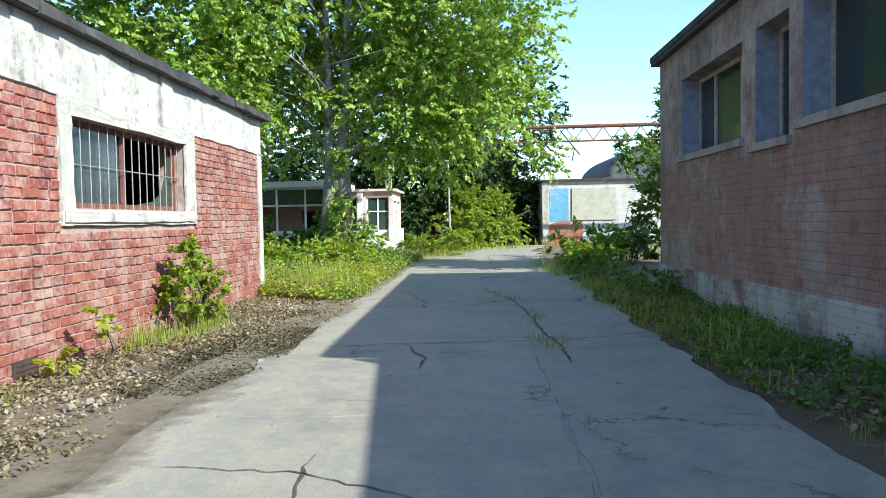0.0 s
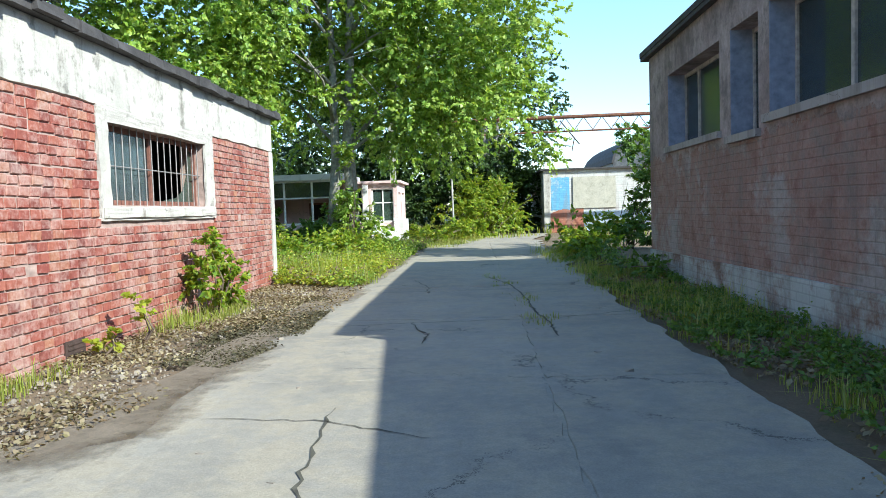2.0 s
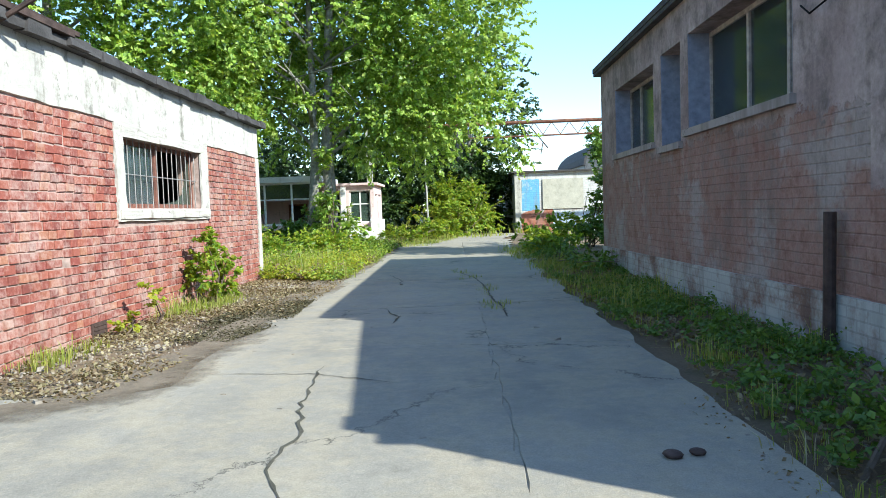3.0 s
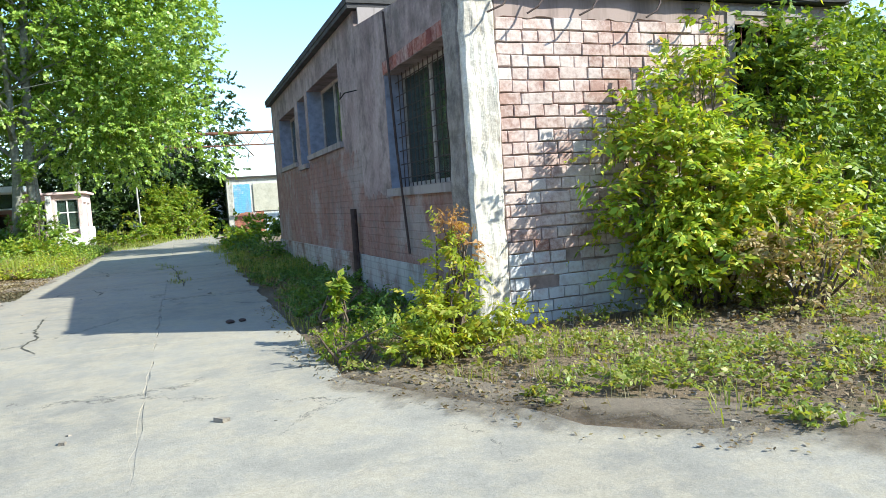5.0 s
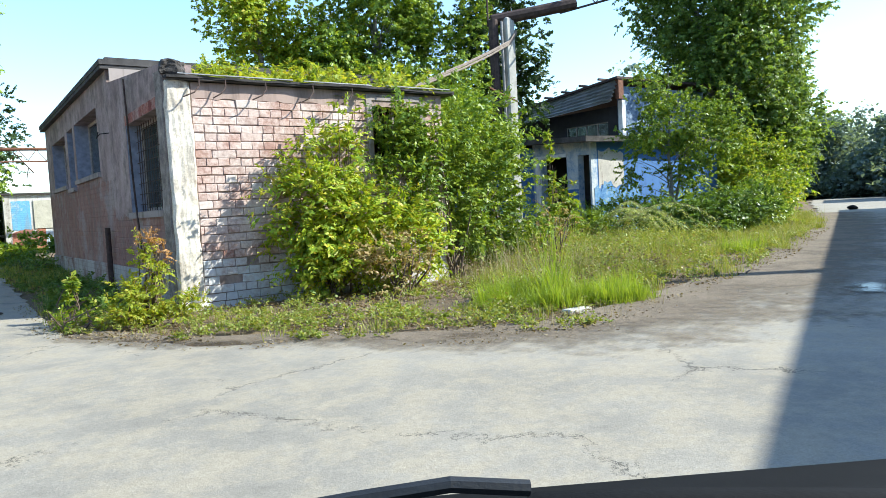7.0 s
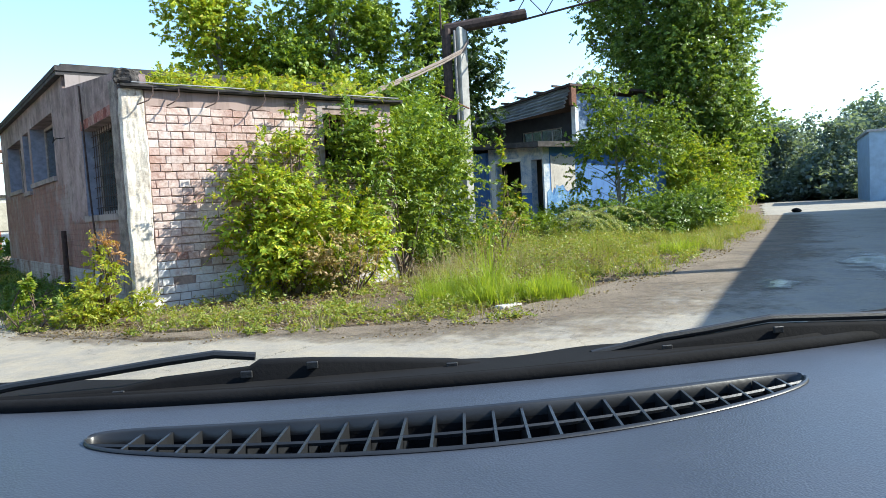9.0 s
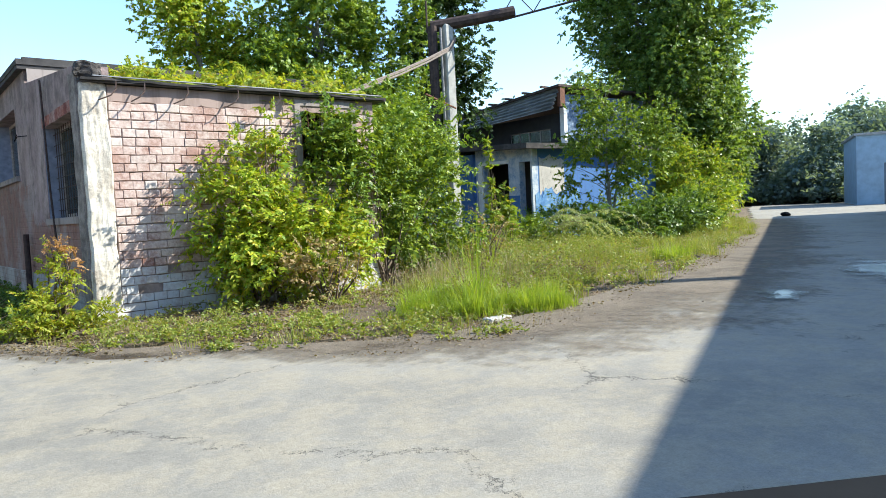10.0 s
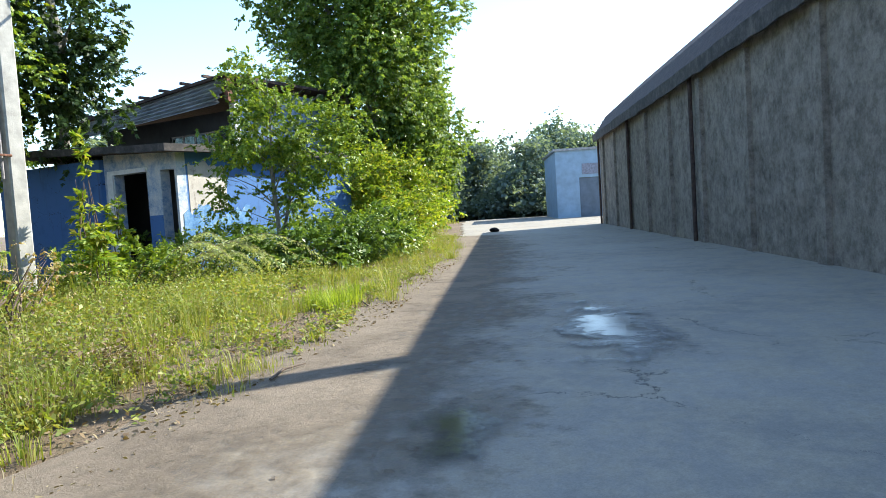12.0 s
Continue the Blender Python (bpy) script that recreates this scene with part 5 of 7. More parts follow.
for i in range(12):
    x = 0.2 + i * 0.72
    part("lattice_bar", tubes(([(x, 28.03, 4.12), (x + 0.36, 28.03, 4.62)], 0.016), sides=5), rust, bridge)
    part("lattice_bar", tubes(([(x + 0.36, 28.03, 4.62), (x + 0.72, 28.03, 4.12)], 0.016), sides=5), rust, bridge)
part("hanging_bar", tubes(([(0.35, 27.95, 4.5), (1.1, 27.95, 3.55)], 0.025), sides=6), rust_dark, bridge)
part("hanging_bar", tubes(([(0.9, 27.95, 3.8), (0.8, 27.95, 3.3)], 0.02), sides=6), rust_dark, bridge)
for x in (-6.3, 8.8):
    part("bridge_post", boxes(((x - 0.11, 27.9, -0.1), (x + 0.11, 28.1, 4.7))), old_concrete, bridge)
hanger = thing("pole", (-3.9, 27.0, 0), "thin pale pole among the trees", "pole")
part("pole_shaft", tubes(([(-3.9, 27.0, -0.1), (-3.95, 27.0, 3.4)], 0.035), sides=8), old_concrete, hanger)


# ---- plants ----
def leaf_mesh(name, centres, size, rng, up=0.35, long=1.5, outward=None):
    """Many small folded leaf blades, each an island of four corners; outward turns their faces to the light side of a clump."""
    n = len(centres)
    nor = rng.normal(size=(n, 3))
    nor[:, 2] = np.abs(nor[:, 2]) + up
    if outward is not None:
        nor = nor * 0.75 + outward * 0.9
    nor /= np.linalg.norm(nor, axis=1)[:, None] + 1e-9
    ax = np.cross(nor, rng.normal(size=(n, 3)))
    ax /= np.linalg.norm(ax, axis=1)[:, None] + 1e-9
    side = np.cross(nor, ax)
    s = (size * rng.uniform(0.6, 1.35, n))[:, None]
    fold = nor * s * 0.14
    v = np.empty((n, 4, 3))
    v[:, 0] = centres - ax * s * 0.5 * long
    v[:, 1] = centres + side * s * 0.5 + fold - ax * s * 0.08
    v[:, 2] = centres + ax * s * 0.5 * long - fold * 0.6
    v[:, 3] = centres - side * s * 0.5 + fold - ax * s * 0.08
    return quads(name, v)


def sprigs(name, foot, way, length, per, size, rng, droop=0.3, long=2.0, out=0.5):
    """Leafy twigs: each starts at a foot, runs its way and droops, with leaves set left and right along it."""
    n = len(foot)
    up = np.array([0.0, 0.0, 1.0])
    way = way / (np.linalg.norm(way, axis=1)[:, None] + 1e-9)
    s = np.cross(way, up) + rng.normal(size=(n, 3)) * 0.35
    s /= np.linalg.norm(s, axis=1)[:, None] + 1e-9
    t = (np.arange(per) + rng.uniform(0, 1, (n, per))) / per * 0.88 + 0.12
    pos = foot[:, None] + way[:, None] * (length[:, None] * t)[..., None] - up * (droop * length[:, None] * t ** 2)[..., None]
    tang = way[:, None] - up * (2 * droop * t)[..., None]
    sign = np.where(np.arange(per) % 2 == 0, 1.0, -1.0)[None, :, None]
    ax = s[:, None] * sign * 0.85 + tang * 0.55 + rng.normal(size=(n, per, 3)) * 0.3 - up * 0.12
    ax /= np.linalg.norm(ax, axis=2)[..., None] + 1e-9
    nor = up * 0.55 + way[:, None] * out + rng.normal(size=(n, per, 3)) * 0.5
    nor -= ax * np.sum(nor * ax, axis=2)[..., None]
    nor /= np.linalg.norm(nor, axis=2)[..., None] + 1e-9
    side = np.cross(nor, ax)
    sz = (size * rng.uniform(0.55, 1.35, (n, per)) * (1.15 - 0.5 * t))[..., None]
    v = np.empty((n, per, 4, 3))
    v[:, :, 0] = pos
    v[:, :, 1] = pos + ax * sz * long * 0.42 + side * sz * 0.5 + nor * sz * 0.12
    v[:, :, 2] = pos + ax * sz * long - up * sz * 0.15
    v[:, :, 3] = pos + ax * sz * long * 0.42 - side * sz * 0.5 + nor * sz * 0.12
    v = v.reshape(-1, 4, 3)
    return quads(name, v[v[:, :, 2].min(axis=1) > 0.015])


def quads(name, v):
    n = len(v)
    me = bpy.data.meshes.new(name)
    me.vertices.add(n * 4)
    me.vertices.foreach_set("co", v.reshape(-1))
    me.loops.add(n * 4)
    me.loops.foreach_set("vertex_index", np.arange(n * 4, dtype=np.int32))
    me.polygons.add(n)
    me.polygons.foreach_set("loop_start", np.arange(0, n * 4, 4, dtype=np.int32))
    me.update(calc_edges=True)
    return me


def mesh_part(name, me, material, parent, label=""):
    me.materials.append(material)
    ob = new(name, me)
    if parent is not None:
        ob.parent = parent
        ob.matrix_parent_inverse = parent.matrix_basis.inverted()
    if label:
        ob["label"] = label
    return ob


def lobed(lobes, n, rng, spread, per=26, shell=0.45):
    """Leaf places and the way each faces: lobes (x, y, z, rx, ry, rz) break into boughs, boughs into sprays of leaves."""
    L = np.array(lobes, float)
    vol = (L[:, 3] * L[:, 4] * L[:, 5]) ** 0.7
    boughs = max(6 * len(L), min(n // (per * 5), 26 * len(L)))
    pick = rng.choice(len(L), boughs, p=vol / vol.sum())
    d = rng.normal(size=(boughs, 3))
    d /= np.linalg.norm(d, axis=1)[:, None]
    r = shell + (1.0 - shell) * rng.uniform(size=(boughs, 1)) ** 0.5
    r *= 1 + 0.16 * rng.normal(size=(boughs, 1))
    bc = L[pick, :3] + d * r * L[pick, 3:]
    br = L[pick, 3:] * rng.uniform(0.14, 0.34, (boughs, 1)) + spread * 0.35
    k = max(1, n // per)
    w = np.prod(br, axis=1) ** 0.6
    own = rng.choice(boughs, k, p=w / w.sum())
    e = rng.normal(size=(k, 3))
    e /= np.linalg.norm(e, axis=1)[:, None]
    e[:, 2] = e[:, 2] * 0.9 + 0.12
    sc = bc[own] + e * br[own] * rng.uniform(0.55, 1.1, (k, 1))
    face = (sc - bc[own]) / br[own] + 0.7 * d[own]
    face[:, 2] += 0.35
    face /= np.linalg.norm(face, axis=1)[:, None] + 1e-9
    sp = np.repeat(spread * rng.uniform(0.35, 1.0, k), per)[:, None]
    out = np.repeat(sc, per, axis=0)
    out = out + rng.normal(size=out.shape) * sp * np.array([1, 1, 0.8])
    face = np.repeat(face, per, axis=0)
    keep = out[:, 2] > 0.03
    return out[keep], face[keep]


def leafy(name, lobes, n, rng, spread, size, per=26, long=1.5, reach=0.5, droop=0.35):
    at, face = lobed(lobes, max(12, n // 16), rng, spread, 1)
    way = face + rng.normal(size=face.shape) * 0.45 + np.array([0, 0, 0.12])
    return sprigs(name, at - face * reach * 0.3, way, reach * rng.uniform(0.45, 1.3, len(at)), 16, size, rng, droop, long)


def limbs(bm, base, height, radius, spread, rng, count, lean=(0, 0), start=0.25):
    """A tapered, slightly crooked trunk with forking limbs."""
    top = Vector(base) + Vector((lean[0], lean[1], height))
    pts, rad = [], []
    for i in range(9):
        t = i / 8
        p = Vector(base).lerp(top, t)
        p += Vector((rng.normal() * 0.06, rng.normal() * 0.06, 0)) * (height * 0.12) * (t > 0)
        pts.append(p)
        rad.append(radius * (1.18 if i == 0 else 1) * (1 - 0.86 * t))
    tube(bm, pts, rad, 9)
    for k in range(count):
        t = start + (1 - start) * (k + 0.5) / count
        i = min(7, int(t * 8))
        p = pts[i].lerp(pts[i + 1], t * 8 - i)
        a = k * 2.4 + rng.normal() * 0.3
        ln = spread * (1.05 - 0.65 * t) * rng.uniform(0.7, 1.15)
        q = p + Vector((math.cos(a), math.sin(a), 0.0)) * ln + Vector((0, 0, ln * rng.uniform(0.35, 0.9)))
        m = p.lerp(q, 0.5) + Vector((rng.normal() * 0.1, rng.normal() * 0.1, ln * 0.08))
        r0 = radius * 0.42 * (1 - 0.6 * t)
        tube(bm, [p, m, q], [r0, r0 * 0.6, r0 * 0.15], 6)
        for s in range(3):
            w = p.lerp(q, 0.35 + 0.2 * s)
            e = w + Vector((rng.normal(), rng.normal(), 0.4 + abs(rng.normal()) * 0.5)) * ln * 0.24
            tube(bm, [w, e], [r0 * 0.35, r0 * 0.06], 5)
    return bm


def tree(name, base, height, radius, lobes, leaves, size, seed, leafmat, label, limb=3.0, count=14, lean=(0, 0), start=0.25, stems=1, spread=0.34, cat="tree", group=""):
    rng = np.random.default_rng(seed)
    ob = thing(name, base, label, cat, group)
    for k in range(stems):
        off = Vector((0, 0, 0)) if k == 0 else Vector((rng.normal() * 0.25, rng.normal() * 0.25, 0))
        ln = lean if k == 0 else (lean[0] + rng.normal() * height * 0.1, lean[1] + rng.normal() * height * 0.1)
        part("trunk", limbs(bmesh.new(), Vector(base) + off - Vector((0, 0, 0.1)), height * (1 - 0.12 * k), radius * (1 - 0.2 * k), limb, rng, count, ln, start), bark, ob, "", True)
    mesh_part("crown", leafy("crown", lobes, int(leaves * 1.75), rng, spread * 0.8, size * 1.06, 26, 1.1, spread * 1.45, 0.28), leafmat, ob)
    return ob


def bush(name, at, lobes, leaves, size, seed, leafmat, label, stems=9, spread=0.13, cat="bush", group="", per=16, long=2.0, stem_mat=None):
    rng = np.random.default_rng(seed)
    ob = thing(name, at, label, cat, group)
    for k in range(stems):
        l = lobes[k % len(lobes)]
        foot = Vector(at) + Vector((rng.normal() * l[3] * 0.25, rng.normal() * l[4] * 0.25, -0.05))
        head = Vector((l[0] + rng.normal() * l[3] * 0.45, l[1] + rng.normal() * l[4] * 0.45, l[2] + l[5] * rng.uniform(0.2, 0.9)))
        mid = foot.lerp(head, 0.5) + Vector((rng.normal(), rng.normal(), 0)) * 0.08
        part("stem", tube(bmesh.new(), [foot, mid, head], [0.016, 0.011, 0.003], 5), stem_mat or twig, ob)
    mesh_part("foliage", leafy("foliage", lobes, leaves, rng, spread, size, per, long, spread * 2.6, 0.3), leafmat, ob)
    return ob


# the poplar over the kiosk and its neighbours
tree("poplar_tree", (-6.65, 19.6, 0), 12.5, 0.21,
     [(-8.9, 19.8, 7.6, 2.6, 3.2, 4.4), (-4.5, 20.2, 7.4, 2.5, 3.0, 4.2), (-6.7, 22.0, 7.8, 3.0, 1.3, 4.6), (-7.6, 19.3, 4.2, 1.7, 1.1, 1.2), (-9.9, 19.3, 5.0, 2.0, 1.4, 1.6), (-7.0, 19.0, 9.6, 1.4, 1.2, 1.4), (-3.1, 20.0, 6.4, 2.6, 2.6, 3.4), (-10.2, 19.0, 7.4, 3.4, 3.0, 3.6), (-6.0, 20.0, 11.0, 4.4, 3.6, 3.2), (-4.4, 19.4, 3.7, 2.0, 1.8, 1.5), (-2.2, 20.4, 4.6, 1.7, 1.9, 2.0), (-2.4, 20.4, 9.2, 2.2, 2.2, 2.4), (-9.0, 19.2, 5.0, 1.6, 1.5, 1.2), (-7.7, 18.9, 3.2, 1.3, 0.9, 0.9), (-5.6, 19.0, 3.2, 1.1, 0.9, 1.0), (-4.0, 19.6, 4.6, 1.6, 1.3, 1.4)],
     130000, 0.106, 11, poplar_leaf, "tall poplar with glossy leaves and pale forked trunk", 4.2, 16, (0.3, 0.5), 0.22, 2, 0.36)
tree("poplar_tree", (-13.5, 17.5, 0), 12.0, 0.22, [(-13.6, 17.4, 7.6, 3.4, 3.0, 4.4), (-15.5, 15.5, 8.4, 3.0, 2.6, 3.6), (-11.6, 16.0, 6.2, 2.0, 1.8, 2.2)],
     22000, 0.11, 12, poplar_leaf, "poplar rising behind the brick house", 3.2, 12, (0, 0), 0.3, 1, 0.38)
tree("poplar_tree", (-14.5, 6.5, 0), 9.5, 0.2, [(-14.5, 6.5, 7.0, 2.4, 3.0, 5.0), (-14.8, 2.5, 6.2, 2.2, 2.8, 4.4), (-14.4, 11.0, 6.6, 2.2, 2.8, 4.6)],
     12000, 0.26, 21, poplar_leaf, "poplars standing behind the red brick house", 2.6, 12, (0, 0), 0.3, 2, 0.4)
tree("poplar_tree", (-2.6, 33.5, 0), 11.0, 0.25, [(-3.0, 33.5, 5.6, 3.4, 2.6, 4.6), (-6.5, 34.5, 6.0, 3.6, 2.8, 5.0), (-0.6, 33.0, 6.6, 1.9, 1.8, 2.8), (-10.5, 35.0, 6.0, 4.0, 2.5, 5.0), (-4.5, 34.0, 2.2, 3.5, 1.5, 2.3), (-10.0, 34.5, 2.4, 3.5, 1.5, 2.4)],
     40000, 0.13, 13, shade_leaf, "trees closing the end of the drive, shade put into leaf colour", 3.0, 12, (0, 0), 0.2, 2, 0.4)
tree("poplar_tree", (10.6, 47.0, 0), 10.5, 0.25, [(10.6, 47, 7.4, 1.1, 1.2, 2.6), (9.4, 47, 6.2, 0.8, 0.8, 1.3), (6.9, 46, 5.2, 0.9, 0.8, 1.0)],
     11000, 0.13, 14, dark_leaf, "slim dark poplar behind the workshop", 2.0, 12, (0, 0), 0.2, 1, 0.36)
# trees behind the derelict house
tree("ash_tree", (6.25, 12.80, 0), 9.5, 0.18, [(6.1, 12.7, 6.4, 1.35, 1.4, 3.0), (6.0, 12.8, 8.6, 0.9, 0.9, 1.4), (8.00, 12.28, 5.4, 1.6, 1.5, 2.4)], 36000, 0.1, 15, bright_leaf, "young tree behind the felt roof", 2.0, 12, (0, 0), 0.25, 1, 0.3)
tree("ash_tree", (9.61, 11.12, 0), 9.5, 0.2, [(9.40, 10.90, 5.8, 2.2, 1.9, 3.2), (11.32, 9.85, 5.2, 1.8, 1.7, 2.8), (7.53, 9.61, 4.6, 1.7, 1.6, 1.7), (10.04, 10.55, 8.2, 1.6, 1.5, 2.2)], 38000, 0.1, 16, green_leaf, "dense green tree behind the house", 2.4, 14, (0, 0), 0.2, 2, 0.3)
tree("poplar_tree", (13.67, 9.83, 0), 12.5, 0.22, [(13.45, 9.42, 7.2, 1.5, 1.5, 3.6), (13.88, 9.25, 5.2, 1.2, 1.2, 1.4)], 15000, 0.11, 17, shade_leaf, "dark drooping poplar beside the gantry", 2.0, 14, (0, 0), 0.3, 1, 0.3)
tree("poplar_tree", (24.0, 7.6, 0), 15.0, 0.26, [(24.0, 7.6, 5.6, 3.0, 2.8, 4.2), (23.2, 8.0, 10.4, 3.2, 2.8, 4.2), (25.0, 7.0, 9.0, 2.4, 2.2, 3.8), (22.6, 8.4, 7.6, 2.2, 2.2, 3.0), (25.8, 6.4, 4.0, 1.7, 1.6, 2.6), (24.0, 7.0, 2.2, 2.4, 1.8, 2.0), (24.2, 7.4, 13.0, 2.4, 2.2, 2.4)],
     120000, 0.108, 19, poplar_backlit_leaf, "tall bushy poplar on the grass verge", 2.6, 18, (0, 0), 0.12, 2, 0.36)
tree("elder_tree", (13.6, 2.9, 0), 4.4, 0.06, [(13.45, 3.1, 3.85, 0.6, 0.6, 0.7), (13.6, 2.9, 2.95, 1.05, 0.95, 0.85), (14.4, 2.45, 2.6, 0.9, 0.85, 0.75), (13.0, 3.3, 2.5, 0.6, 0.65, 0.6), (14.0, 2.6, 1.7, 0.8, 0.7, 0.45), (12.9, 3.5, 1.8, 0.5, 0.5, 0.5), (14.9, 2.2, 3.2, 0.7, 0.7, 0.6)], 15500, 0.058, 20, green_leaf, "loose elder shrub in front of the blue house", 1.2, 12, (0, 0), 0.25, 3, 0.2)


def woods(name, spots, size, seed, label, per_tree=1500):
    """Far woodland in one mesh: too many and too far to count."""
    rng = np.random.default_rng(seed)
    pts = []
    for x, y, h, r in spots:
        pts.append(lobed([(x, y, h * 0.55, r, r, h * 0.45), (x + r * 0.4, y, h * 0.8, r * 0.6, r * 0.6, h * 0.25), (x - r * 0.5, y + 0.5, h * 0.3, r * 0.8, r * 0.8, h * 0.32), (x + r * 0.3, y - 0.4, h * 0.16, r * 1.05, r, h * 0.2)], per_tree, rng, 0.5, 14, 0.35)[0])
    ob = mesh_part(name, leaf_mesh(name, np.concatenate(pts), size, rng), haze_leaf, None)
    return tagged(ob, label, "trees", kind="stuff")


rw = random.Random(40)
spots = [(66 + 7 * math.sin(i * 1.7), 12 + i * 1.7, rw.uniform(6.0, 8.5), rw.uniform(1.8, 2.6)) for i in range(14)]
spots += [(40 + i * 2.6, 18.5 + i * 1.1 + rw.uniform(-1, 1), rw.uniform(6, 9), 2.2) for i in range(7)]
spots += [(75 + rw.uniform(-5, 5), -14 + i * 3.2, rw.uniform(7, 10), 2.8) for i in range(9)]
spots += [(60 + rw.uniform(-2, 5), 14.5 + i * 1.6, rw.uniform(2.0, 3.6), 2.2) for i in range(13)]
spots += [(78 + rw.uniform(-3, 6), 4 + i * 1.9, rw.uniform(7.2, 9.2), 2.8) for i in range(14)]
woods("woodland", spots, 0.25, 41, "band of trees at the end of the road, haze put into leaf colour", 5600)
spots = [(-34 + i * 4.2, 55 + rw.uniform(-4, 4), rw.uniform(9, 13), 3.2) for i in range(15) if not 7 < i < 14]
spots += [(-42 + rw.uniform(-3, 3), -30 + i * 5.0, rw.uniform(8, 12), 3.2) for i in range(16)]
spots += [(-36 + i * 6.0, -46 + rw.uniform(-4, 4), rw.uniform(8, 12), 3.4) for i in range(17)]
spots += [(30 + i * 3.4, 30 + rw.uniform(-3, 3), rw.uniform(8, 11), 2.8) for i in range(7)]
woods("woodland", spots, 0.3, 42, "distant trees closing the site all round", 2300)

# shrubs against the white-cornered house
bush("overgrown_bush", (2.0, -0.35, 0), [(1.7, -0.45, 1.1, 0.52, 0.42, 0.95), (2.3, -0.6, 0.75, 0.68, 0.5, 0.7), (1.5, -0.45, 0.55, 0.38, 0.36, 0.5), (2.05, -0.38, 1.8, 0.42, 0.34, 0.55), (2.25, -0.32, 2.35, 0.22, 0.22, 0.36), (2.95, -0.65, 0.7, 0.55, 0.5, 0.62), (2.55, -0.3, 2.5, 0.2, 0.18, 0.3)], 21000, 0.043, 51, bright_leaf, "overgrown yellow-green bush against the brick wall", 16, 0.12)
bush("overgrown_bush", (4.2, 0.0, 0), [(3.3, -0.25, 1.5, 0.45, 0.35, 1.0), (4.35, 0.05, 1.5, 0.65, 0.5, 1.2), (4.5, 0.3, 2.65, 0.6, 0.5, 0.5), (5.4, 0.3, 1.2, 0.7, 0.6, 1.1), (3.6, -0.15, 2.35, 0.5, 0.35, 0.4), (5.6, 0.6, 2.3, 0.5, 0.5, 0.7), (3.15, -0.2, 2.15, 0.36, 0.22, 0.42), (3.0, -0.22, 2.5, 0.36, 0.18, 0.26), (3.55, -0.2, 2.1, 0.3, 0.2, 0.5)], 29000, 0.044, 52, green_leaf, "dense climbing bush hiding the house corner", 16, 0.14)
bush("overgrown_bush", (6.37, 1.22, 0), [(5.48, 1.35, 1.5, 0.7, 0.7, 1.3), (6.60, 2.56, 1.8, 0.7, 0.7, 1.5), (5.27, 1.75, 2.7, 0.8, 0.7, 0.7), (6.95, 3.21, 3.0, 0.6, 0.6, 0.8), (7.30, 1.67, 0.5, 0.7, 0.6, 0.5)], 18000, 0.046, 53, green_leaf, "thicket growing round the concrete post", 14, 0.16)
bush("dry_bush", (2.55, -1.16, 0), [(2.55, -1.16, 0.45, 0.42, 0.35, 0.45)], 2600, 0.032, 54, withered_leaf, "brown withered bush at the thicket's foot", 14, 0.1)
bush("dry_bush", (6.60, 0.26, 0), [(6.60, 0.26, 0.5, 0.5, 0.45, 0.5), (7.42, 0.89, 0.5, 0.4, 0.4, 0.45)], 1900, 0.026, 55, withered_leaf, "reddish withering shrub by the post", 14, 0.1)
bush("roof_creeper", (2.20, 1.20, 2.88), [(1.0, 0.7, 2.99, 0.5, 0.45, 0.13), (2.4, 0.6, 3.0, 0.7, 0.45, 0.15), (3.6, 0.4, 3.03, 0.6, 0.45, 0.2), (0.80, 1.60, 3.05, 0.5, 0.5, 0.18), (1.80, 1.57, 3.08, 0.9, 0.5, 0.21), (3.10, 1.52, 3.08, 0.9, 0.5, 0.22), (1.80, 2.47, 3.15, 1.1, 0.6, 0.32), (3.40, 2.41, 3.14, 0.8, 0.6, 0.3), (1.50, 3.08, 3.3, 0.6, 0.28, 0.42), (2.60, 3.04, 3.32, 0.8, 0.28, 0.45), (3.80, 3.00, 3.36, 0.8, 0.28, 0.5), (4.85, 3.05, 3.4, 0.5, 0.28, 0.55)], 24000, 0.05, 56, yellow_leaf, "yellow-green creeper spilling over the felt roof", 12, 0.1, "creeper")
bush("corner_weed", (-0.55, -0.85, 0), [(-0.5, -0.8, 0.5, 0.14, 0.14, 0.42), (-0.66, -0.9, 0.3, 0.2, 0.18, 0.26), (-0.3, -1.05, 0.16, 0.3, 0.24, 0.15), (-0.9, -1.0, 0.14, 0.26, 0.2, 0.12)], 5200, 0.027, 57, yellow_leaf, "tall yellowing weed at the white corner", 14, 0.07, "weed", "", 14, 2.0)
bush("dry_weed", (-0.5, -0.82, 0), [(-0.52, -0.8, 0.9, 0.08, 0.08, 0.14), (-0.36, -0.78, 0.82, 0.06, 0.06, 0.12)], 700, 0.016, 65, rusty_seed, "rusty feathery seed heads of a dead weed", 8, 0.06, "weed", "", 14, 2.6)
bush("corner_weed", (-1.25, -0.70, 0), [(-1.25, -0.70, 0.16, 0.3, 0.26, 0.16), (-1.20, -0.20, 0.12, 0.25, 0.2, 0.12)], 700, 0.026, 58, bush_leaf, "low leafy weed on the paving edge", 8, 0.06, "weed", "", 14, 1.8)
bush("corner_weed", (-1.20, 1.20, 0), [(-1.00, 1.12, 0.2, 0.35, 0.4, 0.2), (-0.75, 1.93, 0.22, 0.3, 0.5, 0.2), (-0.80, 0.33, 0.2, 0.3, 0.4, 0.2)], 1300, 0.03, 59, dark_leaf, "shaded weeds along the plinth", 10, 0.07, "weed", "", 14, 1.8)
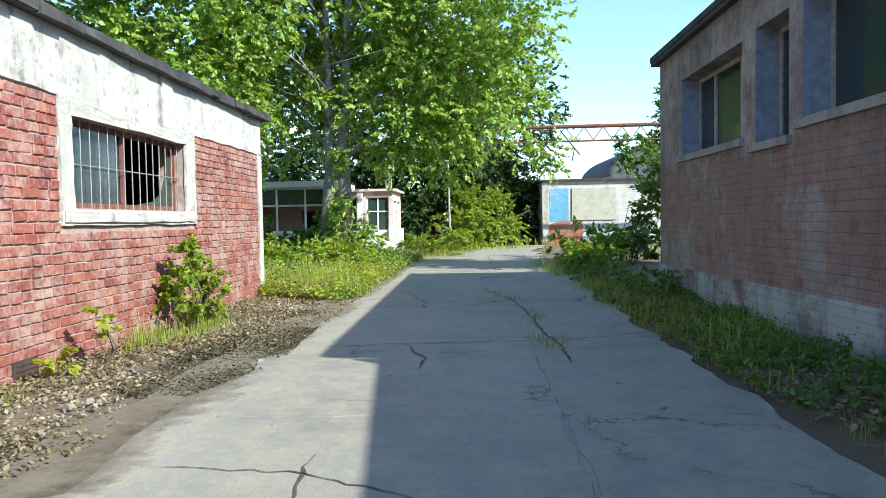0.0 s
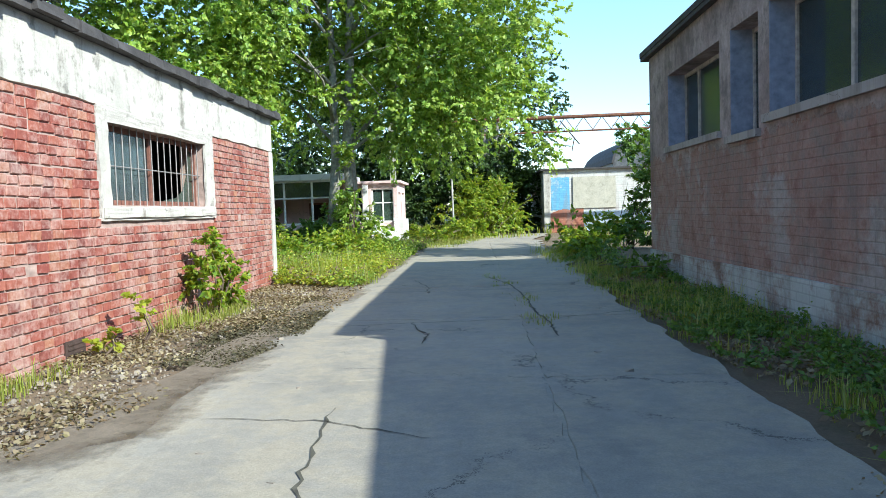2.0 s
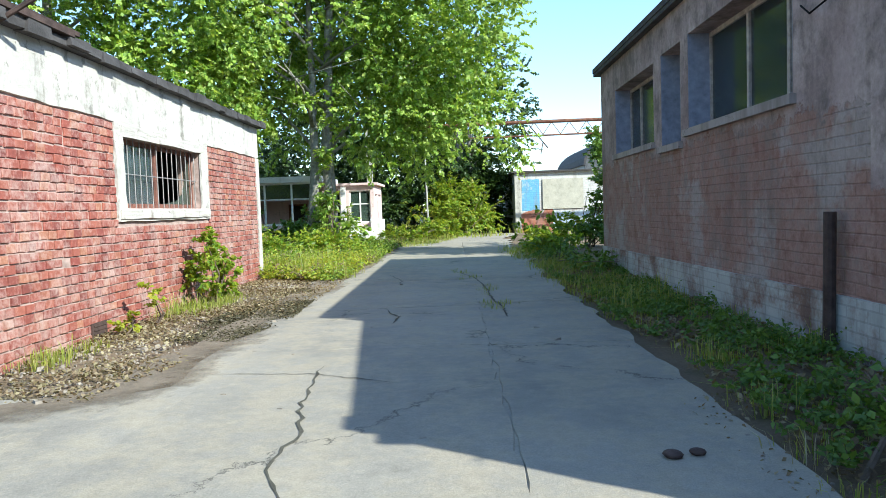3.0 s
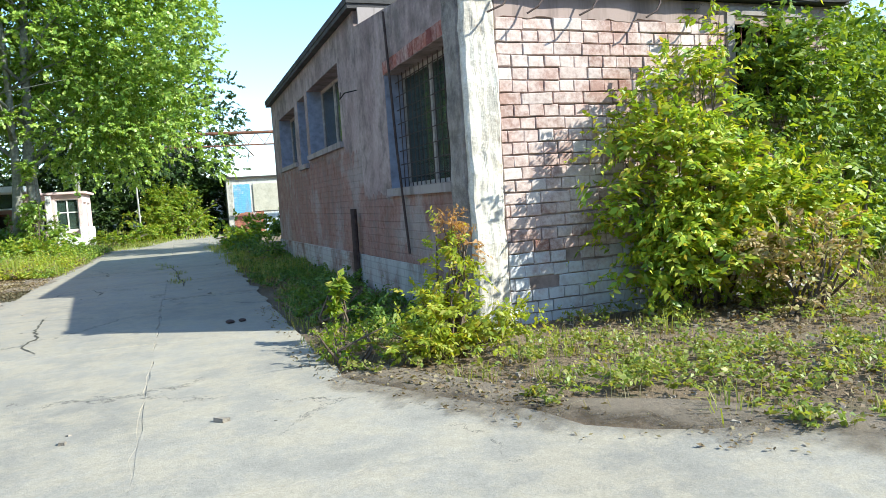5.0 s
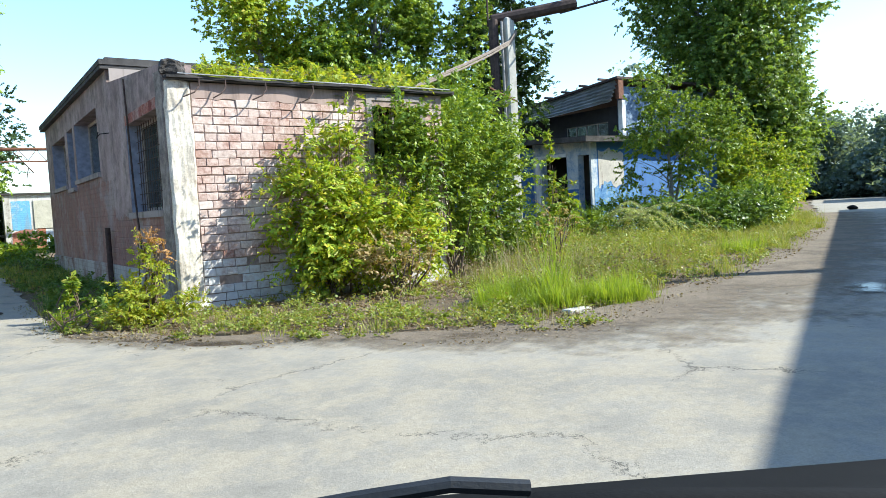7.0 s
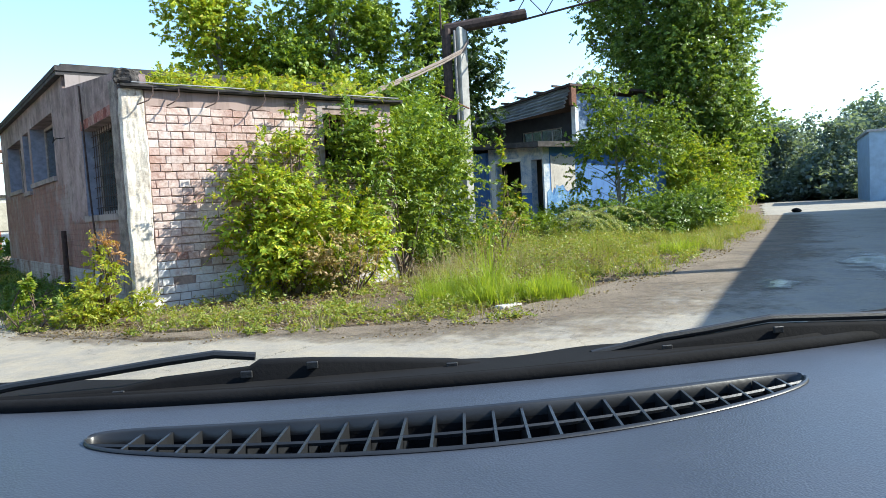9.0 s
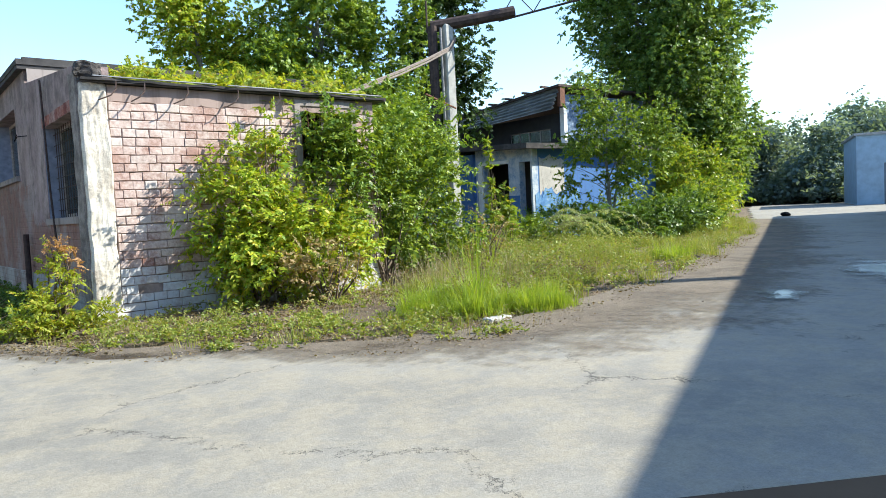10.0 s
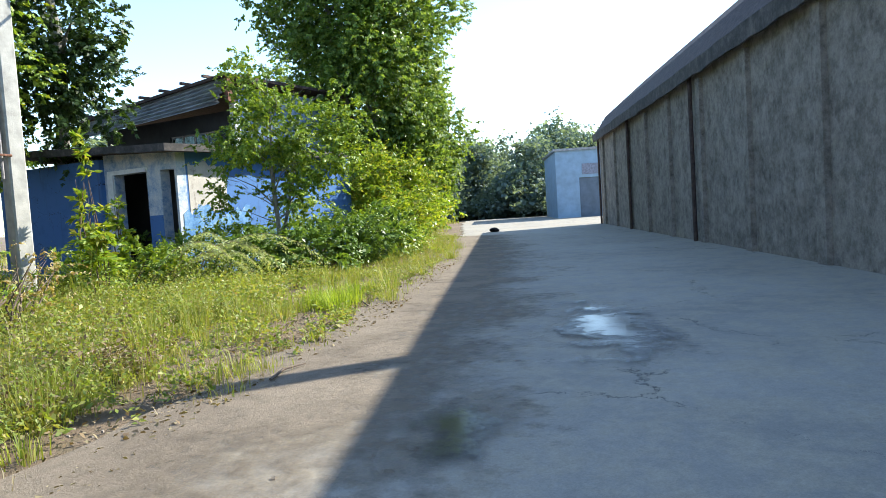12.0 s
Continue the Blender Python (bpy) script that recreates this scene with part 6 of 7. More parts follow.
bush("seedling", (-1.20, 0.05, 0), [(-1.20, 0.05, 0.35, 0.05, 0.05, 0.3)], 60, 0.05, 60, bush_leaf, "thin upright weed stalk", 3, 0.03, "weed", "", 6, 2.0)
# by the blue house
bush("bramble", (13.03, 3.98, 0), [(12.81, 3.97, 0.55, 1.0, 0.8, 0.5), (14.31, 3.48, 0.55, 1.1, 0.8, 0.5), (16.02, 2.82, 0.6, 1.1, 0.8, 0.6), (17.74, 2.94, 0.6, 1.1, 0.8, 0.65)], 17000, 0.055, 61, green_leaf, "bramble thicket on the verge", 16, 0.18)
bush("bramble", (20.12, 4.12, 0), [(19.69, 3.79, 0.9, 1.1, 0.8, 0.9), (21.68, 4.72, 1.3, 1.1, 0.9, 1.3), (20.55, 5.35, 1.8, 1.2, 0.9, 1.5)], 20000, 0.065, 62, bush_leaf, "tall thicket at the foot of the poplar", 14, 0.2)
bush("bramble", (15.80, 7.60, 0), [(15.80, 7.00, 0.5, 1.2, 0.8, 0.5), (13.88, 6.85, 0.45, 1.2, 0.8, 0.4), (19.26, 6.86, 1.3, 1.1, 0.9, 1.2)], 9000, 0.08, 63, dark_leaf, "dark shrubs against the blue wall", 12, 0.18)
bush("bramble", (27.34, 8.21, 0), [(27.34, 8.31, 0.8, 1.2, 0.8, 0.8), (30.38, 9.94, 0.9, 1.6, 1.0, 0.9), (33.90, 11.80, 1.1, 2.0, 1.1, 1.1)], 6000, 0.14, 64, bush_leaf, "hedge running along the far verge", 10, 0.24)
for k, (x, y, h) in enumerate(((9.5, 3.1, 2.2), (10.0, 3.7, 2.7), (10.8, 4.1, 2.0), (9.2, 2.3, 1.5))):
    bush("tall_weed", (x, y, 0), [(x, y, h * 0.55, 0.1, 0.1, h * 0.45)], 520, 0.06, 70 + k, bush_leaf, "tall leafy weed stalk with a feathery top", 4, 0.06, "weed", "tall weeds by the post", 10, 2.4)
bush("verge_bush", (10.0, 3.2, 0), [(9.3, 2.9, 0.42, 0.6, 0.5, 0.4), (10.3, 3.2, 0.4, 0.8, 0.6, 0.38), (11.4, 3.2, 0.38, 0.7, 0.6, 0.34)], 6500, 0.05, 75, green_leaf, "tangled green weeds before the blue house", 12, 0.14)
bush("leafy_shrub", (13.4, 1.9, 0), [(12.4, 2.1, 0.55, 0.8, 0.6, 0.5), (13.4, 1.7, 0.5, 0.8, 0.6, 0.45), (14.6, 2.0, 0.65, 0.9, 0.7, 0.6), (15.8, 2.0, 0.6, 0.9, 0.7, 0.55)], 9000, 0.07, 76, dark_leaf, "dense dark-leaved shrub under the elder", 14, 0.14, "shrub", "", 16, 1.7)
# drooping fern-like stems
rng = np.random.default_rng(81)
fern = thing("drooping_weed", (11.0, 2.7, 0), "pale drooping feathery weed stems", "weed")
pts, ways = [], []
for k in range(13):
    foot = Vector((11.0 + rng.normal() * 0.2, 2.7 + rng.normal() * 0.3, 0))
    span = rng.uniform(1.3, 2.3)
    head = foot + Vector((span * rng.uniform(-0.1, 0.6), -span * rng.uniform(0.55, 0.9), rng.uniform(0.1, 0.8)))
    peak = foot.lerp(head, 0.45) + Vector((0, 0, rng.uniform(0.95, 1.45)))
    run = [(foot * (1 - u) + peak * u) * (1 - u) + (peak * (1 - u) + head * u) * u for u in (i / 9 for i in range(10))]
    part("stem", tube(bmesh.new(), run, [0.009 - 0.0007 * i for i in range(10)], 4), straw, fern)
    for u in np.arange(2.5, 8.95, 0.28):
        i = int(u)
        p, way = run[i].lerp(run[i + 1], u - i), (run[i + 1] - run[i]).normalized()
        side = way.cross(Vector((0, 0, 1))).normalized()
        for e in (-1, 1):
            pts.append(p)
            ways.append(side * e + way * 0.55 + Vector((0, 0, -0.25)) + Vector(rng.normal(size=3) * 0.15))
mesh_part("foliage", sprigs("foliage", np.array([tuple(p) for p in pts]), np.array([tuple(w) for w in ways]), rng.uniform(0.08, 0.2, len(pts)), 6, 0.02, rng, 0.35, 3.2, 0.3), pale_fern, fern)
# left verge and the end of the drive
bush("verge_bush", (-7.6, 17.4, 0), [(-7.4, 17.2, 0.35, 1.0, 0.8, 0.32), (-9.0, 18.0, 0.4, 1.0, 0.8, 0.38), (-6.0, 17.6, 0.3, 0.9, 0.8, 0.28)], 7000, 0.07, 91, bush_leaf, "rank green growth under the poplar", 12, 0.16)
bush("verge_bush", (-8.4, 21.5, 0), [(-9.6, 22.5, 0.6, 0.8, 0.6, 0.6), (-8.3, 22.4, 0.4, 0.8, 0.7, 0.4), (-6.9, 19.4, 0.7, 0.3, 0.3, 0.7)], 3000, 0.1, 92, dark_leaf, "dark shrub before the glazed porch", 12, 0.16)
bush("trunk_climber", (-6.5, 19.2, 0), [(-6.4, 19.2, 1.0, 0.5, 0.45, 0.9), (-6.7, 19.1, 2.1, 0.45, 0.4, 0.9), (-5.9, 19.3, 0.5, 0.6, 0.5, 0.5)], 2200, 0.085, 66, poplar_leaf, "suckers and climber round the poplar trunk", 8, 0.15)
bush("verge_bush", (-2.6, 29.4, 0), [(-2.2, 30.0, 1.1, 1.5, 0.9, 1.1), (-3.9, 29.6, 0.7, 1.2, 0.8, 0.7), (-2.9, 31.2, 1.4, 1.2, 0.9, 1.4)], 13000, 0.085, 93, bush_leaf, "sunlit hedge at the drive's end", 12, 0.2)
# dark hedges added to fill bright gaps that lie in deep shade
bush("dark_hedge", (-3.5, 33.0, 0), [(-6.4, 32.4, 1.3, 1.5, 0.6, 1.4), (-4.2, 32.6, 1.4, 1.5, 0.6, 1.5), (-2.2, 32.8, 1.4, 1.4, 0.6, 1.5), (-0.6, 33.2, 1.3, 1.0, 0.6, 1.4)], 13000, 0.12, 67, shade_leaf, "dark dense hedge behind the kiosk, shade put into leaf colour", 12, 0.25)
bush("dark_hedge", (-8.0, 37.0, 0), [(-15.0, 37.0, 2.2, 2.2, 0.9, 2.3), (-11.5, 37.4, 2.4, 2.2, 0.9, 2.5), (-8.0, 37.2, 2.5, 2.2, 0.9, 2.6), (-4.8, 37.4, 2.6, 2.0, 0.9, 2.7), (-2.0, 37.2, 2.5, 1.7, 0.9, 2.6)], 22000, 0.17, 68, shade_leaf, "tall dark hedge closing the drive, shade put into leaf colour", 14, 0.3)
bush("verge_bush", (-5.0, 24.6, 0), [(-4.6, 24.4, 0.3, 0.9, 0.8, 0.28), (-3.2, 26.6, 0.35, 0.9, 0.6, 0.3)], 2600, 0.08, 94, bush_leaf, "low weeds beside the kiosk", 8, 0.12)
bush("house_shrub", (0.9, 18.6, 0), [(1.5, 18.6, 1.4, 0.6, 0.6, 1.1), (1.8, 19.0, 2.4, 0.45, 0.45, 0.8), (1.0, 18.2, 0.6, 0.6, 0.6, 0.5)], 3400, 0.085, 95, dark_leaf, "spindly dark shrub past the pink house", 12, 0.15)
bush("house_shrub", (-0.9, 17.4, 0), [(-0.9, 17.4, 0.45, 0.6, 0.6, 0.42), (-0.3, 16.6, 0.5, 0.6, 0.6, 0.45), (-0.7, 15.4, 0.3, 0.5, 0.6, 0.3)], 3200, 0.075, 96, bush_leaf, "weeds spilling onto the drive", 10, 0.12)
bush("house_shrub", (-0.7, 13.6, 0), [(-0.7, 13.4, 0.22, 0.5, 1.2, 0.2), (-0.5, 10.8, 0.16, 0.4, 1.2, 0.15)], 1800, 0.045, 97, dark_leaf, "shaded weeds along the house wall", 10, 0.1)
bush("wall_sapling", (-6.2, 8.15, 0), [(-6.22, 8.1, 0.5, 0.2, 0.28, 0.4), (-6.2, 7.95, 0.82, 0.1, 0.14, 0.16), (-6.18, 8.3, 0.3, 0.22, 0.3, 0.25)], 2300, 0.055, 98, bush_leaf, "green sapling rooted at the red wall", 6, 0.06, "sapling", "", 10, 1.3)
bush("seedling", (-6.2, 6.2, 0), [(-6.2, 6.2, 0.22, 0.05, 0.08, 0.18)], 60, 0.045, 99, yellow_leaf, "small yellow seedling at the wall", 2, 0.04, "sapling", "seedlings at the red wall", 4, 1.4)
bush("seedling", (-6.25, 5.55, 0), [(-6.25, 5.6, 0.14, 0.08, 0.12, 0.1)], 70, 0.045, 100, yellow_leaf, "small yellow seedling at the wall", 2, 0.04, "sapling", "seedlings at the red wall", 4, 1.3)


def inside(poly, x, y):
    n, c = len(poly), np.zeros(len(x), bool)
    for i in range(n):
        (ax, ay), (bx, by) = poly[i], poly[(i + 1) % n]
        hit = (ay > y) != (by > y)
        c ^= hit & (x < (bx - ax) * (y - ay) / (by - ay + 1e-12) + ax)
    return c


def grass(name, poly, count, height, seed, material, label, tufts=0.25, width=0.006, patch=0.9, lean=0.45, per=14, gate=-0.12):
    """Grass in tufts over a plot: thin bent blades, thicker in patches."""
    rng = np.random.default_rng(seed)
    xs_, ys_ = [p[0] for p in poly], [p[1] for p in poly]
    k = int(count * 2.2) // per
    x, y = rng.uniform(min(xs_), max(xs_), k), rng.uniform(min(ys_), max(ys_), k)
    field = np.array([noise.noise(Vector((a * patch, b * patch, seed))) for a, b in zip(x, y)])
    keep = inside(poly, x, y) & (field + rng.uniform(-0.35, 0.35, k) > gate)
    x, y, field = x[keep], y[keep], field[keep]
    own = np.repeat(rng.lognormal(-0.1, 0.4, len(x)), per)
    x, y, field = np.repeat(x, per), np.repeat(y, per), np.repeat(field, per)
    n = len(x)
    ox, oy = rng.normal(size=n) * tufts * 0.4, rng.normal(size=n) * tufts * 0.4
    x, y = x + ox, y + oy
    h = height * own * rng.uniform(0.35, 1.15, n) * (0.75 + 0.6 * np.clip(field, -0.5, 0.8))
    a, b = np.arctan2(oy, ox) + rng.normal(size=n) * 0.7, np.abs(rng.normal(size=n)) * lean
    dx, dy = np.cos(a), np.sin(a)
    w = width * rng.uniform(0.5, 1.5, n)
    low, mid, tip = np.full(n, -0.03), h * 0.62, h * (1.0 - 0.25 * np.clip(b, 0, 1.2))
    reach = h * b
    v = np.zeros((n, 2, 4, 3))
    v[:, 0, 0] = np.stack([x - dy * w, y + dx * w, low], 1)
    v[:, 0, 1] = np.stack([x + dy * w, y - dx * w, low], 1)
    v[:, 0, 2] = np.stack([x + dx * reach * 0.35 + dy * w * 0.7, y + dy * reach * 0.35 - dx * w * 0.7, mid], 1)
    v[:, 0, 3] = np.stack([x + dx * reach * 0.35 - dy * w * 0.7, y + dy * reach * 0.35 + dx * w * 0.7, mid], 1)
    v[:, 1, 0], v[:, 1, 1] = v[:, 0, 3], v[:, 0, 2]
    v[:, 1, 2] = np.stack([x + dx * reach + dy * w * 0.1, y + dy * reach - dx * w * 0.1, tip], 1)
    v[:, 1, 3] = np.stack([x + dx * reach - dy * w * 0.1, y + dy * reach + dx * w * 0.1, tip], 1)
    v = v.reshape(-1, 4, 3)
    return tagged(mesh_part(name, quads(name, v), material, None), label, "grass", kind="stuff")


def ground_leaves(name, poly, count, size, seed, material, label, height=0.05, patch=1.2, cat="weeds"):
    rng = np.random.default_rng(seed)
    xs_, ys_ = [p[0] for p in poly], [p[1] for p in poly]
    k = int(count * 2)
    x, y = rng.uniform(min(xs_), max(xs_), k), rng.uniform(min(ys_), max(ys_), k)
    f = np.array([noise.noise(Vector((a * patch, b * patch, seed * 0.37))) for a, b in zip(x, y)])
    keep = inside(poly, x, y) & (f + rng.uniform(-0.3, 0.3, k) > 0.0)
    x, y, f = x[keep], y[keep], f[keep]
    z = 0.012 + np.abs(rng.normal(size=len(x))) * height * (0.5 + np.clip(f, 0, 1))
    return tagged(mesh_part(name, leaf_mesh(name, np.stack([x, y, z], 1), size, rng, 0.9, 1.7), material, None), label, cat, kind="stuff")


B_PLOT = [(-1.45, 0.6), (-1.467, -0.402), (-1.317, -1.002), (-0.517, -2.602), (0.533, -3.552), (1.233, -4.302), (2.133, -4.802), (2.933, -4.702), (4.233, -4.252), (6.333, -3.602), (8.633, -2.802), (12.533, -1.252), (16.233, 0.298), (20.033, 2.148), (20, 5), (12, 5.5), (8, 3.5), (4.5, -0.1), (0.1, -0.2), (-0.15, 3), (-1.3, 3)]
NEAR_B = [(-1.4, 0.2), (-1.5, -0.45), (-1.35, -1.05), (-0.55, -2.65), (0.5, -3.6), (1.2, -4.35), (2.1, -4.85), (2.9, -4.75), (4.2, -4.3), (4.4, -1.8), (3.2, -0.4), (0.1, -0.2)]
TALL = [(2.9, -3.2), (4.4, -3.4), (6.2, -2.6), (7.4, -1.2), (6.2, 0.4), (4.2, -0.4)]
SOFT = [(3.4, -4), (6.355, -3.57), (8.655, -2.77), (12.555, -1.22), (16.255, 0.33), (20.055, 2.18), (26.5, 5.7), (30, 9), (20, 5), (10, 2.5), (6, 0)]
def weedlets(name, poly, count, height, size, seed, material, label, patch=1.1, gate=0.05):
    """Small leafy weeds in patches: a few short stems each with leaves along them."""
    rng = np.random.default_rng(seed)
    xs_, ys_ = [p[0] for p in poly], [p[1] for p in poly]
    k = int(count * 2.4)
    x, y = rng.uniform(min(xs_), max(xs_), k), rng.uniform(min(ys_), max(ys_), k)
    f = np.array([noise.noise(Vector((a * patch, b * patch, seed * 0.61))) for a, b in zip(x, y)])
    keep = inside(poly, x, y) & (f + rng.uniform(-0.3, 0.3, k) > gate)
    x, y, f = np.repeat(x[keep], 4), np.repeat(y[keep], 4), np.repeat(f[keep], 4)
    n = len(x)
    a = rng.uniform(0, 2 * np.pi, n)
    way = np.stack([np.cos(a) * 0.6, np.sin(a) * 0.6, rng.uniform(0.4, 1.3, n)], 1)
    foot = np.stack([x + rng.normal(size=n) * 0.015, y + rng.normal(size=n) * 0.015, np.full(n, 0.01)], 1)
    length = height * rng.lognormal(-0.15, 0.45, n) * (0.8 + np.clip(f, 0, 0.6))
    return tagged(mesh_part(name, sprigs(name, foot, way, length, 7, size, rng, 0.25, 1.8, 0.2), material, None), label, "weeds", kind="stuff")


def stones(name, poly, count, size, seed, material, label):
    rng = np.random.default_rng(seed)
    xs_, ys_ = [p[0] for p in poly], [p[1] for p in poly]
    x, y = rng.uniform(min(xs_), max(xs_), count * 2), rng.uniform(min(ys_), max(ys_), count * 2)
    keep = inside(poly, x, y)
    v, f = [], []
    cube = np.array([(-1, -1, -1), (1, -1, -1), (1, 1, -1), (-1, 1, -1), (-0.7, -0.7, 1), (0.7, -0.7, 1), (0.7, 0.7, 1), (-0.7, 0.7, 1)], float)
    for a, b in zip(x[keep][:count], y[keep][:count]):
        s = size * rng.lognormal(0, 0.5)
        t = rng.uniform(0, 6.28)
        c = cube * (1 + rng.normal(size=(8, 3)) * 0.22) * np.array([s, s * rng.uniform(0.5, 1), s * rng.uniform(0.3, 0.7)])
        c[:, :2] = c[:, :2] @ np.array([[math.cos(t), -math.sin(t)], [math.sin(t), math.cos(t)]])
        o = len(v)
        v += [tuple(q) for q in c + np.array([a, b, s * 0.2])]
        f += [tuple(o + i for i in q) for q in ((4, 5, 6, 7), (0, 1, 5, 4), (1, 2, 6, 5), (2, 3, 7, 6), (3, 0, 4, 7))]
    me = bpy.data.meshes.new(name)
    me.from_pydata(v, [], f)
    return tagged(mesh_part(name, me, material, None), label, "rubble", kind="stuff")


INNER = [(-1.1, 0.6), (-1.28, -0.13), (-1.13, -0.73), (-0.33, -2.33), (0.72, -3.28), (1.42, -4.03), (2.32, -4.53), (3.12, -4.43), (4.42, -3.98), (6.52, -3.33), (8.82, -2.53), (12.72, -0.98), (16.42, 0.57), (20.22, 2.42), (20, 5), (12, 5.5), (8, 3.5), (4.5, -0.1), (0.1, -0.2)]
A_FOOT = [(-1.3, 12.0), (-1.3, 0.2), (-0.9, -0.3), (-0.05, -0.3), (-0.05, 12.0)]
DRIFT = [(-1.65, 3), (-1.6, 0.6), (-1.665, -0.69), (-1.515, -1.29), (-0.715, -2.89), (0.335, -3.84), (1.035, -4.59), (1.935, -5.09), (2.735, -4.99), (4.035, -4.54), (6.135, -3.89), (8.435, -3.09), (12.335, -1.54), (12.4, -0.6), (8.4, -2.2), (3.2, -3.9), (1.2, -3.2), (0.2, -2), (-0.9, -0.2), (-0.9, 3)]
grass("verge_grass", B_PLOT, 17000, 0.09, 201, grass_blade, "short patchy grass and weeds on the verge", 0.16, 0.003, 1.1, 0.7, 30, 0.05)
grass("verge_grass", SOFT, 40000, 0.25, 202, grass_blade, "bright tussocks of grass along the road", 0.16, 0.0035, 0.7, 0.8, 60, 0.0)
grass("verge_grass", SOFT, 26000, 0.12, 222, grass_blade, "short rough grass along the road", 0.3, 0.004, 0.5, 0.7)
grass("verge_grass", TALL, 15000, 0.28, 203, grass_blade, "long green grass before the thicket", 0.18, 0.003, 1.0, 0.8, 60, 0.08)
grass("tussock", [(2.3, -3.2), (2.9, -3.9), (3.5, -3.6), (3.6, -2.8), (2.8, -2.5)], 7000, 0.25, 232, fresh_grass, "bright tussock of long soft grass", 0.16, 0.003, 0.5, 0.7, 60, -0.3)
grass("tussock", [(3.3, -4.1), (3.9, -4.15), (4.1, -3.6), (3.5, -3.5)], 2600, 0.26, 233, fresh_grass, "small tussock of soft grass by the road", 0.14, 0.003, 0.5, 0.7, 50, -0.3)
grass("tussock", [(9.4, -1.9), (11.6, -1.2), (11.8, -0.5), (9.8, -1.0)], 6000, 0.26, 234, fresh_grass, "soft green tussocks along the road edge", 0.2, 0.004, 0.6, 0.7, 50, -0.2)
grass("dry_grass", [(3.2, -2.2), (5.4, -2.2), (6.4, -0.8), (5.2, -0.1), (3.4, -1.0)], 1700, 0.52, 204, straw, "pale dry grass stalks", 0.35, 0.0022, 1.5, 0.4)
grass("dry_grass", B_PLOT, 3600, 0.17, 219, straw, "bleached dead stalks among the weeds", 0.3, 0.0022, 0.8, 0.9)
weedlets("weed_patch", NEAR_B, 1700, 0.11, 0.024, 205, weed_leaf, "low yellow-green weeds creeping over the soil", 1.6, 0.3)
weedlets("weed_patch", INNER, 3600, 0.13, 0.024, 206, weed_leaf, "low green weeds among the grass", 1.1, 0.24)
weedlets("weed_patch", A_FOOT, 550, 0.14, 0.03, 223, dark_leaf, "shaded weeds at the foot of the wall", 0.9, 0.05)
ground_leaves("leaf_litter", A_FOOT, 5000, 0.03, 224, dry_leaf, "brown litter on the shaded soil", 0.01, 0.9, "litter")
grass("verge_grass", A_FOOT, 1900, 0.14, 225, grass_blade, "thin grass at the foot of the wall", 0.2, 0.0035, 0.9, 0.7, 30, 0.05)
NEAR_POST = [(5.0, -2.8), (7.6, -2.4), (9.6, -0.6), (9.0, 2.6), (6.6, 1.0)]
weedlets("weed_patch", NEAR_POST, 650, 0.5, 0.03, 237, weed_leaf, "tall rank weeds between post and road", 0.7, 0.05)
grass("verge_grass", NEAR_POST, 9000, 0.36, 238, grass_blade, "long rough grass between post and road", 0.2, 0.003, 0.8, 0.6, 50, 0.0)
POST_FOOT = [(6.6, -0.4), (9, -0.8), (13, 1.2), (12.5, 4.4), (8.4, 4.4), (7, 2.2)]
weedlets("weed_patch", POST_FOOT, 1500, 0.42, 0.03, 230, weed_leaf, "rank weeds round the concrete post", 0.8, -0.1)
weedlets("weed_patch", POST_FOOT, 600, 0.5, 0.028, 231, weed_leaf, "yellow weeds round the concrete post", 0.8, 0.0)
weedlets("dry_weeds", TALL, 500, 0.3, 0.028, 226, dry_leaf, "rusty dying weeds in the grass", 1.2, 0.1)
weedlets("weed_patch", TALL, 1200, 0.24, 0.026, 227, weed_leaf, "yellowing weeds before the thicket", 0.9, 0.05)
weedlets("weed_patch", SOFT, 1900, 0.2, 0.028, 220, weed_leaf, "leafy weeds in the roadside grass", 0.7, 0.05)
ground_leaves("leaf_litter", NEAR_B, 9000, 0.024, 207, dry_leaf, "brown fallen leaves and stalks on soil", 0.012, 0.8, "litter")
ground_leaves("leaf_litter", DRIFT, 14000, 0.018, 221, dry_leaf, "brown leaves drifted onto the paving edge", 0.006, 1.4, "litter")
ground_leaves("leaf_litter", [(4, -4.4), (8.8, -3.0), (12.6, -1.45), (16.3, 0.1), (16.0, 0.9), (12.2, -0.5), (8.4, -2.0), (4, -3.5)], 9000, 0.026, 208, dry_leaf, "brown litter along the verge edge", 0.012, 1.0, "litter")
L_PLOT = [(-6.5, 11.6), (-4.9, 10.0), (-4.75, 13.0), (-4.7, 17.5), (-4.6, 24.0), (-9, 25.5), (-14, 20), (-9, 12.2)]
grass("verge_grass", L_PLOT, 40000, 0.3, 209, grass_blade, "overgrown grass verge beside the drive", 0.2, 0.005, 0.9, 0.8, 50, -0.1)
weedlets("weed_patch", L_PLOT, 3200, 0.3, 0.045, 210, green_leaf, "weeds under the poplar", 0.7, 0.0)
weedlets("weed_patch", [(-6.3, 11.2), (-5.2, 10.6), (-4.8, 12.4), (-5.0, 16.0), (-7.5, 16.0)], 1300, 0.26, 0.038, 211, yellow_leaf, "yellowing weeds on the verge")
weedlets("dry_weeds", L_PLOT, 1100, 0.3, 0.04, 228, dry_leaf, "rusty dying weeds on the verge", 0.8, 0.1)
grass("dry_grass", L_PLOT, 2200, 0.3, 229, straw, "bleached stalks on the verge", 0.3, 0.004, 0.8, 0.7)
L_STRIP = [(-6.5, 3.1), (-5.3, 3.0), (-4.9, 5.0), (-4.75, 8.0), (-4.8, 11.5), (-6.5, 11.6)]
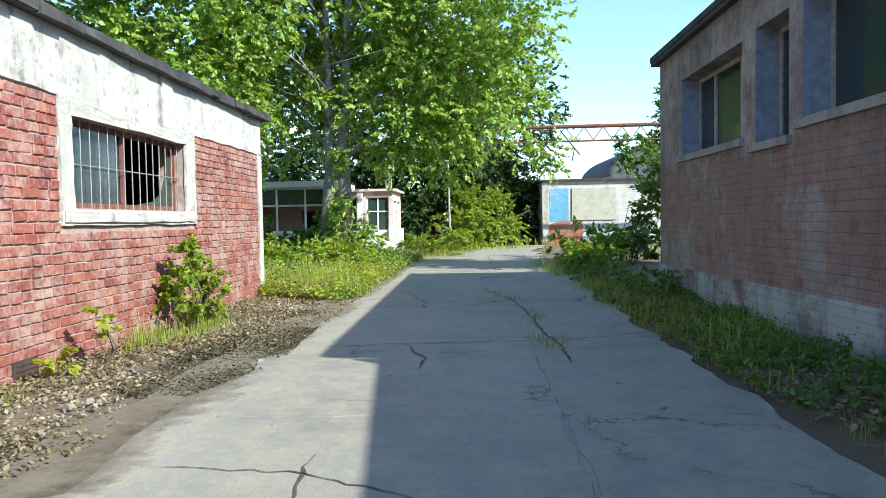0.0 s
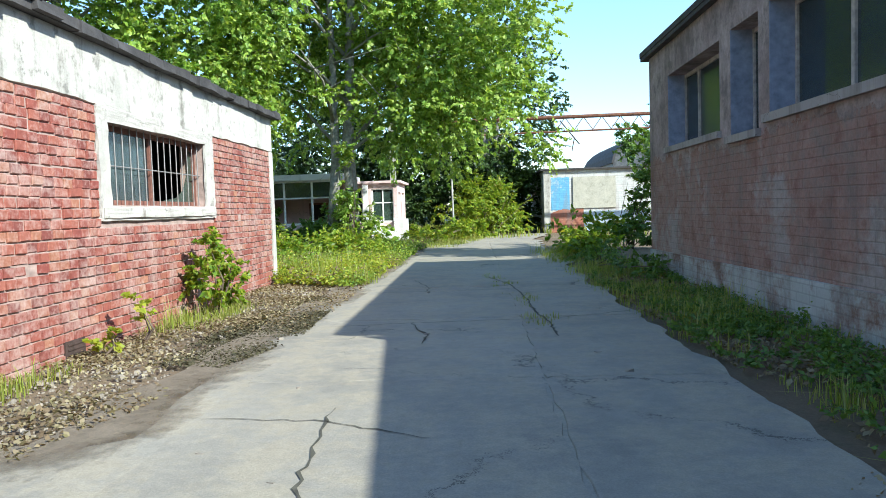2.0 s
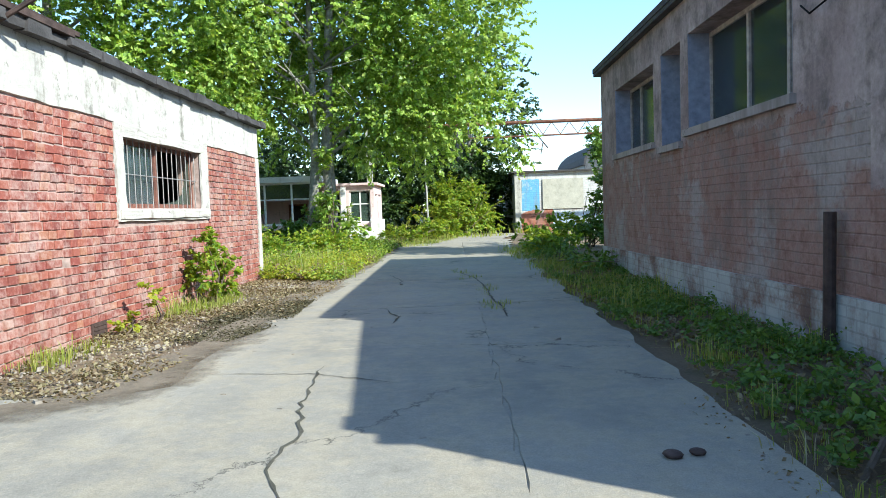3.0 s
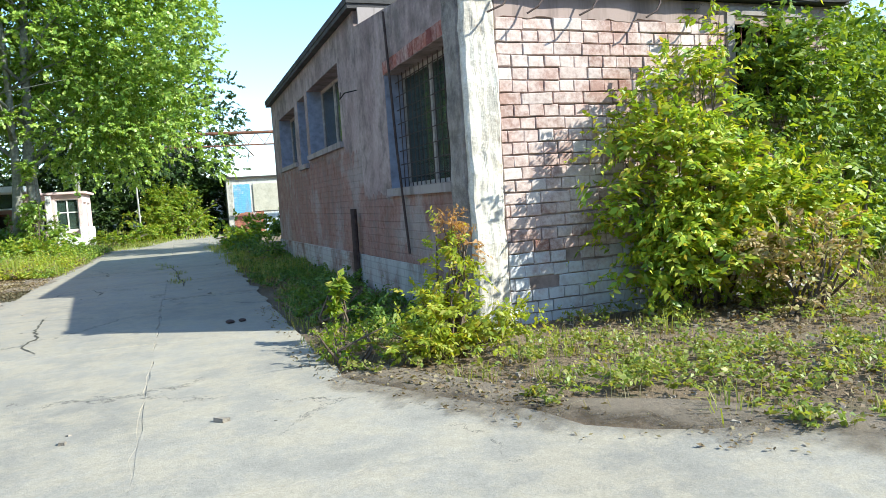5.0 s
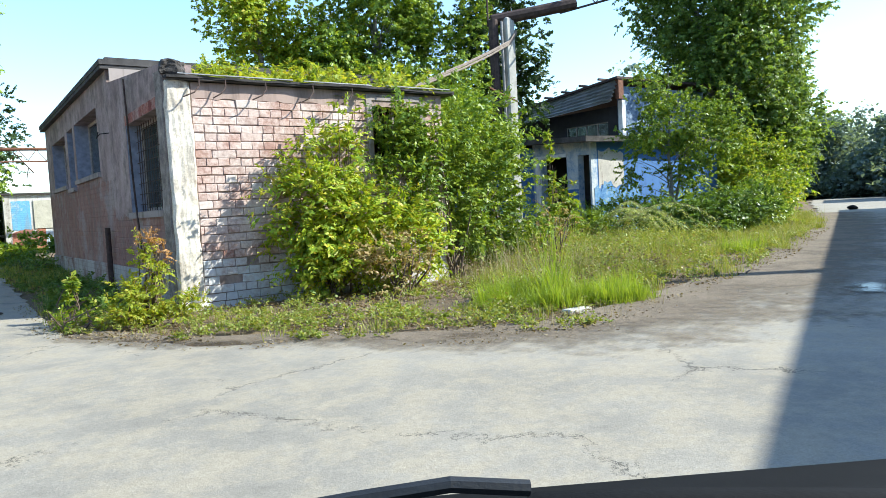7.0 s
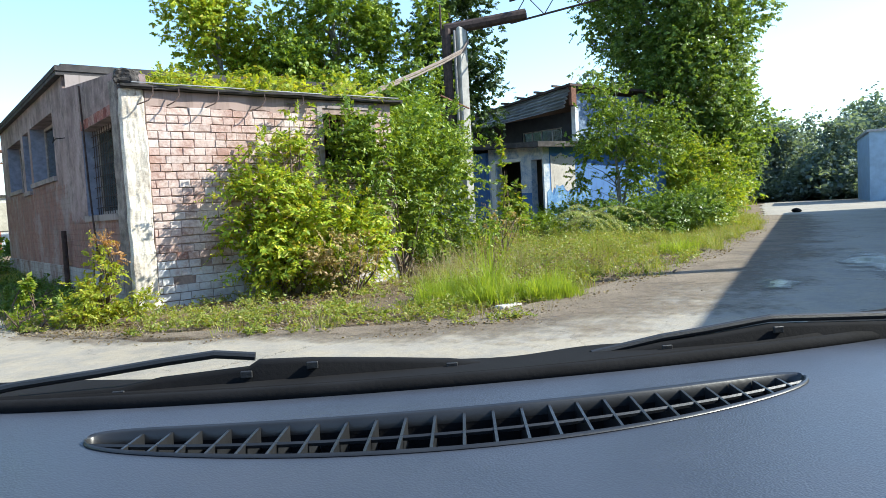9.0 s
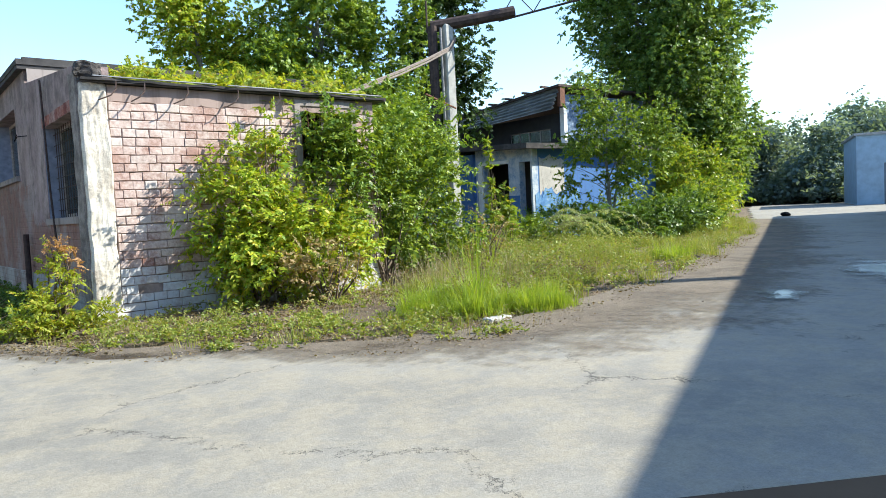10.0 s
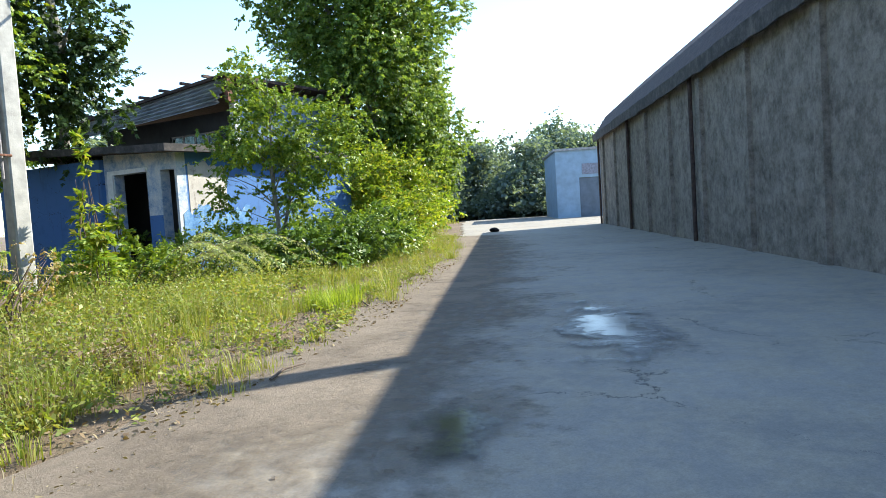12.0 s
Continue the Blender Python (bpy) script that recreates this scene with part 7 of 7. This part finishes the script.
ground_leaves("leaf_litter", [(-6.5, 3.2), (-5.9, 3.1), (-5.4, 5.2), (-5.25, 8.0), (-5.3, 11.2), (-6.5, 11.4)], 1500, 0.022, 235, straw, "bleached leaves and chips along the red wall", 0.014, 0.7, "litter")
ground_leaves("moss", [(-5.7, 5.2), (-5.0, 5.0), (-4.72, 6.2), (-4.8, 8.4), (-5.2, 9.6), (-5.6, 8.2)], 8000, 0.018, 236, moss_leaf, "dark moss and rotten leaves on the damp edge", 0.006, 1.1, "moss")
ground_leaves("leaf_litter", L_STRIP, 8000, 0.024, 212, dry_leaf, "brown litter heaped along the red wall", 0.012, 0.9, "litter")
grass("verge_grass", [(-6.5, 6.7), (-6.0, 6.7), (-5.9, 8.8), (-6.5, 8.8)], 600, 0.16, 213, grass_blade, "grass tuft under the sapling", 0.15, 0.004)
grass("verge_grass", [(-6.5, 4.0), (-6.2, 4.2), (-6.25, 5.2), (-6.5, 5.2)], 260, 0.13, 214, grass_blade, "grass tuft at the wall's foot", 0.15, 0.004)
grass("verge_grass", [(-1.3, 6.0), (-0.1, 6.0), (-0.1, 18.5), (-1.6, 18.5), (-1.5, 14)], 5000, 0.17, 215, grass_blade, "grass along the shaded wall", 0.25, 0.004)
grass("verge_grass", [(-4.8, 21.0), (-3.9, 21.0), (-3.0, 25.5), (-2.3, 30.5), (-5.5, 30.5)], 6000, 0.16, 216, grass_blade, "patchy grass across the drive's end", 0.3, 0.006)
grass("crack_grass", [(-2.62, 6.6), (-2.25, 6.6), (-2.3, 9.0), (-2.5, 10.6), (-2.9, 12.2), (-3.0, 10.4), (-2.6, 8.6)], 900, 0.07, 217, grass_blade, "grass growing in the slab joint", 0.12, 0.004)
DRIFT_FAR = [(1.935, -5.09), (2.735, -4.99), (4.035, -4.54), (6.135, -3.89), (8.435, -3.09), (12.335, -1.54), (16.035, 0.01), (19.835, 1.86), (27.8, 5.6), (27.4, 6.6), (20.385, 2.66), (16.585, 0.81), (12.885, -0.74), (8.985, -2.29), (6.685, -3.09), (4.585, -3.74), (3.285, -4.19), (2.485, -4.29)]
stones("rubble", DRIFT_FAR, 1400, 0.007, 306, soil, "crumbs of earth along the road edge")
grass("far_meadow", [(8, 5), (30, 8.5), (52, 20), (40, 40), (-8, 60), (-30, 40), (-9, 13), (-8, 26), (0, 27), (6, 14)], 30000, 0.4, 218, grass_blade, "rough ground behind the buildings", 0.6, 0.02, 0.3)


rubble_mat = plain("rubble", (0.27, 0.23, 0.185), 0.95, 0, 0.45, 9.0, 0.5)
stones("rubble", L_STRIP, 2300, 0.009, 301, rubble_mat, "broken mortar and pebbles along the red wall")
stones("rubble", DRIFT, 1500, 0.006, 305, rubble_mat, "crumbs of concrete along the paving edge")
stones("rubble", NEAR_B, 900, 0.008, 302, rubble_mat, "pebbles and crumbs of concrete in the soil")
stones("grit", [(-4.6, -2), (-1.4, -2), (-1.4, 13), (-4.7, 13)], 350, 0.008, 303, rubble_mat, "loose grit on the drive")
stones("grit", [(1.5, -6.5), (12, -2.6), (12, -1.6), (2.5, -4.8)], 120, 0.006, 304, rubble_mat, "loose grit along the road edge")
def puddle(x, y, rx, ry, turn, seed, label):
    """A film of standing water that thins out to damp concrete at an uneven shore."""
    bm = bmesh.new()
    cover = bm.verts.layers.float.new("cover")
    r = random.Random(seed)
    c, sn = math.cos(turn), math.sin(turn)
    rings = []
    for k in range(1, 7):
        ring = []
        for i in range(28):
            t = math.tau * i / 28
            q = k / 6 * (1 + 0.28 * noise.noise(Vector((math.cos(t) * 1.6, math.sin(t) * 1.6, seed))))
            u, w = rx * q * math.cos(t), ry * q * math.sin(t)
            v = bm.verts.new((x + c * u - sn * w, y + sn * u + c * w, 0.0285 - 0.0004 * k))
            v[cover] = 1.0 - k / 6
            ring.append(v)
        rings.append(ring)
    hub = bm.verts.new((x, y, 0.0285))
    hub[cover] = 1.0
    for i in range(28):
        bm.faces.new((hub, rings[0][i], rings[0][(i + 1) % 28]))
        for p, q in zip(rings, rings[1:]):
            bm.faces.new((p[i], q[i], q[(i + 1) % 28], p[(i + 1) % 28]))
    tagged(part("puddle", bm, water, None, "", True), label, "puddle", kind="structure")


puddle(5.75, -5.55, 0.85, 0.34, 0.4, 5, "small puddle drying on the shaded road")
puddle(8.8, -5.5, 2.0, 0.75, 0.45, 9, "long shallow puddle on the shaded road")
# single lumps and litter
tagged(part("broken_slab", worn(bevelled(boxes(((10.7, 0.8, -0.03), (11.7, 1.5, 0.07))), 0.012, 1), 6, 0.03, 4.0), old_concrete, None), "flat broken concrete slab lying in the grass", "slab")
for k, (x, y, a, l) in enumerate(((7.6, -3.1, 0.5, 0.7), (6.3, -3.75, 0.2, 0.5), (9.6, -2.2, 0.7, 0.6), (11.4, -1.5, 0.3, 0.5))):
    d = Vector((math.cos(a), math.sin(a), 0))
    run = [Vector((x, y, 0.035)), Vector((x, y, 0.05)) + d * l * 0.5 + Vector((-d.y, d.x, 0)) * 0.04, Vector((x, y, 0.035)) + d * l]
    tagged(part("fallen_twig", tube(bmesh.new(), run, [0.012, 0.009, 0.004], 5), twig, None), "dry bent twig lying on the dirt", "twig", "twigs on the road edge")
for x, y, s, nm, lb in ((0.0, -0.5, 0.06, "stone", "white broken stone in the weeds"), (-1.95, 1.75, 0.036, "clod", "dark clod lying on the paving"), (-1.83, 1.78, 0.03, "clod", "dark clod lying on the paving")):
    bm = bmesh.new()
    bmesh.ops.create_icosphere(bm, subdivisions=2, radius=s)
    for v in bm.verts:
        v.co = Vector((v.co.x * 1.3, v.co.y, v.co.z * 0.6)) * (1 + 0.3 * noise.noise(v.co * 22)) + Vector((x, y, s * 0.45 + 0.015))
    tagged(part(nm, bm, white_plaster if nm == "stone" else rust_dark, None), lb, "stone")
tagged(part("litter_scrap", bevelled(boxes(((2.7, -4.1, -0.02), (3.0, -3.96, 0.03))), 0.01, 1), white_plaster, None), "flat pale scrap lying on the verge", "litter")
tagged(part("concrete_slab", bevelled(boxes(((10.3, 0.9, -0.03), (11.2, 1.35, 0.06))), 0.02, 1), road_dirt, None), "dusty concrete slab sunk in the grass", "slab")
bm = bmesh.new()
bmesh.ops.create_icosphere(bm, subdivisions=2, radius=0.22)
for v in bm.verts:
    v.co = Vector((v.co.x * 1.5, v.co.y * 0.8, v.co.z * 0.5)) * (1 + 0.35 * noise.noise(v.co * 5)) + Vector((30.0, 5.9, 0.09))
tagged(part("dark_lump", bm, black_rubber, None), "black lump of scrap lying on the road", "scrap")


# ---- dashboard of the car, as it stands while the car waits ----
CAR = Matrix.Translation((-2.34, -9.66, 0)) @ pose(0, 0, 0, 0, 0, -30.8)
DECK = 0.907


def car_at(a, b, z):
    return CAR @ Vector((a, b, z))


dash = thing("car_dashboard", CAR @ Vector((0.1, 0.8, 0)), "dark grained car dashboard with a long defroster grille", "dashboard")
glass_line = lambda a: 0.885 + 0.2 * (a - 0.1) ** 2


def vent_edges(a):
    x = max(-1.0, min(1.0, (a - 0.11) / 0.425))
    top, low = 0.760 + 0.25 * (a - 0.1) ** 2, 0.640 + 0.65 * (a - 0.1) ** 2
    mid, half = (top + low) / 2, (top - low) / 2 * math.sqrt(max(0.0, 1 - min(1.0, abs(x) + 1e-6) ** 18))
    return mid - half, mid + half


crown = lambda a, b: DECK - 0.05 * max(0.0, 0.5 - b) ** 1.2 - 0.012 * (a - 0.1) ** 2
bm = bmesh.new()
cols = [-0.85, -0.7, -0.55, -0.42] + [-0.315 + 0.85 * (0.5 - 0.5 * math.cos(math.pi * i / 40)) for i in range(41)] + [0.6, 0.72, 0.86, 1.0]
low_cols, top_cols = [], []
for a in cols:
    lo, hi = vent_edges(a)
    low_cols.append([bm.verts.new(car_at(a, b, crown(a, b))) for b in (0.22, 0.3, 0.4, 0.5, (0.5 + lo) / 2, lo)])
    top_cols.append([bm.verts.new(car_at(a, b, crown(a, b))) for b in (hi, (hi + glass_line(a)) / 2, glass_line(a))])
for group_ in (low_cols, top_cols):
    for p, q in zip(group_, group_[1:]):
        for i in range(len(p) - 1):
            bm.faces.new((p[i], q[i], q[i + 1], p[i + 1]))
bmesh.ops.remove_doubles(bm, verts=bm.verts[:], dist=0.0004)
# front lip over the glass, rear fascia
top = part("dash_top", bm, dash_plastic, dash, "blue-black leather-grained dash top", True)
bm = bmesh.new()
rows = []
for a in cols:
    rows.append([bm.verts.new(car_at(a, b, z)) for b, z in ((0.222, crown(a, 0.22) - 0.002), (0.19, DECK - 0.07), (0.17, DECK - 0.16), (0.2, DECK - 0.3), (0.5, DECK - 0.34), (glass_line(a), DECK - 0.3), (glass_line(a) - 0.002, DECK - 0.004))])
for p, q in zip(rows, rows[1:]):
    for i in range(6):
        bm.faces.new((p[i], p[i + 1], q[i + 1], q[i]))
part("fascia", bm, dash_plastic, dash, "", True)
# grille: a sunk tray, one long rib and many fins
inner = cols[4:45]


def tray(sections):
    bm = bmesh.new()
    rings = []
    for a in inner:
        lo, hi = vent_edges(a)
        z = crown(a, lo)
        rings.append([bm.verts.new(car_at(a, (lo if side < 0 else hi) + b, z + h)) for side, b, h in sections])
    for p, q in zip(rings, rings[1:]):
        for i in range(len(p) - 1):
            bm.faces.new((p[i], q[i], q[i + 1], p[i + 1]))
    return bm


grille = part("defroster_grille", tray([(-1, -0.007, 0.001), (-1, -0.004, 0.004), (-1, 0.002, 0.001), (-1, 0.003, -0.012)]), vent_plastic, dash, "long lens-shaped defroster grille", True)
part("grille_rim", tray([(1, -0.003, -0.012), (1, -0.002, 0.001), (1, 0.004, 0.004), (1, 0.007, 0.001)]), vent_plastic, grille, "", True)
# black well: the deep shade between the fins is put into its colour
part("vent_well", tray([(-1, 0.003, -0.012), (-1, 0.004, -0.07), (1, -0.004, -0.08), (1, -0.003, -0.012)]), black_rubber, grille, "black well under the grille, shade between fins put into its colour", True)
bm = bmesh.new()
mid = [(a, sum(vent_edges(a)) / 2 - 0.006) for a in inner[1:-1]]
tube(bm, [car_at(a, b, crown(a, b) - 0.004) for a, b in mid], 0.0032, 6)
part("long_rib", bm, vent_plastic, grille)
for i in range(24):
    a = -0.272 + i * 0.0332
    lo, hi = vent_edges(a)
    b0, b1, zc = lo + 0.001, hi - 0.001, crown(a, lo)
    m0 = (lo + hi) / 2 - 0.006
    bm = bmesh.new()
    for s0, s1 in ((b0, m0), (m0, b1)):
        f = [(s0, zc - 0.001), (s1, zc - 0.001), (s1, zc - 0.045), (s0, zc - 0.034)]
        l, r_ = [bm.verts.new(car_at(a - 0.0016 + (b - 0.7) * 0.15, b, z)) for b, z in f], [bm.verts.new(car_at(a + 0.0016 + (b - 0.7) * 0.15, b, z)) for b, z in f]
        bm.faces.new(l)
        bm.faces.new(r_[::-1])
        for k in range(4):
            bm.faces.new((l[k], r_[k], r_[(k + 1) % 4], l[(k + 1) % 4]))
    part("fin", bm, vent_plastic, grille)
gasket = tubes(([car_at(a, glass_line(a) - 0.004, crown(a, glass_line(a)) + 0.004) for a in cols], 0.011), sides=8)
part("gasket", gasket, black_rubber, dash, "thick black windscreen gasket", True)
# cowl and wipers beyond the glass
bm = bmesh.new()
rows = [[bm.verts.new(car_at(a, b, z)) for b, z in ((glass_line(a) + 0.004, DECK - 0.004), (glass_line(a) + 0.012, DECK + 0.012), (glass_line(a) + 0.03, DECK + 0.006), (glass_line(a) + 0.12 + 0.012 * math.sin(a * 23), DECK + 0.006), (1.12, DECK - 0.06), (1.24, DECK - 0.07), (1.26, DECK - 0.14))] for a in cols]
for p, q in zip(rows, rows[1:]):
    for i in range(6):
        bm.faces.new((p[i], q[i], q[i + 1], p[i + 1]))
part("cowl", bm, black_rubber, dash, "black plastic cowl below the windscreen", True)
wiper_steel = plain("wiper_steel", (0.018, 0.019, 0.021), 0.5, 0.0, 0.2, 20)


def wiper(arm, body, label):
    """A parked wiper: a flat moulded blade carrier with a rounded upper edge, and the arm that holds it."""
    bm = bmesh.new()
    rings = []
    for a, z in body:
        rings.append([bm.verts.new(car_at(a, b, h)) for b, h in ((0.965, DECK - 0.06), (0.965, z - 0.004), (0.972, z), (0.99, z - 0.001), (0.998, z - 0.008), (0.998, DECK - 0.06))])
    for p, q in zip(rings, rings[1:]):
        for i in range(5):
            bm.faces.new((p[i], q[i], q[i + 1], p[i + 1]))
    bm.faces.new(rings[0])
    bm.faces.new(rings[-1][::-1])
    w = part("wiper", tubes(([car_at(a, 0.985, z) for a, z in arm], 0.006), sides=8), wiper_steel, dash, label)
    part("wiper_blade", bm, black_rubber, w, "black rubber wiper blade", True)
    for a, z in body[2:-2:2]:
        part("wiper_clip", bevelled(boxes(((a - 0.008, 0.96, z - 0.012), (a + 0.008, 0.964, z - 0.002))), 0.001, 1), wiper_steel, w).matrix_basis = CAR.copy()


wiper([(-0.6, 0.910), (-0.48, 0.928), (-0.37, 0.937), (-0.28, 0.946), (-0.215, 0.951), (-0.16, 0.944)],
      [(-0.7, 0.912), (-0.52, 0.914), (-0.34, 0.917), (-0.29, 0.925), (-0.17, 0.931), (-0.155, 0.940), (-0.08, 0.937), (0.03, 0.928), (0.116, 0.920), (0.195, 0.908), (0.25, 0.893)], "black wiper arm lying along the cowl")
wiper([(0.33, 0.909), (0.44, 0.926), (0.51, 0.932), (0.615, 0.943), (0.72, 0.938), (0.9, 0.93)],
      [(0.25, 0.893), (0.35, 0.909), (0.438, 0.921), (0.51, 0.926), (0.615, 0.936), (0.71, 0.931), (0.81, 0.926), (0.95, 0.92)], "black wiper arm lying along the cowl")
# the bulkhead that carries it all
bm = bmesh.new()
vs = box(bm, (-0.8, 0.96, -0.02), (0.95, 1.0, DECK - 0.06))
for v in vs:
    v.co = CAR @ v.co
part("bulkhead", bm, black_rubber, dash, "plain black bulkhead under the dash")
